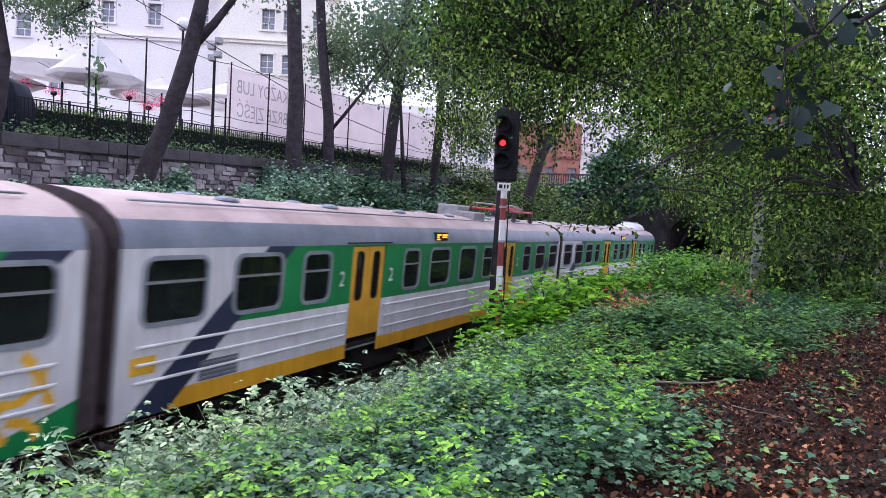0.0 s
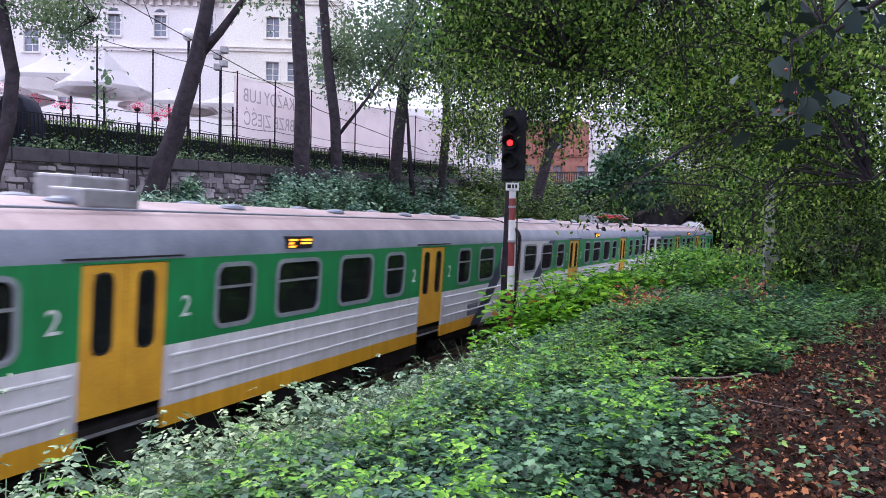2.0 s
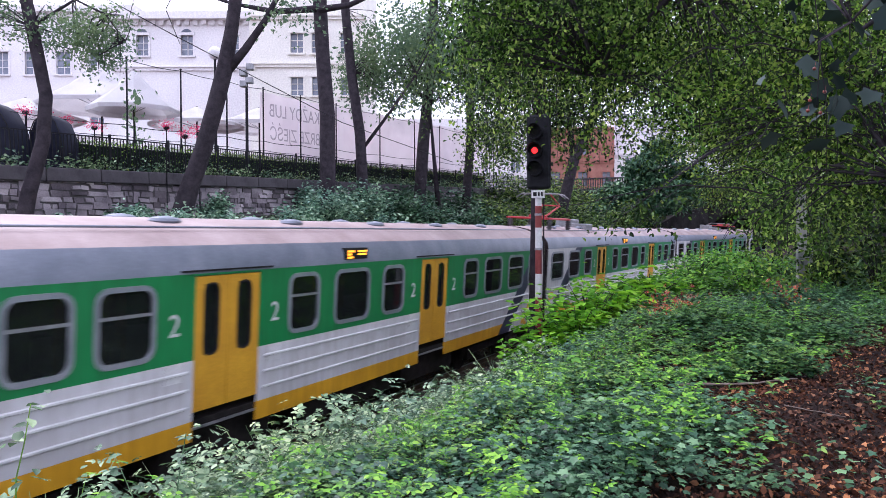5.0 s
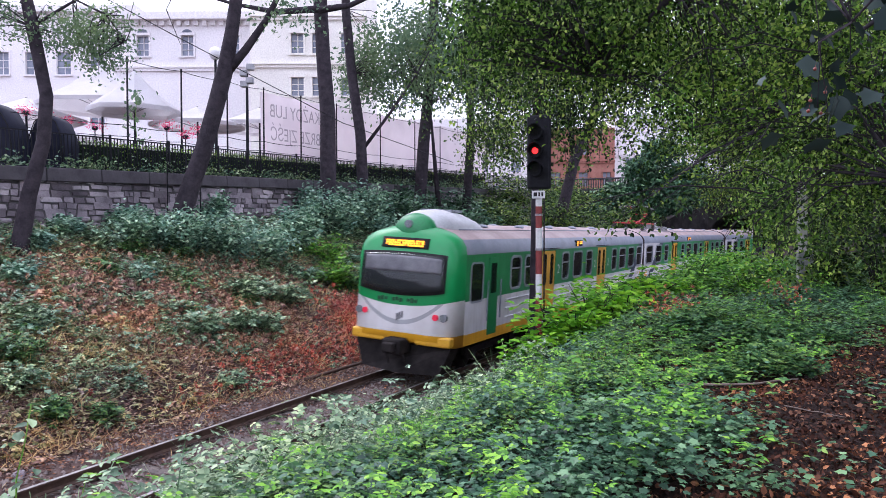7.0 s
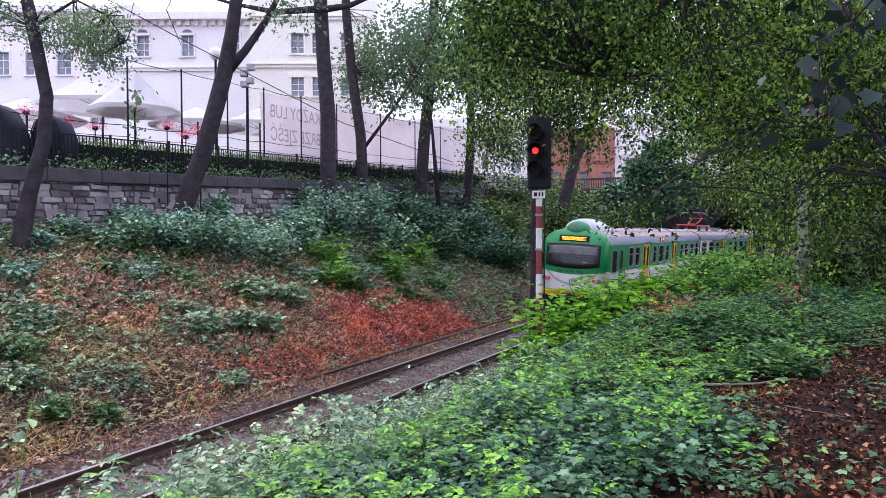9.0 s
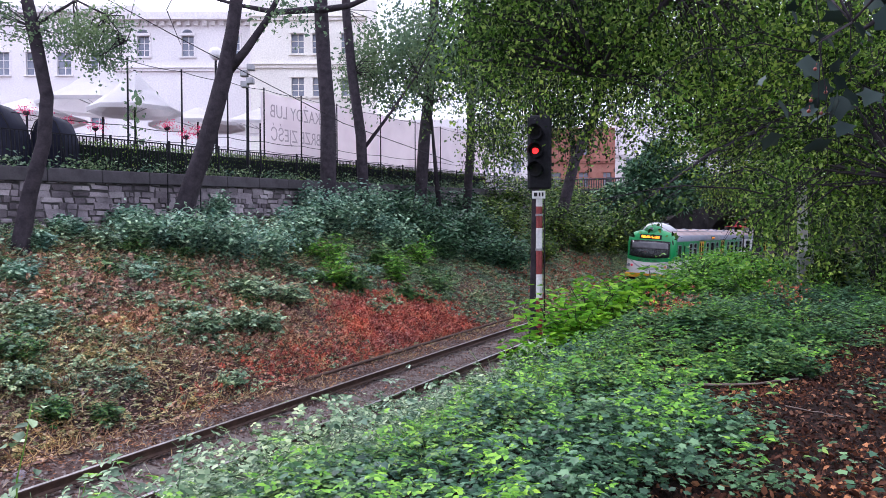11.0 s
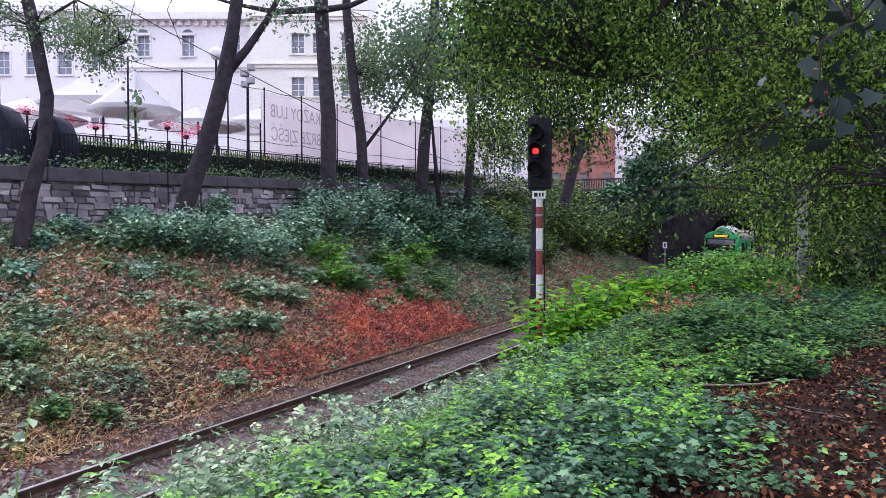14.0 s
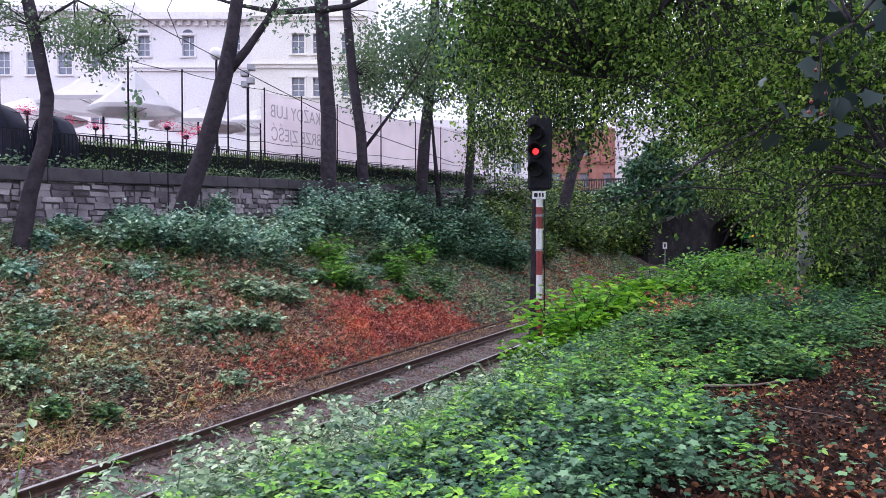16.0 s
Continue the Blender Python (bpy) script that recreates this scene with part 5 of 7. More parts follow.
def covered_stack(a, b, w, hgt):
    g = float(cap_z((SKEW @ Vector((a, b, 0))).y)) - 0.3
    bm = bmesh.new()
    prof = [(-w / 2, 0), (-w / 2, hgt * 0.45), (-w * 0.44, hgt * 0.7), (-w * 0.3, hgt * 0.9), (-w * 0.12, hgt * 0.985), (0, hgt)]
    prof += [(-x, z) for x, z in prof[::-1][1:]]
    rows = [[bm.verts.new((x * k, y, z * k)) for x, z in prof] for y, k in ((-0.55, 0.96), (-0.45, 1), (0.45, 1), (0.55, 0.96))]
    for r0, r1 in zip(rows, rows[1:]):
        for k in range(len(prof) - 1):
            bm.faces.new((r0[k], r0[k + 1], r1[k + 1], r1[k])).smooth = True
    bm.faces.new(rows[0][::-1])
    bm.faces.new(rows[-1])
    ob = empty("covered_stand", SKEW @ pose(a, b, g))
    part("cover", bm, "darkcloth", ob, "dark blue cloth cover")
    for x in (-w * 0.46, w * 0.46):
        part("leg", boxed(x - 0.03, x + 0.03, -0.5, -0.44, 0.0, 0.3), "iron", ob)
    hem = bmesh.new()
    tube(hem, [(x * 1.005, -0.56, z * 0.97) for x, z in prof], [0.018] * len(prof), 6)
    part("hem", hem, "rubber", ob)
    tagged(ob, "dark blue arched cover over a cafe stand behind the railing", "cover", "covered stands")


covered_stack(-13.45, 21.6, 1.75, 2.25)
covered_stack(-12.3, 22.9, 1.08, 2.0)


def globe_lamp(a, b, z, spots=False):
    g = float(cap_z((SKEW @ Vector((a, b, 0))).y)) - 0.35
    p = empty("street_lamp", SKEW @ pose(a, b, 0))
    tagged(p, "tall pole with floodlights" if spots else "street lamp with an unlit white globe on a dark post", "street lamp")
    bm = bmesh.new()
    rod(bm, (0, 0, g), (0, 0, z), 0.07, 0.05, 10)
    part("post", bm, "iron", p)
    if spots:
        for k, (dx, dz) in enumerate(((-0.12, 0), (0.16, 0.25), (-0.1, -0.45), (0.14, -0.3))):
            part("floodlight", boxed(dx - 0.14, dx + 0.14, -0.2, 0.1, z + dz - 0.13, z + dz + 0.13, bevel=0.03), "steel", p)
    else:
        bm = bmesh.new()
        bmesh.ops.create_uvsphere(bm, u_segments=16, v_segments=10, radius=0.27, matrix=Matrix.Translation((0, 0, z + 0.24)))
        for f in bm.faces:
            f.smooth = True
        part("globe", bm, "canvas", p)


globe_lamp(-9.4, 30, 10.8)
globe_lamp(-8.1, 30, 10.2, True)


def bridge():
    """The road bridge with its tunnel mouth."""
    y = 71.0
    cx = mid_x(y)
    b = new("tunnel_portal")
    tagged(b, "dark stone bridge front with a dark arched railway opening", "bridge", kind="structure")
    bm = bmesh.new()
    half, spring, crown = 2.9, 3.3, 5.5
    arch = [(cx - half, -0.6), (cx - half, spring)] + [(cx - half * math.cos(q), spring + (crown - spring) * math.sin(q)) for q in np.linspace(0.15, math.pi - 0.15, 13)] + [(cx + half, spring), (cx + half, -0.6)]
    top = 7.7
    for x0, x1 in ((-45, cx - half), (cx + half, 50)):
        box(bm, x0, x1, y, y + 1.2, -1.0, top)
    for (xa, za), (xb, zb) in zip(arch[1:-1], arch[2:-1]):
        vs = [bm.verts.new(q) for q in ((xa, y, za), (xb, y, zb), (xb, y, top), (xa, y, top))]
        ws = [bm.verts.new(q) for q in ((xa, y + 1.2, za), (xb, y + 1.2, zb), (xb, y + 1.2, top), (xa, y + 1.2, top))]
        bm.faces.new(vs)
        bm.faces.new((vs[0], ws[0], ws[1], vs[1]))
        bm.faces.new((vs[2], ws[2], ws[3], vs[3]))
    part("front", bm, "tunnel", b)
    bm = bmesh.new()
    rows = []
    for k in range(12):
        yy = y + 1.2 + k * 5
        ox = mid_x(yy) - mid_x(y + 1.2)
        rows.append([bm.verts.new((x + ox, yy, z)) for x, z in arch])
    for a, c in zip(rows, rows[1:]):
        for k in range(len(arch) - 1):
            bm.faces.new((a[k], c[k], c[k + 1], a[k + 1]))
        bm.faces.new((a[0], a[-1], c[-1], c[0]))
    bm.faces.new(rows[-1])
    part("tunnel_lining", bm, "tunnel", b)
    # wing wall on the bank's side
    bm = bmesh.new()
    v0 = [(cx - half - 0.1, y - 0.02, -0.6), (cx - half - 0.1, y - 0.02, 7.0), (cx - half - 4.0, y - 9, 3.6), (cx - half - 4.0, y - 9, -0.6)]
    a = [bm.verts.new(q) for q in v0]
    c = [bm.verts.new((x - 0.6, yy, z)) for x, yy, z in v0]
    bm.faces.new(a)
    bm.faces.new(c[::-1])
    for k in range(4):
        bm.faces.new((a[k], c[k], c[(k + 1) % 4], a[(k + 1) % 4]))
    part("wing_wall", bm, "tunnel", b)
    pr = new("parapet")
    tagged(pr, "stone and iron balustrade along the road bridge", "parapet", kind="structure")
    part("plinth", boxed(-30, 30, y - 0.15, y + 0.35, 7.7, 7.95, bevel=0.03), "cap", pr)
    part("handrail", boxed(-30, 30, y - 0.05, y + 0.25, 8.85, 9.0, bevel=0.03), "cap", pr)
    proto = None
    for x in np.arange(-24, 8, 0.24):
        if proto is None:
            bm = bmesh.new()
            tube(bm, [(0, 0, 0), (0, 0, 0.2), (0, 0, 0.45), (0, 0, 0.7), (0, 0, 0.9)], [0.07, 0.05, 0.075, 0.045, 0.07], 8)
            proto = part("baluster", bm, "cap", pr)
            q = proto
        else:
            q = proto.copy()
            scene.collection.objects.link(q)
        q.location = (float(x), y + 0.1, 7.95)
    for x in np.arange(-24, 12, 4.0):
        part("pier", boxed(x - 0.25, x + 0.25, y - 0.12, y + 0.32, 7.95, 9.05, bevel=0.03), "cap", pr)
    sg = empty("track_sign", pose(mid_x(60) - 3.3, 60, 0.9))
    tagged(sg, "small white track sign at the tunnel mouth", "sign")
    part("plate", boxed(-0.17, 0.17, -0.02, 0.02, 1.45, 1.95, bevel=0.008), "white", sg)
    part("post", boxed(-0.03, 0.03, 0.021, 0.06, -1.2, 1.9), "steel", sg)
    part("mark", boxed(-0.06, 0.06, -0.026, -0.021, 1.55, 1.85), "rubber", sg)


bridge()


def signal():
    """A railway colour-light signal on a red and white post."""
    sg = empty("railway_signal", pose(-5.22, 16.0, 0.55, 0, 0, 12))
    tagged(sg, "railway signal showing red on a red and white post", "railway signal")
    z0 = 0.55
    bands = [(0.0, 1.5, "maroon"), (1.5, 2.05, "white"), (2.05, 2.6, "maroon"), (2.6, 3.12, "white"), (3.12, 3.62, "maroon"), (3.62, 3.83, "white")]
    for a, b, mat in bands:
        bm = bmesh.new()
        rod(bm, (0, 0, a - z0 * 0), (0, 0, b), 0.075, sides=14)
        part("post_band", bm, mat, sg)
    plate = part("number_plate", boxed(-0.15, 0.15, -0.11, -0.09, 3.80, 3.98, bevel=0.006), "white", sg, "white number plate")
    for x, w in ((-0.11, 0.08), (0.0, 0.04), (0.07, 0.04)):
        part("plate_mark", boxed(x, x + w, -0.116, -0.111, 3.85, 3.94), "rubber", plate)
    hd = part("signal_head", boxed(-0.28, 0.28, 0.0, 0.12, 4.02, 5.74, bevel=0.06), "iron", sg, "black signal head")
    for k, z in enumerate((5.30, 4.88, 4.46)):
        x = -0.06
        bm = bmesh.new()
        rod(bm, (x, -0.26, z), (x, 0.02, z), 0.15, sides=16)
        part("lamp_housing", bm, "iron", hd)
        bm = bmesh.new()
        lit = k == 1
        rod(bm, (x, -0.275, z), (x, -0.262, z), 0.07, sides=16)
        part("lens", bm, "red_lamp" if lit else "rubber", hd, "glowing red lens" if lit else "")
        bm = bmesh.new()
        arc = [(x + 0.165 * math.cos(q), z + 0.165 * math.sin(q)) for q in np.linspace(-0.3, math.pi + 0.3, 12)]
        rows = [[bm.verts.new((xx, yy, zz)) for xx, zz in arc] for yy in (-0.5, -0.02)]
        for q in range(11):
            bm.faces.new((rows[0][q], rows[0][q + 1], rows[1][q + 1], rows[1][q]))
        bmesh.ops.solidify(bm, geom=bm.faces[:], thickness=0.012)
        part("hood", bm, "iron", hd)
    bm = bmesh.new()
    tube(bm, [(0.12, 0, 0), (0.12, 0, 2.0), (0.12, 0.02, 3.9)], [0.016] * 3, 6)
    part("cable_pipe", bm, "rubber", sg)
    for z in (0.9, 2.6, 3.4):
        bm = bmesh.new()
        rod(bm, (0, 0, z), (0, 0, z + 0.05), 0.09, sides=14)
        part("clamp", bm, "steel", sg)
    part("footing", boxed(-0.3, 0.3, -0.3, 0.3, -0.6, 0.05, bevel=0.03), "concrete", sg)


signal()


def concrete_post():
    q = plan(9.0, 18.0, 0)
    p = empty("cable_post", Matrix.Translation((q.x, q.y, float(lie(q.x, q.y)))) @ pose(0, 0, 0, 0, 0, 20))
    tagged(p, "pale concrete post with a cabinet among the bushes", "post")
    part("shaft", boxed(-0.1, 0.1, -0.1, 0.1, -0.3, 2.6, bevel=0.02), "concrete", p)
    part("cabinet", boxed(-0.16, 0.2, -0.22, -0.1, 0.35, 0.95, bevel=0.015), "steel", p)


concrete_post()


# ---------------------------------------------------------------- trees
def limb_line(rng, a, b, sag=0.0, wob=0.1, n=6):
    a, b = np.array(a, float), np.array(b, float)
    out = []
    for k in range(n + 1):
        u = k / n
        p = a + (b - a) * u + np.array([0, 0, sag * 4 * u * (1 - u)])
        if 0 < k < n:
            p = p + rng.normal(size=3) * wob
        out.append(tuple(p))
    return out


def tree(label, trunk, radii, limbs, blobs, per, size, mat, shape, seed, up=0.3, droop=0.3, clump=0.45, twigs=True, group="", bark="bark", twig=1.0):
    """A tree in world places: its trunk's line and radii, limbs as lines, and clouds of leaf clusters
    (centre, half sizes, clusters) held by twigs; per: leaves of a cluster."""
    rng = np.random.default_rng(seed)
    foot = float(lie(trunk[0][0], trunk[0][1])) - 0.25
    if trunk[0][2] > foot + 0.3:
        q = trunk[0]
        trunk, radii = [(q[0], q[1], foot), *trunk], [radii[0] * 1.2, *radii]
    base = Vector(trunk[0])
    t = empty("tree", Matrix.Translation(base))
    tagged(t, label, "tree", group)
    off = np.array(base)
    bm = bmesh.new()
    tube(bm, [tuple(np.array(q) - off) for q in trunk], radii, 12)
    for v in bm.verts:
        v.co += Vector(rng.normal(size=3) * 0.012)
    part("trunk", bm, bark, t, "dark furrowed trunk")
    anchors = [np.array(q) for q in trunk[len(trunk) // 2:]]
    for line, r0 in limbs:
        bm = bmesh.new()
        tube(bm, [tuple(np.array(q) - off) for q in line], [r0 * (1 - 0.75 * k / (len(line) - 1)) for k in range(len(line))], 7)
        part("limb", bm, bark, t)
        anchors += [np.array(q) for q in line[1:]]
    anchors = np.array(anchors)
    at = []
    tw = bmesh.new()
    for c, hs, n in blobs:
        d = rng.normal(size=(n, 3))
        d /= np.linalg.norm(d, axis=1, keepdims=True)
        cs = np.array(c) + d * (rng.uniform(0, 1, (n, 1)) ** 0.45) * np.array(hs)
        for k, q in enumerate(cs):
            if twigs and k % 3 == 0:
                j = np.argmin(((anchors - q) ** 2).sum(1))
                a = anchors[j]
                mid = (a + q) / 2 + np.array([0, 0, 0.25]) + rng.normal(size=3) * 0.15
                if np.linalg.norm(a - q) < 6:
                    tube(tw, [tuple(a - off), tuple(mid - off), tuple(q - off), tuple(q - off - np.array([0, 0, 0.35]))], [0.022 * twig, 0.014 * twig, 0.008 * twig, 0.004 * twig], 4)
            g = rng.normal(size=(per, 3)) * clump * np.array([1, 1, 0.75]) if droop < 0.45 else rng.normal(size=(per, 3)) * clump * np.array([0.6, 0.6, 1.5])
            at.append(q + g)
    if twigs and len(tw.verts):
        tagged(part("twig", tw, bark, t), "thin bare twigs", kind="stuff")
    else:
        tw.free()
    at = np.concatenate(at) - off
    leaves("crown", at, size, mat, shape, t, up, "", droop, rng=rng)
    return t


def on_bank(a, b):
    q = plan(a, b, 0)
    return (q.x, q.y, float(lie(q.x, q.y)) - 0.1)


def up_line(b, pts):
    """Points given as right and height at one distance ahead."""
    return [tuple(plan(a, b, z)) for a, z in pts]


def hanging(t, label, tops, length, size, mat, seed, r=0.011, step=0.055, sway=0.12):
    """Drooping leafy twigs of a tree: each falls from a point (world) with leaves on both sides."""
    rng = np.random.default_rng(seed)
    off = np.array(t.matrix_basis.translation)
    bm, at, hd = bmesh.new(), [], []
    for top in tops:
        ln = length * rng.uniform(0.5, 1.15)
        n = 7
        drift = rng.normal(size=2) * sway
        pts = [np.array(top) - off + np.array([drift[0] * k + 0.05 * rng.normal(), drift[1] * k + 0.05 * rng.normal(), -ln * k / (n - 1)]) for k in range(n)]
        tube(bm, [tuple(q) for q in pts], [r * (1 - 0.11 * k) for k in range(n)], 4)
        m = int(ln / step)
        for u in rng.uniform(0.05, 1.02, m):
            k = min(int(u * (n - 1)), n - 2)
            f = u * (n - 1) - k
            q = pts[k] * (1 - f) + pts[k + 1] * f
            at.append(q + rng.normal(size=3) * 0.07)
            hd.append((*rng.normal(size=2) * 0.8, -0.5))
    tagged(part("hanging_twig", bm, "bark", t), label, kind="stuff")
    leaves("hanging_foliage", np.array(at), size, mat, OVAL, t, 0.3, "", 0.2, rng=rng, heading=np.array(hd))


def boughs(t, starts, run, seed, r=0.02):
    """Thin dark arching boughs; starts in plan places, running to the cutting's side and drooping."""
    rng = np.random.default_rng(seed)
    off = np.array(t.matrix_basis.translation)
    for a, b, z in starts:
        bm = bmesh.new()
        ln, fall = run * rng.uniform(0.5, 1.2), rng.uniform(-0.2, 1.3)
        pts = []
        for k in range(8):
            u = k / 7
            q = np.array(plan(a - ln * u, b + 0.5 * u * rng.uniform(-1, 1), z + 0.35 * math.sin(u * 2.2) - fall * u * u + 0.03 * rng.normal()))
            pts.append(tuple(q - off))
        tube(bm, pts, [r * (1 - 0.11 * k) for k in range(8)], 5)
        for j in (2, 3, 4, 5, 6):
            p0 = np.array(pts[j])
            p1 = p0 + np.array(SKEW @ Vector((-rng.uniform(0.2, 0.7), 0.1 * rng.normal(), rng.uniform(-0.6, 0.2))))
            tube(bm, [tuple(p0), tuple((p0 + p1) / 2 + (0, 0, 0.05)), tuple(p1)], [r * 0.4, r * 0.3, r * 0.15], 4)
        part("bough", bm, "bark", t)


PALE = dict(per=34, size=0.17, mat="acacia", shape=RHOMB, up=0.25, droop=0.25, clump=0.5)
tree("slender dark tree on the bank by the stone wall",
     up_line(19.0, [(-11.15, 3.3), (-10.9, 4.6), (-10.5, 6.0), (-10.4, 7.2), (-10.75, 9.0), (-11.1, 10.8), (-11.6, 14.5)]), [0.24, 0.2, 0.175, 0.16, 0.15, 0.14, 0.08],
     [(up_line(19.0, [(-10.75, 9.0), (-9.6, 9.7), (-8.8, 9.3), (-8.3, 8.6)]), 0.05), (up_line(19, [(-11.1, 10.8), (-12.5, 11.6), (-13.6, 11.0)]), 0.05)],
     [(plan(-9.7, 19.2, 8.95), (1.5, 1.2, 0.5), 80), (plan(-9.0, 19.2, 8.3), (0.6, 0.8, 0.35), 22), (plan(-12.3, 19, 9.4), (1.0, 1.0, 0.8), 40), (plan(-11, 19, 15), (3.5, 3, 2.0), 80)], seed=1, **{**PALE, "per": 34, "size": 0.1, "clump": 0.28})
tree('leaning forked dark tree on the bank by the stone wall', up_line(24.2, [(-8.93, 3.61), (-8.47, 5.11), (-8.01, 6.37), (-7.61, 7.76), (-7.26, 9.08), (-7.03, 10.29), (-6.8, 11.9), (-6.34, 16.74)]), [0.39, 0.31, 0.29, 0.28, 0.28, 0.22, 0.21, 0.12], [(up_line(24.2, [(-7.26, 8.91), (-6.57, 9.72), (-5.88, 10.69), (-5.19, 12.02), (-4.38, 15.59)]), 0.173), (up_line(23.62, [(-6.8, 11.67), (-8.41, 12.02), (-8.99, 10.87), (-8.53, 9.72)]), 0.035), (up_line(23.62, [(-8.41, 12.02), (-9.91, 11.67), (-10.26, 10.29)]), 0.029)], [(plan(-6.45, 24.2, 17.9), (4.61, 3.46, 2.54), 110), (plan(-5.07, 24.2, 10.98), (0.58, 0.69, 0.46), 7)], seed=2, **PALE)
tree('straight dark tree at the wall with a long level branch', up_line(32.2, [(-5.1, 4.96), (-5.1, 8.85), (-5.3, 11.4), (-5.43, 14.22), (-5.37, 20.25)]), [0.36, 0.34, 0.32, 0.3, 0.16], [(up_line(31.53, [(-5.43, 13.34), (-7.25, 13.21), (-8.99, 13.55), (-10.46, 13.95)]), 0.161), (up_line(31.53, [(-5.37, 13.28), (-4.03, 13.48), (-3.09, 13.88), (-2.15, 14.48)]), 0.161)], [(plan(-5.37, 32.2, 21.6), (5.37, 4.03, 2.68), 110)], seed=3, **PALE)
tree('slim dark tree with a rising side branch at the wall', up_line(35.0, [(-3.84, 5.37), (-3.97, 8.33), (-4.38, 11.29), (-4.64, 14.39), (-4.58, 20.31)]), [0.27, 0.25, 0.23, 0.2, 0.13], [(up_line(35.0, [(-3.84, 7.66), (-2.42, 9.54), (-1.21, 11.29), (-0.4, 12.77)]), 0.094)], [(plan(-2.02, 36.35, 12.5), (2.69, 2.15, 2.56), 144), (plan(-3.9, 37.69, 11.69), (1.35, 1.62, 2.15), 57), (plan(-3.37, 35.0, 20.31), (4.04, 4.04, 2.69), 136)], seed=4, **{**PALE, 'size': 0.2})
tree('dark twin-stemmed tree among the shrubs', up_line(40.0, [(-1.27, 5.08), (-1.0, 8.68), (-0.67, 12.15), (-0.4, 16.82), (-0.27, 21.48)]), [0.36, 0.32, 0.29, 0.24, 0.13], [(up_line(40.0, [(-0.2, 5.08), (-0.47, 8.15), (-0.67, 10.82)]), 0.16), (up_line(40.0, [(-0.8, 10.82), (-2.27, 12.42), (-4.27, 11.62), (-5.33, 10.82)]), 0.12)], [(plan(0.4, 40.0, 13.22), (3.47, 2.13, 3.2), 220), (plan(0.0, 40.0, 20.15), (5.33, 4.0, 3.2), 200)], seed=5, **{**PALE, 'mat': 'acacia', 'size': 0.22})
tree('dark slim trunk rising from the shrubs', up_line(43.0, [(1.41, 4.66), (1.71, 9.41), (1.63, 13.86), (1.48, 22.01)]), [0.28, 0.25, 0.24, 0.15], [(up_line(43.0, [(1.63, 11.63), (3.26, 13.11), (4.74, 13.11)]), 0.089)], [(plan(3.71, 43.0, 13.41), (3.56, 2.08, 3.56), 255), (plan(3.26, 40.03, 8.67), (2.22, 1.19, 1.93), 135), (plan(7.12, 44.48, 11.04), (1.78, 1.48, 1.78), 60)], seed=6, per=28, size=0.17, mat='canopy', shape=RHOMB, up=0.3, droop=0.35, clump=0.45)
tree("dark leaning trunk behind the signal",
     up_line(20.0, [(2.5, 0.6), (2.55, 3.5), (2.6, 6.5), (2.9, 10)]), [0.12, 0.1, 0.09, 0.07], [],
     [(plan(2.9, 20, 8.2), (1.1, 0.8, 1.6), 70), (plan(3.2, 19, 6.3), (0.7, 0.6, 0.9), 26)], seed=7, per=26, size=0.13, mat="maple", shape=RHOMB, up=0.3, droop=0.4, clump=0.35)
tree('leaning dark tree below the bridge', up_line(50.0, [(8.06, 4.17), (9.17, 8.62), (10.42, 11.4), (11.39, 15.29), (11.81, 20.84)]), [0.42, 0.36, 0.33, 0.28, 0.14], [(up_line(50.0, [(9.17, 8.62), (8.75, 11.81), (8.61, 15.29)]), 0.222), (up_line(50.0, [(10.42, 11.4), (13.06, 13.2), (15.28, 12.79)]), 0.125)], [(plan(9.72, 50.0, 16.4), (5.83, 2.78, 4.44), 230), (plan(18.06, 51.39, 14.73), (5.56, 2.78, 3.89), 210), (plan(5.83, 48.61, 15.01), (3.33, 2.78, 4.17), 130), (plan(25.0, 52.78, 11.81), (5.56, 2.78, 6.25), 240)], seed=8, per=28, size=0.19, mat='canopy', shape=RHOMB, up=0.3, droop=0.3, clump=0.55)
tree("dark broad bushy tree by the tunnel mouth",
     up_line(63.4, [(16.8, 2.5), (17.1, 4.2), (17.4, 8.3), (17.9, 11)]), [0.3, 0.27, 0.2, 0.1], [],
     [(plan(15.16, 62.00, 6.79), (1.65, 1.65, 0.83), 46),
      (plan(17.08, 61.45, 9.13), (1.52, 1.52, 0.96), 46),
      (plan(18.74, 62.00, 10.51), (1.38, 1.52, 0.96), 40),
      (plan(20.53, 61.72, 8.58), (1.65, 1.52, 0.69), 44),
      (plan(18.19, 61.17, 7.48), (2.48, 1.52, 0.69), 66),
      (plan(17.08, 60.90, 5.82), (2.20, 1.65, 0.69), 56),
      (plan(20.94, 61.45, 6.93), (1.65, 1.52, 0.69), 40),
      (plan(19.56, 60.62, 6.10), (1.38, 1.38, 0.55), 30),
      (plan(22.60, 62.55, 7.75), (1.10, 1.24, 0.55), 20),
      (plan(14.33, 61.45, 5.27), (1.38, 1.38, 0.69), 28),
      (plan(15.71, 61.45, 4.72), (1.65, 1.38, 0.55), 30)], seed=9, per=40, size=0.4, mat="ivy", shape=RHOMB, up=0.5, droop=0.4, clump=0.44)
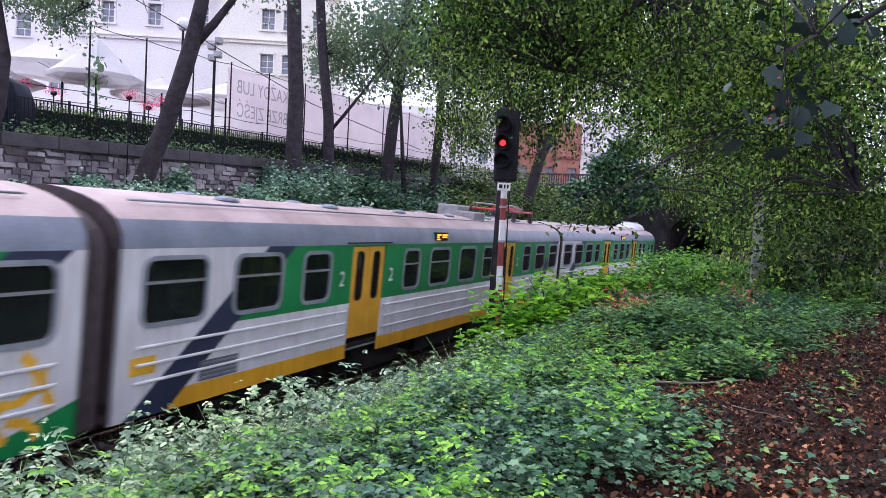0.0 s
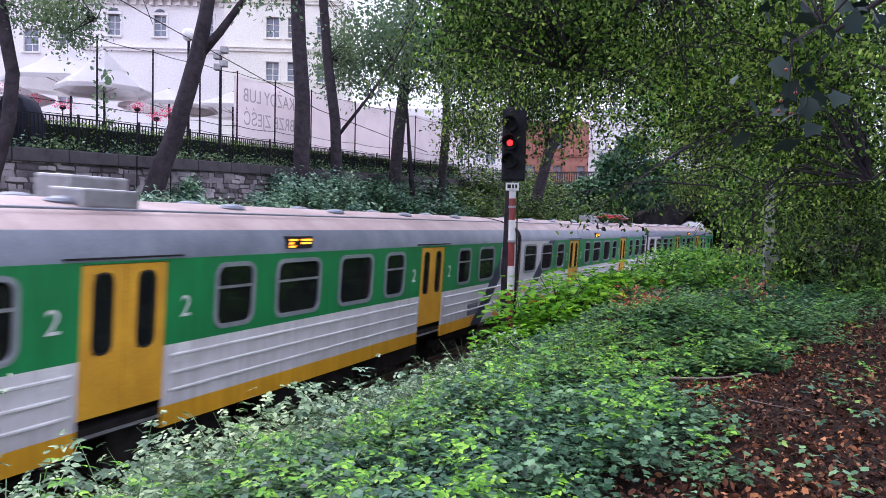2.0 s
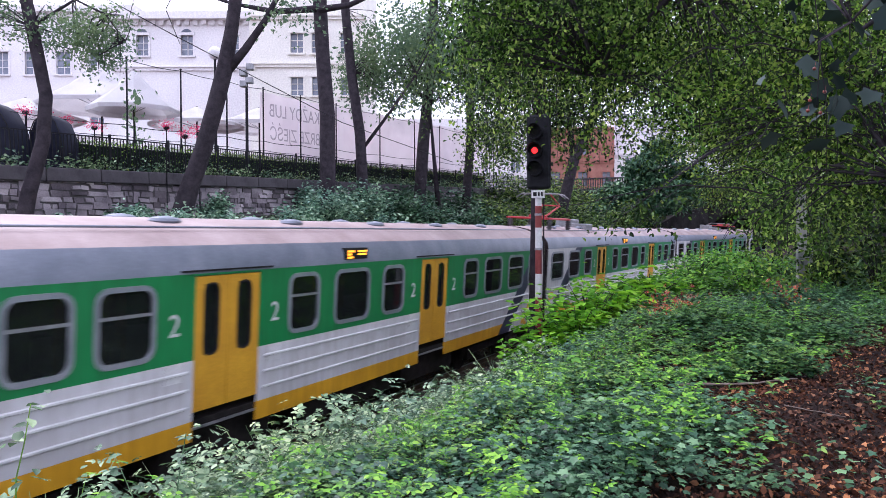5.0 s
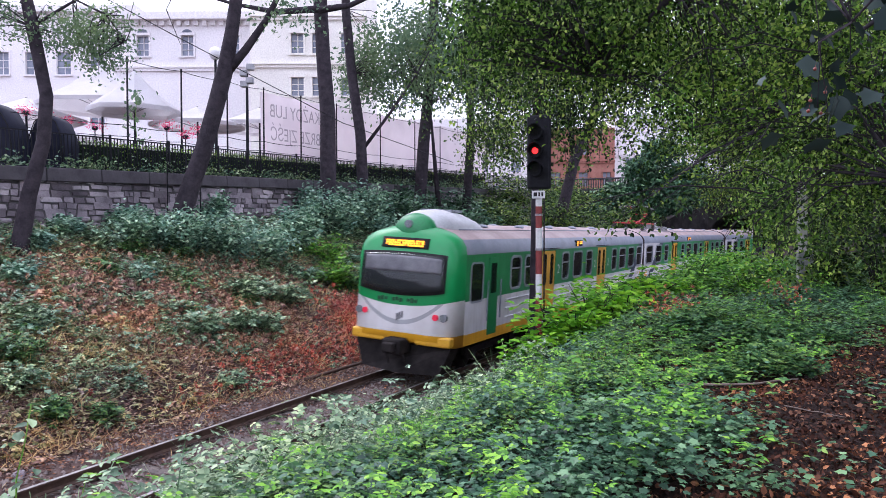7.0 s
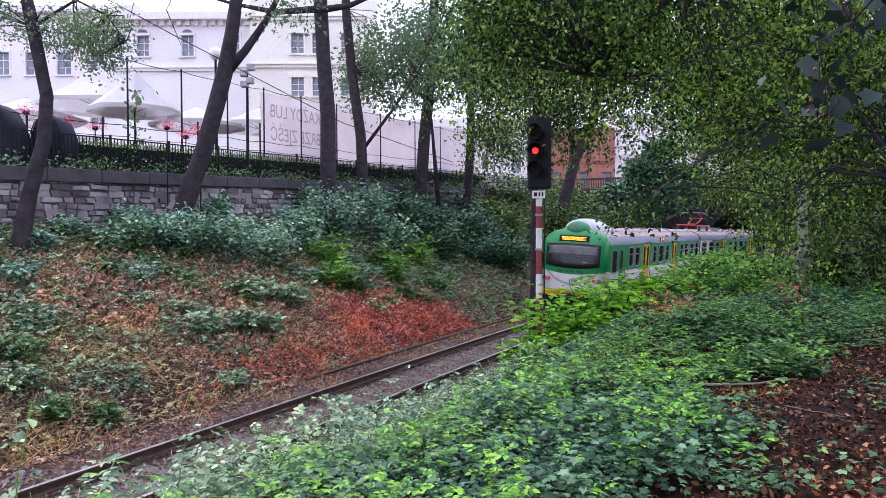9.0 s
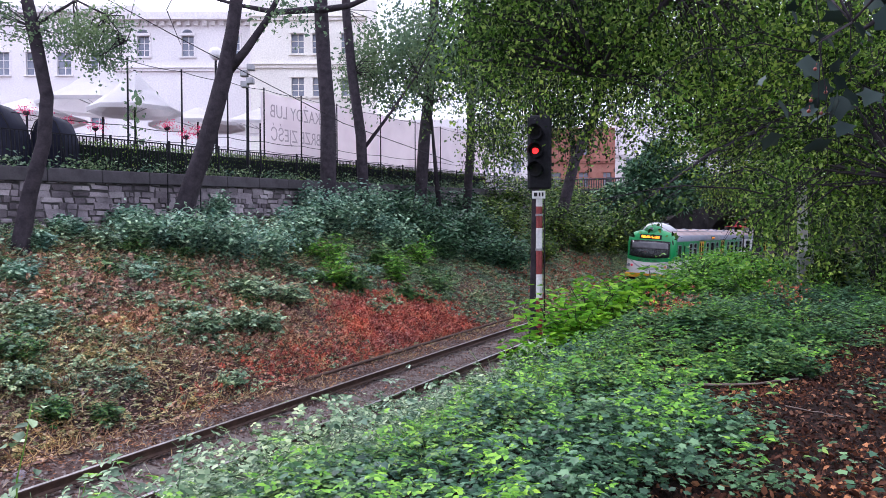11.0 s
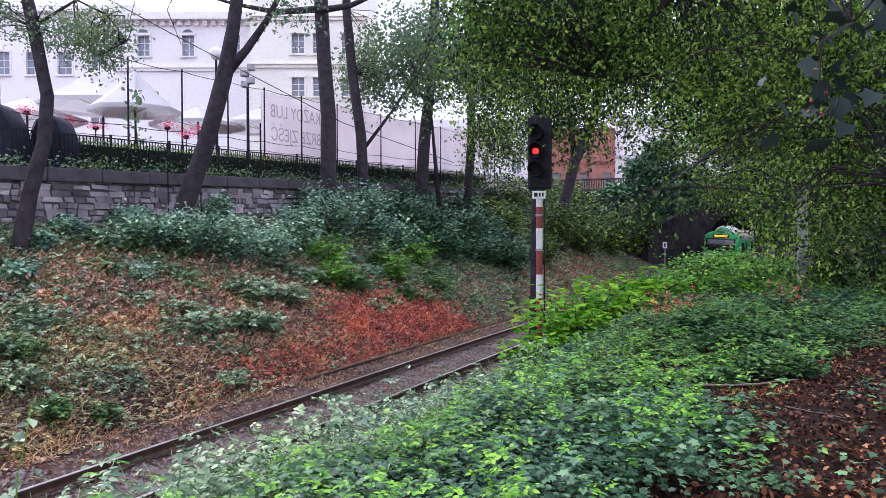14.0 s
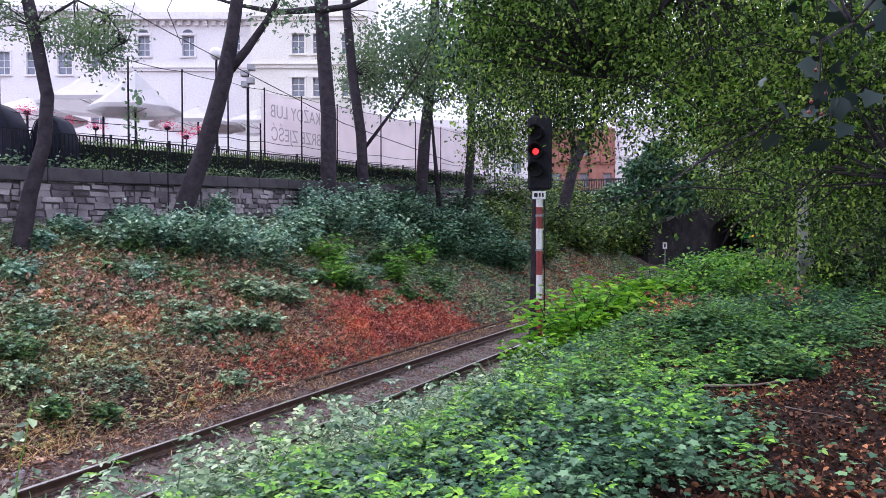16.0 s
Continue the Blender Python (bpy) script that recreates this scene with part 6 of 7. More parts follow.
# the last, highest cluster lies out of view, added to shade the cutting
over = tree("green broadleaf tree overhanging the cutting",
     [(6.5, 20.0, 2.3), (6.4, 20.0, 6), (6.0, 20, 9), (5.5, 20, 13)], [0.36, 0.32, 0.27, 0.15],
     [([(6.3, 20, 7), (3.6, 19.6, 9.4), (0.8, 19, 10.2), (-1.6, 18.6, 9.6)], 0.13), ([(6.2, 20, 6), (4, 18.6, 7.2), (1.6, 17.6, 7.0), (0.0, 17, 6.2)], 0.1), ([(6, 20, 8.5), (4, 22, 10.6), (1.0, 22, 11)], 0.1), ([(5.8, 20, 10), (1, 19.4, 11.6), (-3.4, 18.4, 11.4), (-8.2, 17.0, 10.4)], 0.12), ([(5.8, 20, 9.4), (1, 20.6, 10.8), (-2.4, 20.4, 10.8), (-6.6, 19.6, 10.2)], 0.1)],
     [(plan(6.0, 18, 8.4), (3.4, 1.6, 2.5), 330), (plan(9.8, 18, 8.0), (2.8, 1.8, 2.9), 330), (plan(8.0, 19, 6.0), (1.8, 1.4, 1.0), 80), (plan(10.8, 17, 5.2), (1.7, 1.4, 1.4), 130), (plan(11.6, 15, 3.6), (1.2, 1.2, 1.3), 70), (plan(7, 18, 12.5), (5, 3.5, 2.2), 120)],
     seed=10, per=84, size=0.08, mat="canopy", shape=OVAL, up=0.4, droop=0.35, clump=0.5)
# the last cluster is an unseen leaf roof, added to shade the ground below
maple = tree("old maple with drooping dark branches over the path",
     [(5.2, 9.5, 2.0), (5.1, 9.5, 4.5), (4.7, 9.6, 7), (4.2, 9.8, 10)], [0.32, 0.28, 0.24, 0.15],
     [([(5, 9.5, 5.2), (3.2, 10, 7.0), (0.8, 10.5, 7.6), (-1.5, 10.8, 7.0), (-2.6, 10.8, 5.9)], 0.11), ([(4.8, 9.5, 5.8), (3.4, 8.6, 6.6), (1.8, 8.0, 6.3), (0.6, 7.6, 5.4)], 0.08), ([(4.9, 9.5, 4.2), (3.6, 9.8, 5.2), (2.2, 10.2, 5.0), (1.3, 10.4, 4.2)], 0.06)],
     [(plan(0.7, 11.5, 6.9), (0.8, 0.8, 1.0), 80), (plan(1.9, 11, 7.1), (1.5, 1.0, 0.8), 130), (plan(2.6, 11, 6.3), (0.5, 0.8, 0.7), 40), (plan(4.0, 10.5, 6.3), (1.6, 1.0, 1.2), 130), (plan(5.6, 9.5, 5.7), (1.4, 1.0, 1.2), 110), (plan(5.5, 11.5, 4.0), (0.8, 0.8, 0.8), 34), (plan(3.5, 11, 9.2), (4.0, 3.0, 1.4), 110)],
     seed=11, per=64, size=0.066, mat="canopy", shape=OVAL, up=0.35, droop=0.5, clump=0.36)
rng_b = np.random.default_rng(61)
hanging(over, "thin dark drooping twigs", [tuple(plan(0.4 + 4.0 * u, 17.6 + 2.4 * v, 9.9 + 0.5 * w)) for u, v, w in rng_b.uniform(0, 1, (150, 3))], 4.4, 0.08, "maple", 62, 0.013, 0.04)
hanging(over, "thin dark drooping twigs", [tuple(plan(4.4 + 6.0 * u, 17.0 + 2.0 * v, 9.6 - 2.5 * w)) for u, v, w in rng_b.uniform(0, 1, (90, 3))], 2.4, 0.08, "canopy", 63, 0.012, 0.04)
# the brighter bush tone paints the sunlit part of this same crown
hanging(over, "thin green leafy twigs", [tuple(plan(5.2 + 4.6 * u, 16.4 + 0.9 * v, 9.8 - 2.6 * w)) for u, v, w in rng_b.uniform(0, 1, (80, 3))], 1.9, 0.085, "bush", 66, 0.008, 0.03, 0.3)
bm = bmesh.new()
tube(bm, [tuple(plan(a, b, z) - over.matrix_basis.translation) for a, b, z in ((10.6, 18.4, 7.0), (8.0, 16.6, 6.3), (5.6, 15.2, 5.2), (4.2, 14.5, 4.3), (3.4, 14.3, 3.75))], [0.06, 0.045, 0.03, 0.018, 0.008], 6)
part("limb", bm, "bark", over)
hanging(over, "small dark leafy sprig", [tuple(plan(3.35 + 0.95 * u, 14.2 + 0.4 * v, 3.75 + 0.75 * u)) for u, v in rng_b.uniform(0, 1, (16, 2))], 0.55, 0.1, "maple", 67, 0.006, 0.03)
boughs(maple, [(rng_b.uniform(4.2, 7.2), rng_b.uniform(9.4, 10.4), rng_b.uniform(4.0, 7.0)) for k in range(16)], 2.6, 64, 0.014)
boughs(over, [(rng_b.uniform(7.0, 11.5), rng_b.uniform(15.6, 16.6), rng_b.uniform(5.6, 9.4)) for k in range(11)], 4.2, 65, 0.022)
tree("shady broadleaf tree beyond the near bank",
     [tuple(plan(15.5, 26, 2.4)), tuple(plan(15.4, 26, 6)), tuple(plan(15, 26, 10)), tuple(plan(14.6, 26, 14))], [0.3, 0.27, 0.22, 0.1],
     [([tuple(plan(15.3, 26, 6)), tuple(plan(13, 25, 8.2)), tuple(plan(11, 24.5, 8.6))], 0.1), ([tuple(plan(15.3, 26, 5)), tuple(plan(13.6, 25, 6)), tuple(plan(12, 24.6, 5.4))], 0.07)],
     [(plan(12.8, 25, 8.4), (3.0, 1.6, 3.0), 260), (plan(12.6, 24, 5.0), (2.2, 1.4, 1.7), 150), (plan(10.2, 25, 7.0), (1.6, 1.2, 1.4), 70)],
     seed=31, per=60, size=0.11, mat="canopy", shape=OVAL, up=0.4, droop=0.3, clump=0.55)
tree("dark ivy-hung tree over the tunnel mouth",
     [tuple(plan(21.0, 48, 2.0)), tuple(plan(21, 48, 6)), tuple(plan(20.5, 48, 10))], [0.25, 0.2, 0.1],
     [([tuple(plan(21, 48, 6)), tuple(plan(19, 47.5, 7.2)), tuple(plan(17.6, 47, 6.6))], 0.08)],
     [(plan(19.2, 48, 6.4), (2.4, 1.4, 1.6), 130), (plan(21.5, 47, 4.6), (1.6, 1.4, 1.6), 80)],
     seed=32, per=30, size=0.17, mat="maple", shape=RHOMB, up=0.35, droop=0.4, clump=0.4)
# out of view: this tree is added to darken the ground by the path
tree("unseen broad tree added beside the path for shade",
     [(7.5, 2.0, 2.0), (7.3, 2.0, 5), (7.0, 2.2, 8), (6.5, 2.5, 12)], [0.4, 0.35, 0.28, 0.15],
     [([(7.2, 2, 6), (5, 3, 8.5), (3, 4, 9.5)], 0.14), ([(7.2, 2, 6.5), (5, 0, 8.8), (3.4, -1.6, 9.6)], 0.12)],
     [((4.6, 3.5, 9.6), (3.2, 4.0, 1.6), 130), ((5.5, -2.5, 9.4), (3.5, 3.0, 1.8), 110), ((4.6, 8.0, 8.6), (1.6, 2.0, 1.2), 60)],
     seed=33, per=30, size=0.16, mat="canopy", shape=RHOMB, up=0.5, droop=0.3, clump=0.5)
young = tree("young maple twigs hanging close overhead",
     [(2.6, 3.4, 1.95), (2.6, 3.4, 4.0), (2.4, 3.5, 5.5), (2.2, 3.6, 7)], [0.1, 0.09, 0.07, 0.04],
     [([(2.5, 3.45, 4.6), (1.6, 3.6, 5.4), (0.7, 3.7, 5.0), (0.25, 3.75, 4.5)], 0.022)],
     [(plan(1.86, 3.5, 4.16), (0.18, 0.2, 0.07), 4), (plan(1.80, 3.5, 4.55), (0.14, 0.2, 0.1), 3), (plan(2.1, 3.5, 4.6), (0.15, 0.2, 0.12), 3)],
     seed=12, per=4, size=0.1, mat="shaded_twig_leaf", shape=LOBED, up=0.35, droop=0.4, clump=0.12, twig=0.3)


for k, (a, z) in enumerate(((1.78, 4.33), (1.76, 4.18), (1.75, 4.13), (1.83, 4.22), (1.81, 4.12))):
    bm = bmesh.new()
    q = plan(a, 3.45, z) - young.matrix_basis.translation
    bmesh.ops.create_icosphere(bm, subdivisions=2, radius=0.009, matrix=Matrix.Translation(q))
    rod(bm, q, q + Vector((0.006, 0, 0.03)), 0.001, sides=5)
    part("berry", bm, "berry", young, "small orange-red berry")


# ---------------------------------------------------------------- undergrowth
def shrub(a, b, half, tall, label, mat="shrub", n=900, size=0.12, shape=RHOMB, seed=0, group="shrubs on the bank", up=0.45, droop=0.2, placed=False):
    rng = np.random.default_rng(seed)
    x, y, z = on_bank(a, b) if not placed else (a, b, float(lie(a, b)) - 0.05)
    s = empty("shrub", Matrix.Translation((x, y, z)))
    tagged(s, label, "shrub", group)
    bm = bmesh.new()
    tips = []
    for k in range(12):
        an = rng.uniform(0, 6.28)
        r = half * rng.uniform(0.3, 0.95)
        top = np.array([r * math.cos(an), r * math.sin(an), tall * rng.uniform(0.55, 1.0) * math.sqrt(max(0.2, 1 - 0.6 * (r / half) ** 2))])
        line = [(0.1 * math.cos(an), 0.1 * math.sin(an), 0), tuple(top * (0.5, 0.5, 0.65)), tuple(top)]
        tube(bm, line, [0.018, 0.012, 0.005], 4)
        tips.append(top)
    part("stem", bm, "bark", s)
    tips = np.array(tips)
    pick = tips[rng.integers(0, len(tips), n)]
    u = rng.uniform(0.25, 1.05, (n, 1))
    at = pick * u + rng.normal(size=(n, 3)) * (half * 0.24, half * 0.24, tall * 0.13)
    at[:, 2] = np.maximum(at[:, 2], 0.05)
    leaves("foliage", at, size, mat, shape, s, up, "", droop, rng=rng)
    return s


def shrubs():
    rng = np.random.default_rng(21)
    green = "dense dark green shrub on the bank"
    for k, (a, b, half, tall) in enumerate((
            (-18.1, 16.2, 0.9, 1.2), (-17.6, 17.4, 1.1, 1.4), (-17.1, 18.6, 1.15, 1.6), (-16.9, 20.4, 1.2, 1.7), (-17.4, 23.1, 1.1, 1.9), (-19.4, 16.9, 0.7, 0.8), (-19.3, 20.5, 0.6, 1.3), (-18.4, 12.7, 0.5, 0.6), (-19.0, 14.2, 0.5, 0.6), (-16.9, 11.2, 0.4, 0.5),
            (-18.1, 26.4, 1.4, 2.0), (-18.4, 29.7, 1.5, 2.2), (-17.7, 31.4, 1.6, 2.4), (-17.0, 33.7, 1.6, 2.3), (-16.2, 36.3, 1.7, 2.4), (-15.4, 38.4, 1.6, 2.6), (-13.9, 37.1, 1.4, 2.0), (-18.9, 29.1, 1.3, 1.8),
            (-19.2, 36.6, 1.6, 2.1), (-18.4, 39.6, 1.7, 2.2), (-18.2, 44.4, 1.7, 2.2), (-19.3, 26.9, 1.1, 1.7), (-16.5, 29.0, 1.3, 1.6), (-15.6, 32.5, 1.4, 1.8), (-14.6, 35.0, 1.3, 1.6), (-16.2, 42.0, 1.8, 2.6), (-14.2, 42.0, 1.6, 2.0),
            (-15.2, 48.0, 2.2, 3.2), (-14.0, 52.0, 2.4, 3.6), (-13.0, 57.0, 2.4, 4.0), (-16.5, 54.0, 2.4, 4.0), (-18.8, 50.0, 2.2, 3.2), (-18.0, 60.0, 2.6, 4.0), (-12.2, 62.0, 2.2, 4.2), (-15.5, 63.5, 2.6, 4.2), (-10.8, 65.5, 1.6, 4.6))):
        shrub(a, b, half, tall, green, n=int((1300 + 600 * rng.random()) * (1 + half * 0.5)), size=0.115 + 0.0025 * b, mat="shrub" if b < 30.5 else "ivy" if b < 41 else "maple", seed=100 + k, placed=True, up=0.6)
    bright = "fresh green leafy shrub on the bank"
    for k, (a, b, half, tall) in enumerate(((-13.6, 14.0, 0.5, 0.8), (-13.6, 15.2, 0.6, 0.8), (-13.3, 16.1, 0.55, 0.8), (-14.8, 21.9, 0.7, 1.3), (-14.3, 22.4, 0.6, 1.1), (-14.6, 25.8, 0.7, 1.4), (-13.4, 24.6, 0.45, 0.8), (-16.1, 23.2, 0.9, 1.2), (-15.8, 26.0, 0.9, 1.3), (-15.4, 29.3, 1.0, 1.4), (-14.9, 17.0, 0.7, 0.8), (-14.4, 18.2, 0.7, 0.8), (-13.4, 27.6, 0.8, 1.0))):
        shrub(a, b, half, tall, bright, ("bush" if k % 2 else "herb") if k not in (0, 1, 2, 10, 11) else "bramble", 420, 0.22, FIVE, 200 + k, up=0.65, placed=True)
    for k, (a, b, half, tall) in enumerate(((-12.0, 13.1, 0.6, 0.4), (-12.3, 8.8, 0.42, 0.5), (-15.4, 10.5, 0.4, 0.45), (-17.0, 13.8, 0.5, 0.5), (-15.3, 13.4, 0.45, 0.5), (-14.0, 9.3, 0.35, 0.3), (-14.7, 13.9, 0.45, 0.5), (-11.9, 9.7, 0.25, 0.5), (-16.6, 15.2, 0.5, 0.6), (-15.6, 15.6, 0.5, 0.5))):
        shrub(a, b, half, tall, "low leafy plant on the bank", "bramble" if k % 2 == 0 else "herb", 260, 0.18, FIVE, 240 + k, up=0.7, placed=True)
    for k in range(56):
        y = 8.5 + 20 * rng.random() ** 0.9
        f = 0.22 + 0.75 * rng.random()
        x = float(mids(y)) - 2.7 - f * ((float(mids(y)) - 2.7) - (WALL_X + 0.6))
        size = 0.3 + 0.35 * rng.random()
        kind = k % 3
        shrub(x, y, size, size * (0.7 + 0.5 * rng.random()), ("pale green bramble clump on the bank", "fresh green herb clump on the bank", "grey-green leafy clump on the bank")[kind], ("bramble", "herb", "shrub")[kind], int(260 * size / 0.45), 0.15, FIVE, 400 + k, "clumps on the bank", up=0.65, placed=True)
    lime = "bright yellow-green young maple bush beside the signal"
    for k, (a, b, half, tall) in enumerate(((2.1, 13.6, 0.7, 1.45), (2.8, 13.6, 0.8, 1.2), (1.5, 12.6, 0.5, 0.9), (3.6, 14.4, 0.85, 0.95), (2.4, 12.8, 0.6, 0.95), (4.5, 15.4, 0.85, 0.85))):
        shrub(a, b, half, tall, lime, "lime", 380, 0.19, OVAL, 260 + k, "maple bushes", up=0.75, droop=0.1)
    for k, (a, b, half, tall) in enumerate(((1.3, 11.4, 0.4, 0.55), (1.9, 11.6, 0.45, 0.5), (0.9, 11.0, 0.4, 0.45), (1.5, 11.9, 0.4, 0.6))):
        shrub(a, b, half, tall, "pale variegated dry-leaved bush at the foot of the bank", "bramble", 300, 0.1, FIVE, 500 + k, "pale bushes", up=0.6)
    for k, (a, b, half, tall) in enumerate(((4.0, 16.2, 0.9, 1.1), (4.6, 15.6, 0.9, 1.0), (5.2, 18.0, 1.0, 1.2), (5.8, 17.5, 1.0, 1.0), (6.4, 21, 1.2, 1.1), (7.0, 20, 1.2, 1.0), (7.6, 24.5, 1.3, 1.0), (9.0, 29, 1.5, 0.9), (10.6, 33, 1.7, 0.9), (12.4, 37, 2.0, 0.9), (8.4, 23.0, 1.3, 1.0), (9.6, 24.0, 1.3, 0.9), (8.8, 20.0, 1.1, 1.0), (7.2, 17.2, 0.9, 0.8), (11.0, 26.0, 1.5, 0.9), (5.6, 19.4, 0.9, 1.0), (6.6, 23.0, 1.1, 1.1), (8.0, 28.0, 1.4, 0.9))):
        shrub(a, b, half, tall * (0.5 if a < 0.34 * b else 0.95), "green leafy bush on the near bank", "bush", 900, 0.13, OVAL, 280 + k, "bushes on the near bank", up=0.65)
    for k, (a, b, half, tall) in enumerate(((9.8, 16.0, 1.0, 2.4), (11.0, 17.0, 1.2, 3.0), (8.9, 16.6, 0.7, 1.5), (11.6, 14.5, 1.0, 2.6), (10.2, 19.5, 1.3, 3.4), (13, 20, 1.6, 4.0), (12.6, 24, 1.8, 4.0), (9.0, 14.0, 0.5, 0.9))):
        shrub(a, b, half, tall, "dark tangled bush beside the path", "maple", 1100, 0.12, RHOMB, 300 + k, "bushes beside the path", up=0.35)


shrubs()


def scatter():
    """Herbs, ivy, grass, dry fronds and fallen leaves."""
    rng = np.random.default_rng(77)

    def bare(x, y):
        edge = np.interp(y, (0, 4.4, 7.3, 12.4, 20), (-0.4, -0.75, -0.75, 1.0, 3.0))
        wob = 0.35 * np.sin(2.1 * y + 1.3 * x) + 0.2 * np.sin(5 * y - 2 * x)
        return np.clip((x - edge + wob) / 0.5, 0, 1)

    # herbs on the near bank: plants with a tier or two of compound leaves round a stem
    def plants(x, y, hgt, per, size, name, mat, shape, label, up=0.72, kind="herbs"):
        n = len(x)
        turn = np.repeat(rng.uniform(0, 6.28, n), per) + np.tile(np.arange(per) * 2.4, n)
        tier = np.tile(np.linspace(0.45, 1.0, per), n)
        hh = np.repeat(hgt, per) * tier
        px = np.repeat(x, per) + 0.03 * np.cos(turn) + rng.normal(size=n * per) * 0.015
        py = np.repeat(y, per) + 0.03 * np.sin(turn) + rng.normal(size=n * per) * 0.015
        at = np.stack([px, py, lie(px, py) + hh], -1)
        hd = np.stack([np.cos(turn), np.sin(turn), 0.1 - 0.5 * (1 - tier)], -1) * 1.6
        tagged(leaves(name, at, size, mat, shape, up=up, droop=0.1, rng=rng, spread=0.45, heading=hd), label, kind, kind="stuff")

    n = 140000
    y = 1.0 + 32 * rng.uniform(0, 1, n) ** 1.9
    x = rng.uniform(-6.6, 8, n)
    d = x - mids(y)
    patch = 0.5 + 0.5 * np.sin(1.1 * x + 0.7 * np.sin(0.9 * y)) * np.cos(0.8 * y + 0.5 * x)
    clump = np.sin(3.3 * x + 1.1 * np.sin(2.1 * y)) * np.sin(2.9 * y + 0.8 * np.sin(1.7 * x))
    grassy = np.exp(-((x + 2.7) / 0.8) ** 2 - ((y - 8.0) / 2.4) ** 2)
    keep = (d > 3.7) & (rng.uniform(0, 1, n) < (1 - 0.975 * bare(x, y)) * (0.5 + 0.5 * patch) * (0.75 + 0.25 * clump) * (1 - 0.55 * grassy)) & (x < 0.16 * y + 1.5) & (x > -1.3 * y - 1)
    x, y, patch, clump = x[keep], y[keep], patch[keep], clump[keep]
    hgt = np.clip(0.07 + 0.2 * patch + 0.12 * clump, 0.03, 0.5) * rng.uniform(0.5, 1.3, len(x))
    # ivy fills the shaded middle, bright herbs the rim of the bank, nettles stand between
    blue = 0.08 - np.sin(0.8 * x + 1.9) * np.cos(0.55 * y + 0.9) + 0.4 * rng.normal(size=len(x))
    kinds = [("ivy_cover", (blue > 0.05), 7, 0.047, "ivy", LOBED, "bluish green ivy and dead-nettle on the near bank", "ivy"),
             ("elder_cover", (blue <= 0.05) & (blue > -0.45), 5, 0.078, "herb", TRIPLE, "bright three-leaved ground elder on the near bank", "herbs"),
             ("herb_cover", (blue <= -0.45), 6, 0.066, "herb", NETTLE, "fresh green nettles covering the near bank", "herbs")]
    for name, who, per, size, mat, shape, label, kind in kinds:
        plants(x[who], y[who], hgt[who], per, size, name, mat, shape, label, kind=kind)
    tall = rng.uniform(0, 1, len(x)) < 0.03
    plants(x[tall], y[tall], hgt[tall] * 1.2 + rng.uniform(0.1, 0.3, tall.sum()), 9, 0.09, "tall_herbs", "bush", FIVE, "taller leafy herbs standing out of the ground cover")
    # grass
    n = 60000
    y = 1.5 + 15 * rng.uniform(0, 1, n) ** 1.3
    x = rng.uniform(-5.2, 3, n)
    g = 0.8 * np.exp(-((x + 2.9) / 0.8) ** 2 - ((y - 7.6) / 2.4) ** 2)
    keep = (rng.uniform(0, 1, n) < g) & (x - mids(y) > 3)
    x, y = x[keep], y[keep]
    at = np.stack([x, y, lie(x, y)], -1)
    hd = rng.normal(size=(len(x), 3)) * 0.5 + (0, 0, 1.2)
    tagged(leaves("grass", at, 0.2, "grass", STRAW, up=0.0, rng=rng, heading=hd, spread=0.5), "long green grass on the near bank", "grass", kind="stuff")
    # fallen leaves
    n = 210000
    y = 1.2 + 22 * rng.uniform(0, 1, n) ** 2.0
    x = rng.uniform(-3, 7, n)
    keep = (rng.uniform(0, 1, n) < 0.10 + 0.9 * bare(x, y)) & (x < 0.16 * y + 1.5)
    x, y = x[keep], y[keep]
    at = np.stack([x, y, lie(x, y) + rng.uniform(0.005, 0.04, len(x))], -1)
    half = len(at) // 2
    tagged(leaves("curled_leaves", at[:half], 0.04, "litter", OVAL, up=0.3, rng=rng, spread=0.6), "small curled brown leaves on dark earth", "fallen leaves", kind="stuff")
    tagged(leaves("fallen_leaves", at[half:], 0.033, "litter", LOBED, up=0.55, rng=rng, spread=0.6), "brown fallen leaves on bare earth", "fallen leaves", kind="stuff")
    # brambles hanging over the foot of the near bank
    n = 1500
    y = 2.0 + 12.5 * rng.uniform(0, 1, n) ** 1.2
    dd = rng.uniform(2.4, 1.0 + np.interp(y, (2, 9, 14), (4.4, 3.8, 3.2)), n)
    thin = rng.uniform(0, 1, n) < 0.35 + 0.65 * (np.sin(1.9 * y + 1.1 * dd) > -0.2)
    y, dd = y[thin], dd[thin]
    n = len(y)
    x = mids(y) + dd
    per = 15
    hgt = rng.uniform(0.25, 1.0, n) * np.interp(dd, (2.3, 2.7, 3.6, 6.0), (0.8, 1.25, 1.0, 0.6)) * np.interp(y, (8, 12), (1, 0.6))
    u = np.tile(np.linspace(0.2, 1, per), n)
    lean = rng.normal(size=(n, 2)) * 0.3
    px = np.repeat(x, per) + np.repeat(lean[:, 0], per) * u + rng.normal(size=n * per) * 0.07
    py = np.repeat(y, per) + np.repeat(lean[:, 1], per) * u + rng.normal(size=n * per) * 0.07
    at = np.stack([px, py, lie(px, py) + np.repeat(hgt, per) * u + 0.03], -1)
    tagged(leaves("brambles", at, 0.115, "bramble", FIVE, up=0.65, droop=0.2, rng=rng, spread=0.45), "pale green brambles hanging over the track's edge", "brambles", kind="stuff")
    foot = np.stack([x, y, lie(x, y)], -1)
    tip = np.stack([lean[:, 0], lean[:, 1], hgt], -1)
    long = np.linalg.norm(tip, axis=1, keepdims=True)
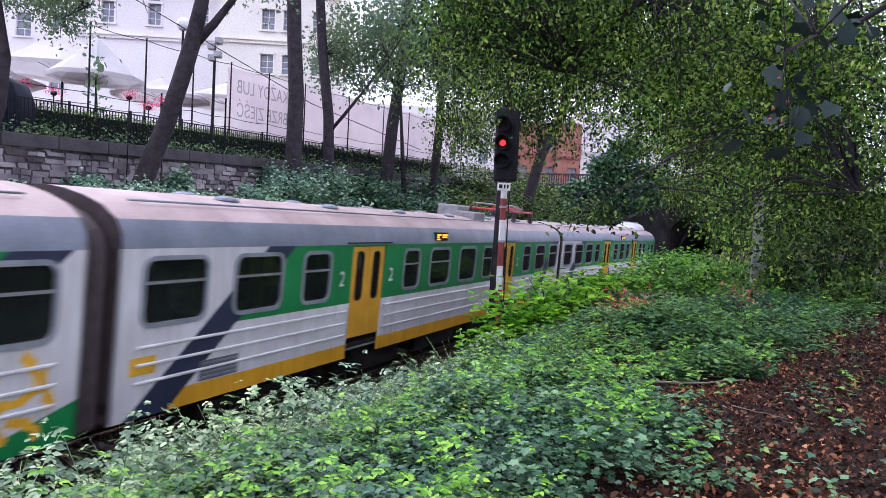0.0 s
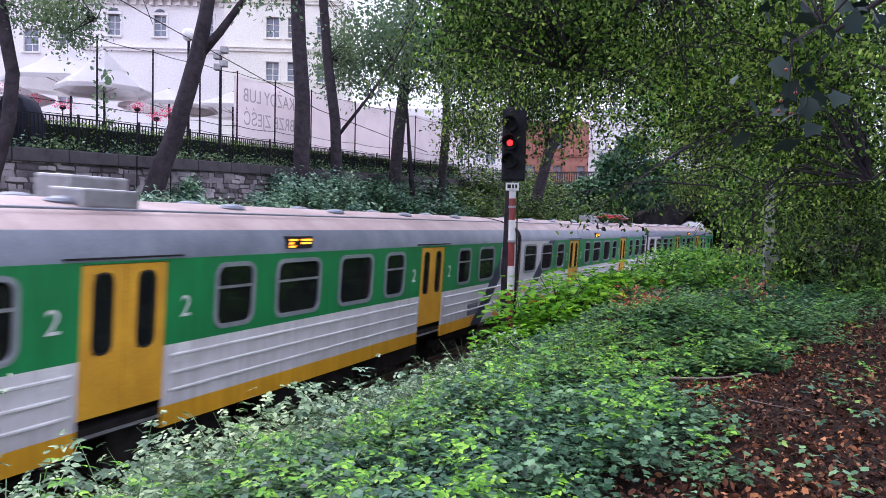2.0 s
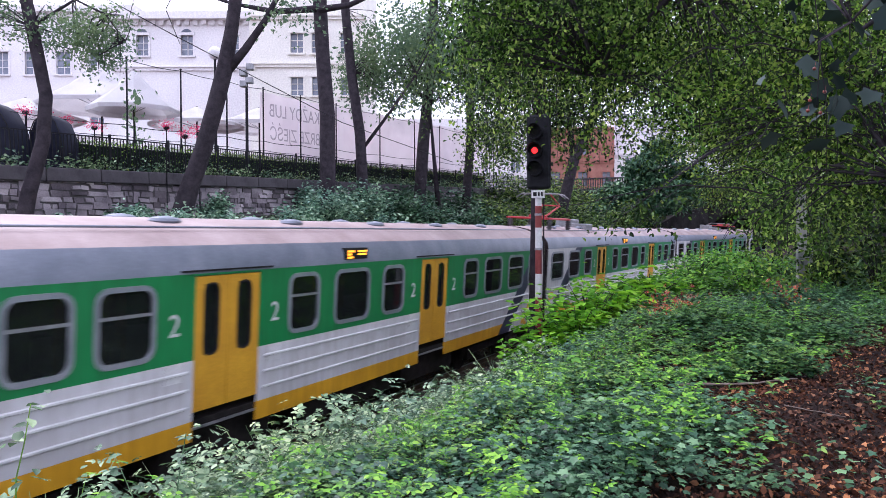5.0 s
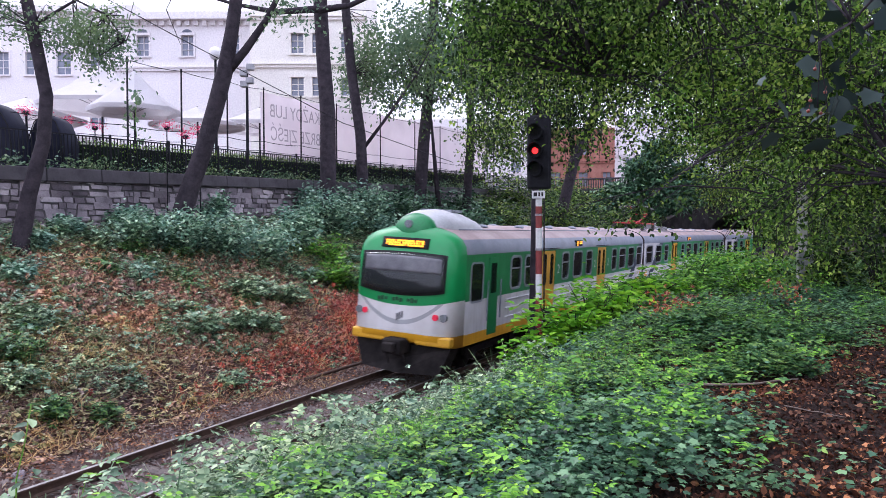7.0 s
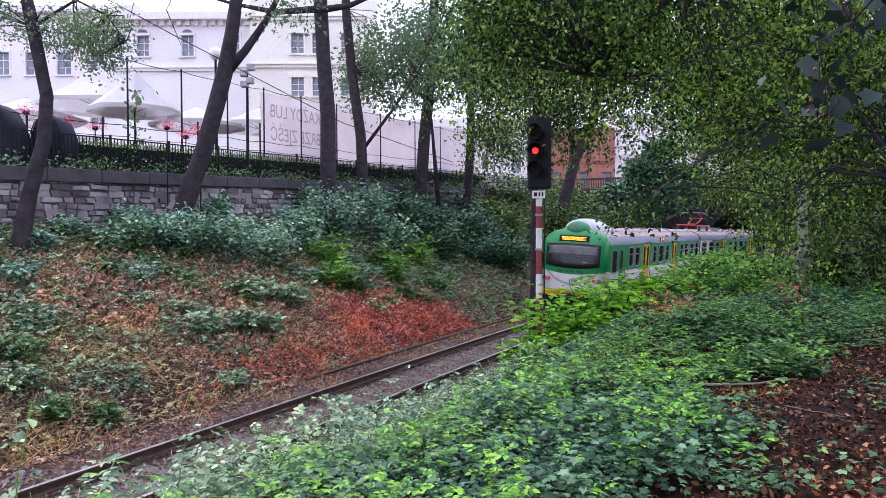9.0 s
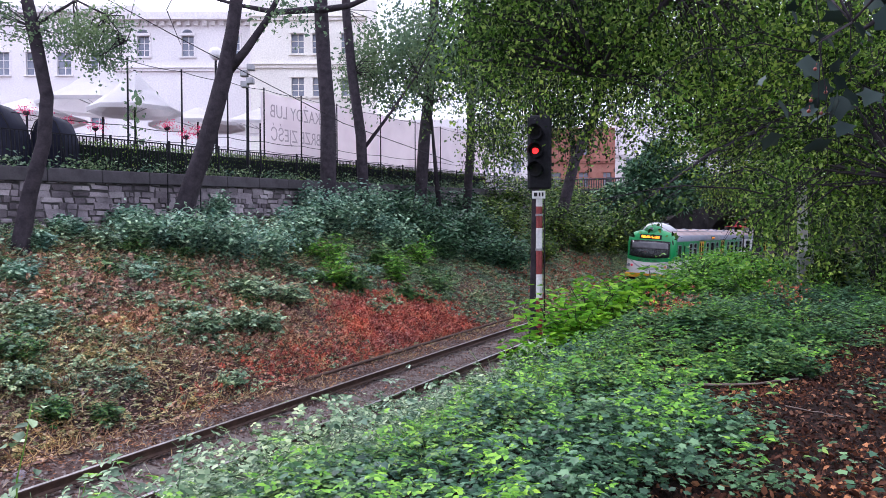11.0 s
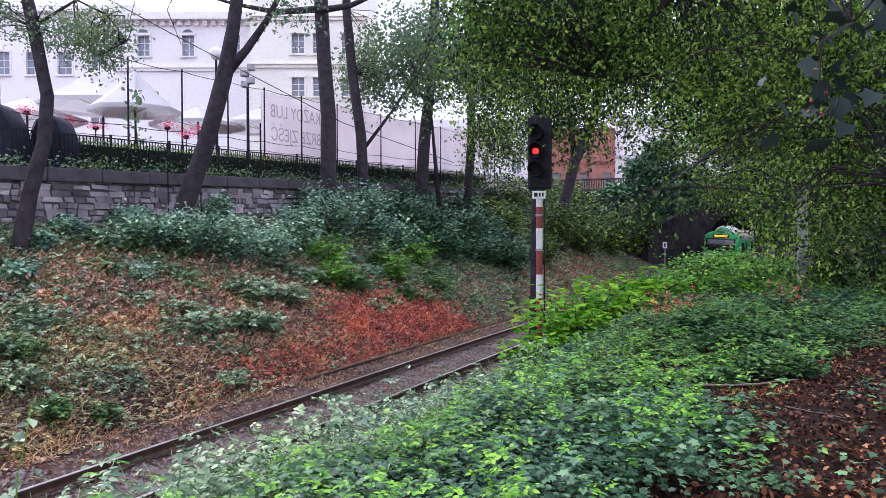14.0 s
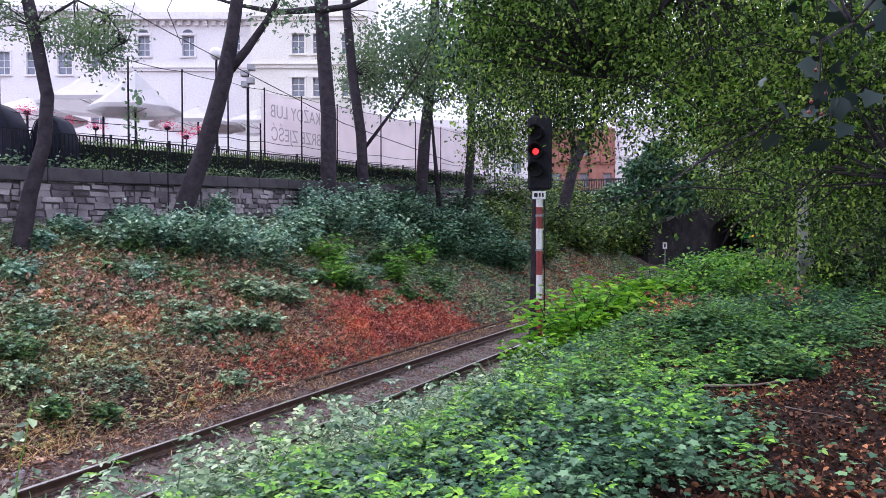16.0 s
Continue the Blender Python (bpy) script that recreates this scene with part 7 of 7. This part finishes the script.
    tagged(leaves("bramble_stems", foot, float(long.mean() * 0.96), "bramble", STEM, up=0.0, rng=rng, heading=tip / long * 4, spread=0.5), "thin brown bramble stems", "bramble stems", kind="stuff")
    # far bank: ivy and herbs, dry stems, red fronds
    n = 34000
    y = rng.uniform(3, 60, n)
    reach = (mids(y) - 2.7) - (WALL_X + 0.4)
    f = rng.uniform(0, 1, n)
    x = mids(y) - 2.7 - f * reach
    blot = np.sin(1.3 * x + 0.9 * y) * np.cos(0.7 * y - 1.1 * x) + 0.6 * np.sin(2.9 * x - 1.7 * y)
    want = np.clip(0.10 + 0.55 * (f - 0.3) + 0.5 * (blot > 0.35) + 0.3 * (y > 27), 0.02, 1) * np.where((y > 17.5) & (y < 26) & (f < 0.35), 0.15, 1)
    keep = rng.uniform(0, 1, n) < want
    x2, y2 = x[keep], y[keep]
    per = 5
    px = np.repeat(x2, per) + rng.normal(size=len(x2) * per) * 0.1
    py = np.repeat(y2, per) + rng.normal(size=len(x2) * per) * 0.1
    at = np.stack([px, py, lie(px, py) + rng.uniform(0.03, 0.3, len(px))], -1)
    tagged(leaves("bank_herbs", at, 0.14, "bramble", FIVE, up=0.65, droop=0.15, rng=rng, spread=0.5), "green herbs and ivy on the far bank", "herbs", kind="stuff")
    n = 95000
    y = 4 + 54 * rng.uniform(0, 1, n) ** 1.3
    reach = (mids(y) - 2.7) - (WALL_X + 0.6)
    f = rng.uniform(0, 1, n) ** 1.2
    x = mids(y) - 2.6 - f * reach
    blot = np.sin(0.9 * x + 0.8 * y + 1) * np.cos(0.9 * y - 0.8 * x)
    keep = rng.uniform(0, 1, n) < np.clip(0.55 + 0.5 * blot - 0.45 * (y > 26), 0.03, 1)
    x2, y2 = x[keep], y[keep]
    at = np.stack([x2, y2, lie(x2, y2) + 0.02], -1)
    hd = rng.normal(size=(len(x2), 3)) * (0.8, 0.8, 0.4) + (0.2, 0, 0.35)
    tagged(leaves("dry_stems", at, 0.3, "straw", STRAW, up=0.0, rng=rng, heading=hd, spread=0.6), "dry straw-coloured stems on the far bank", "dry stems", kind="stuff")
    spots = [(21.2, 0.10, 1.0, 0.11, 9000), (23.4, 0.10, 1.7, 0.10, 11000), (40, 0.3, 4, 0.2, 2600), (48, 0.35, 3, 0.25, 3000), (16.5, 0.05, 2.0, 0.06, 1100)]
    pts = []
    for yc, fc, sy, sf, m in spots:
        y = rng.normal(yc, sy, m)
        f = np.clip(np.abs(rng.normal(fc, sf, m)), 0, 0.9)
        x = mids(y) - 2.75 - f * ((mids(y) - 2.7) - (WALL_X + 0.4))
        pts.append(np.stack([x, y, lie(x, y) + rng.uniform(0.0, 0.38, m) * rng.uniform(0.2, 1, m)], -1))
    tagged(leaves("dead_fronds", np.concatenate(pts), 0.15, "dead", FIVE, up=0.35, droop=0.3, rng=rng, spread=0.5), "dead rust-red fronds and leaves on the far bank", "dead fronds", kind="stuff")
    pts = []
    for yc, fc, sy, sf, m in ((14.0, 0.42, 1.2, 0.14, 2600), (16.0, 0.30, 1.3, 0.1, 2600), (11.8, 0.6, 1.0, 0.12, 2000), (18.5, 0.62, 1.2, 0.1, 1400)):
        y = rng.normal(yc, sy, m)
        f = np.clip(np.abs(rng.normal(fc, sf, m)), 0, 0.9)
        x = mids(y) - 2.75 - f * ((mids(y) - 2.7) - (WALL_X + 0.4))
        pts.append(np.stack([x, y, lie(x, y) + rng.uniform(0.0, 0.4, m) * rng.uniform(0.2, 1, m)], -1))
    tagged(leaves("withered_bracken", np.concatenate(pts), 0.16, "withered", FIVE, up=0.3, droop=0.4, rng=rng, spread=0.5), "withered pinkish-brown bracken on the far bank", "bracken", kind="stuff")
    n = 7000
    y = rng.uniform(5.5, 12.5, n)
    f = np.clip(rng.normal(0.4, 0.2, n), 0.03, 0.95)
    x = mids(y) - 2.75 - f * ((mids(y) - 2.7) - (WALL_X + 0.4))
    at = np.stack([x, y, lie(x, y) + rng.uniform(0.02, 0.18, n)], -1)
    tagged(leaves("yellowing_weeds", at, 0.13, "yellowing", FIVE, up=0.6, droop=0.2, rng=rng, spread=0.5), "yellowing weeds and dry leaves on the far bank", "weeds", kind="stuff")
    n = 70000
    y = 3 + 50 * rng.uniform(0, 1, n) ** 1.4
    f = rng.uniform(0, 1, n) ** 1.1
    x = mids(y) - 2.5 - f * ((mids(y) - 2.7) - (WALL_X + 0.5))
    at = np.stack([x, y, lie(x, y) + rng.uniform(0.0, 0.06, n)], -1)
    tagged(leaves("bank_litter", at, 0.09, "bank_leaf", OVAL, up=0.7, rng=rng, spread=0.6), "brown and pinkish leaf litter on the far bank", "leaf litter", kind="stuff")
    # dead brushwood at the foot of the bank
    n = 2600
    y = rng.uniform(6, 26, n)
    x = mids(y) - 2.2 - np.abs(rng.normal(0, 1.3, n))
    at = np.stack([x, y, lie(x, y) + rng.uniform(0.01, 0.08, n)], -1)
    hd = rng.normal(size=(n, 3)) * (1, 1, 0.15)
    tagged(leaves("brushwood", at, 0.55, "twig_bark", STEM, up=0.3, rng=rng, heading=hd, spread=0.7), "dark dead twigs lying at the foot of the bank", "twigs", kind="stuff")
    # red dry sprigs on the near bank
    pts = []
    for a, b in ((3.9, 12.6), (4.3, 13.0), (6.4, 13.5)):
        q = on_bank(a, b)
        pts.append(np.array(q) + (0, 0, 0.35) + rng.normal(size=(90, 3)) * (0.25, 0.25, 0.14))
    tagged(leaves("dry_sprigs", np.concatenate(pts), 0.09, "dead", FIVE, up=0.4, rng=rng), "dry orange sprigs among the near herbs", "dry sprigs", kind="stuff")
    # brown litter along the track edge
    n = 30000
    y = rng.uniform(2, 40, n)
    lat = np.where(rng.uniform(0, 1, n) < 0.75, rng.uniform(-4.2, -1.2, n), rng.uniform(-0.6, 2.6, n))
    x = mids(y) + lat
    z = np.where(np.abs(lat) < 1.9, -0.2 - 0.0545 * lat + 0.02, lie(x, y) + 0.02)
    tagged(leaves("track_litter", np.stack([x, y, z], -1), 0.06, "litter", OVAL, up=0.85, rng=rng, spread=0.6), "brown leaf litter along the track", "leaf litter", kind="stuff")
    n = 9000
    y = rng.uniform(3, 34, n)
    lat = rng.normal(-1.5, 0.45, n)
    x = mids(y) + lat
    tuft = np.sin(3.1 * y) + np.sin(1.3 * y + 2) > 0.1
    x, y, lat = x[tuft], y[tuft], lat[tuft]
    at = np.stack([x, y, np.full(len(x), -0.2) - 0.0545 * lat], -1)
    hd = rng.normal(size=(len(x), 3)) * 0.5 + (0, 0, 0.9)
    tagged(leaves("track_grass", at, 0.09, "straw", BLADE, up=0.0, rng=rng, heading=hd, spread=0.6), "thin dry grass beside the rail", "grass", kind="stuff")


scatter()


def sprout(x, y, tall, label):
    rng = np.random.default_rng(int(abs(x * 100)))
    z = float(lie(x, y))
    p = empty("sprout", Matrix.Translation((x, y, z)))
    tagged(p, label, "sprout", "sprouts at the track edge")
    bm = bmesh.new()
    line = [(0.04 * math.sin(k * 1.3), 0.03 * math.cos(k), tall * k / 6) for k in range(7)]
    tube(bm, line, [0.008 - 0.0008 * k for k in range(7)], 5)
    part("stem", bm, "grass", p)
    at = np.array([line[2 + k % 5] for k in range(26)]) + rng.normal(size=(26, 3)) * (0.07, 0.07, 0.05)
    leaves("foliage", at, 0.09, "bramble", OVAL, p, 0.7, rng=rng)


sprout(-4.1, 2.75, 1.35, "slender young sprout with pale leaves")
sprout(-4.6, 3.5, 1.0, "slender young sprout with pale leaves")
sprout(-5.3, 5.2, 0.9, "leafy young sprout at the track edge")
sprout(-5.6, 8.2, 0.9, "leafy young sprout at the track edge")
sprout(-5.4, 9.6, 0.8, "leafy young sprout at the track edge")


def sticks():
    rng = np.random.default_rng(9)
    for label, a, b in (("grey fallen branch lying on the leaf litter", plan(2.35, 7.1, 0), plan(3.5, 7.05, 0)), ("thin bare twig on the leaf litter", plan(2.9, 6.1, 0), plan(3.2, 5.7, 0)),
                        ("dead branch lying among the brambles", plan(-1.9, 5.9, 0), plan(-1.2, 5.6, 0))):
        bm = bmesh.new()
        pts = []
        for k in range(7):
            q = a.lerp(b, k / 6)
            pts.append((q.x + rng.normal() * 0.015, q.y + rng.normal() * 0.015, float(lie(q.x, q.y)) + 0.06))
        thick = 0.017 if "branch" in label else 0.006
        tube(bm, pts, [thick * (1 - 0.1 * k) for k in range(7)], 7)
        tagged(solid("fallen_branch", bm, "wood"), label, "branch")
    for a, b, c in ((-6.45, 10.9, 0.14), (-5.6, 10.4, 0.12), (-6.7, 11.3, 0.1)):
        q = plan(a, b, 0)
        bm = bmesh.new()
        bmesh.ops.create_icosphere(bm, subdivisions=2, radius=c)
        for v in bm.verts:
            v.co *= 1 + rng.uniform(-0.2, 0.2)
            v.co.z *= 0.7
        ob = solid("rock", bm, "stone", m=Matrix.Translation((q.x, q.y, float(lie(q.x, q.y)) + 0.03)))
        tagged(ob, "rough grey rock at the foot of the bank", "rock", "rocks")


sticks()


def ride(middle):
    """Pose of a coach whose middle is at that length of track: it hangs between its two bogies."""
    a, b = Vector((mid_x(middle - 7.1), middle - 7.1, 0)), Vector((mid_x(middle + 7.1), middle + 7.1, 0))
    return Matrix.Translation((a + b) / 2) @ Matrix.Rotation(-math.atan2(b.x - a.x, b.y - a.y), 4, "Z") @ Matrix.Rotation(CANT, 4, "Y")


def tail_at(t):
    """Where the rear cab's nose is on the track."""
    return float(np.interp(t, (0, 0.5, 1, 2, 3, 4, 6.3, 7, 9.2, 11.3, 12.5, 14.0, 15.0, 16.0), (-37.36, -33.2, -29.18, -21.43, -13.9, -6.38, 10.42, 15.42, 31.3, 46.0, 54.3, 63.3, 68.9, 74.3)))


def motions():
    beat = [k * 0.5 for k in range(33)]
    first = BODY / 2
    for k, name in enumerate(("tail", "third", "second", "head")):
        off = (first, LONG + MID_BODY / 2, 2 * LONG + 0.7 + MID_BODY / 2, 3 * LONG + 1.4 + first)[k]
        walk(cars[name], [(t, ride(tail_at(t) + off)) for t in beat])


motions()
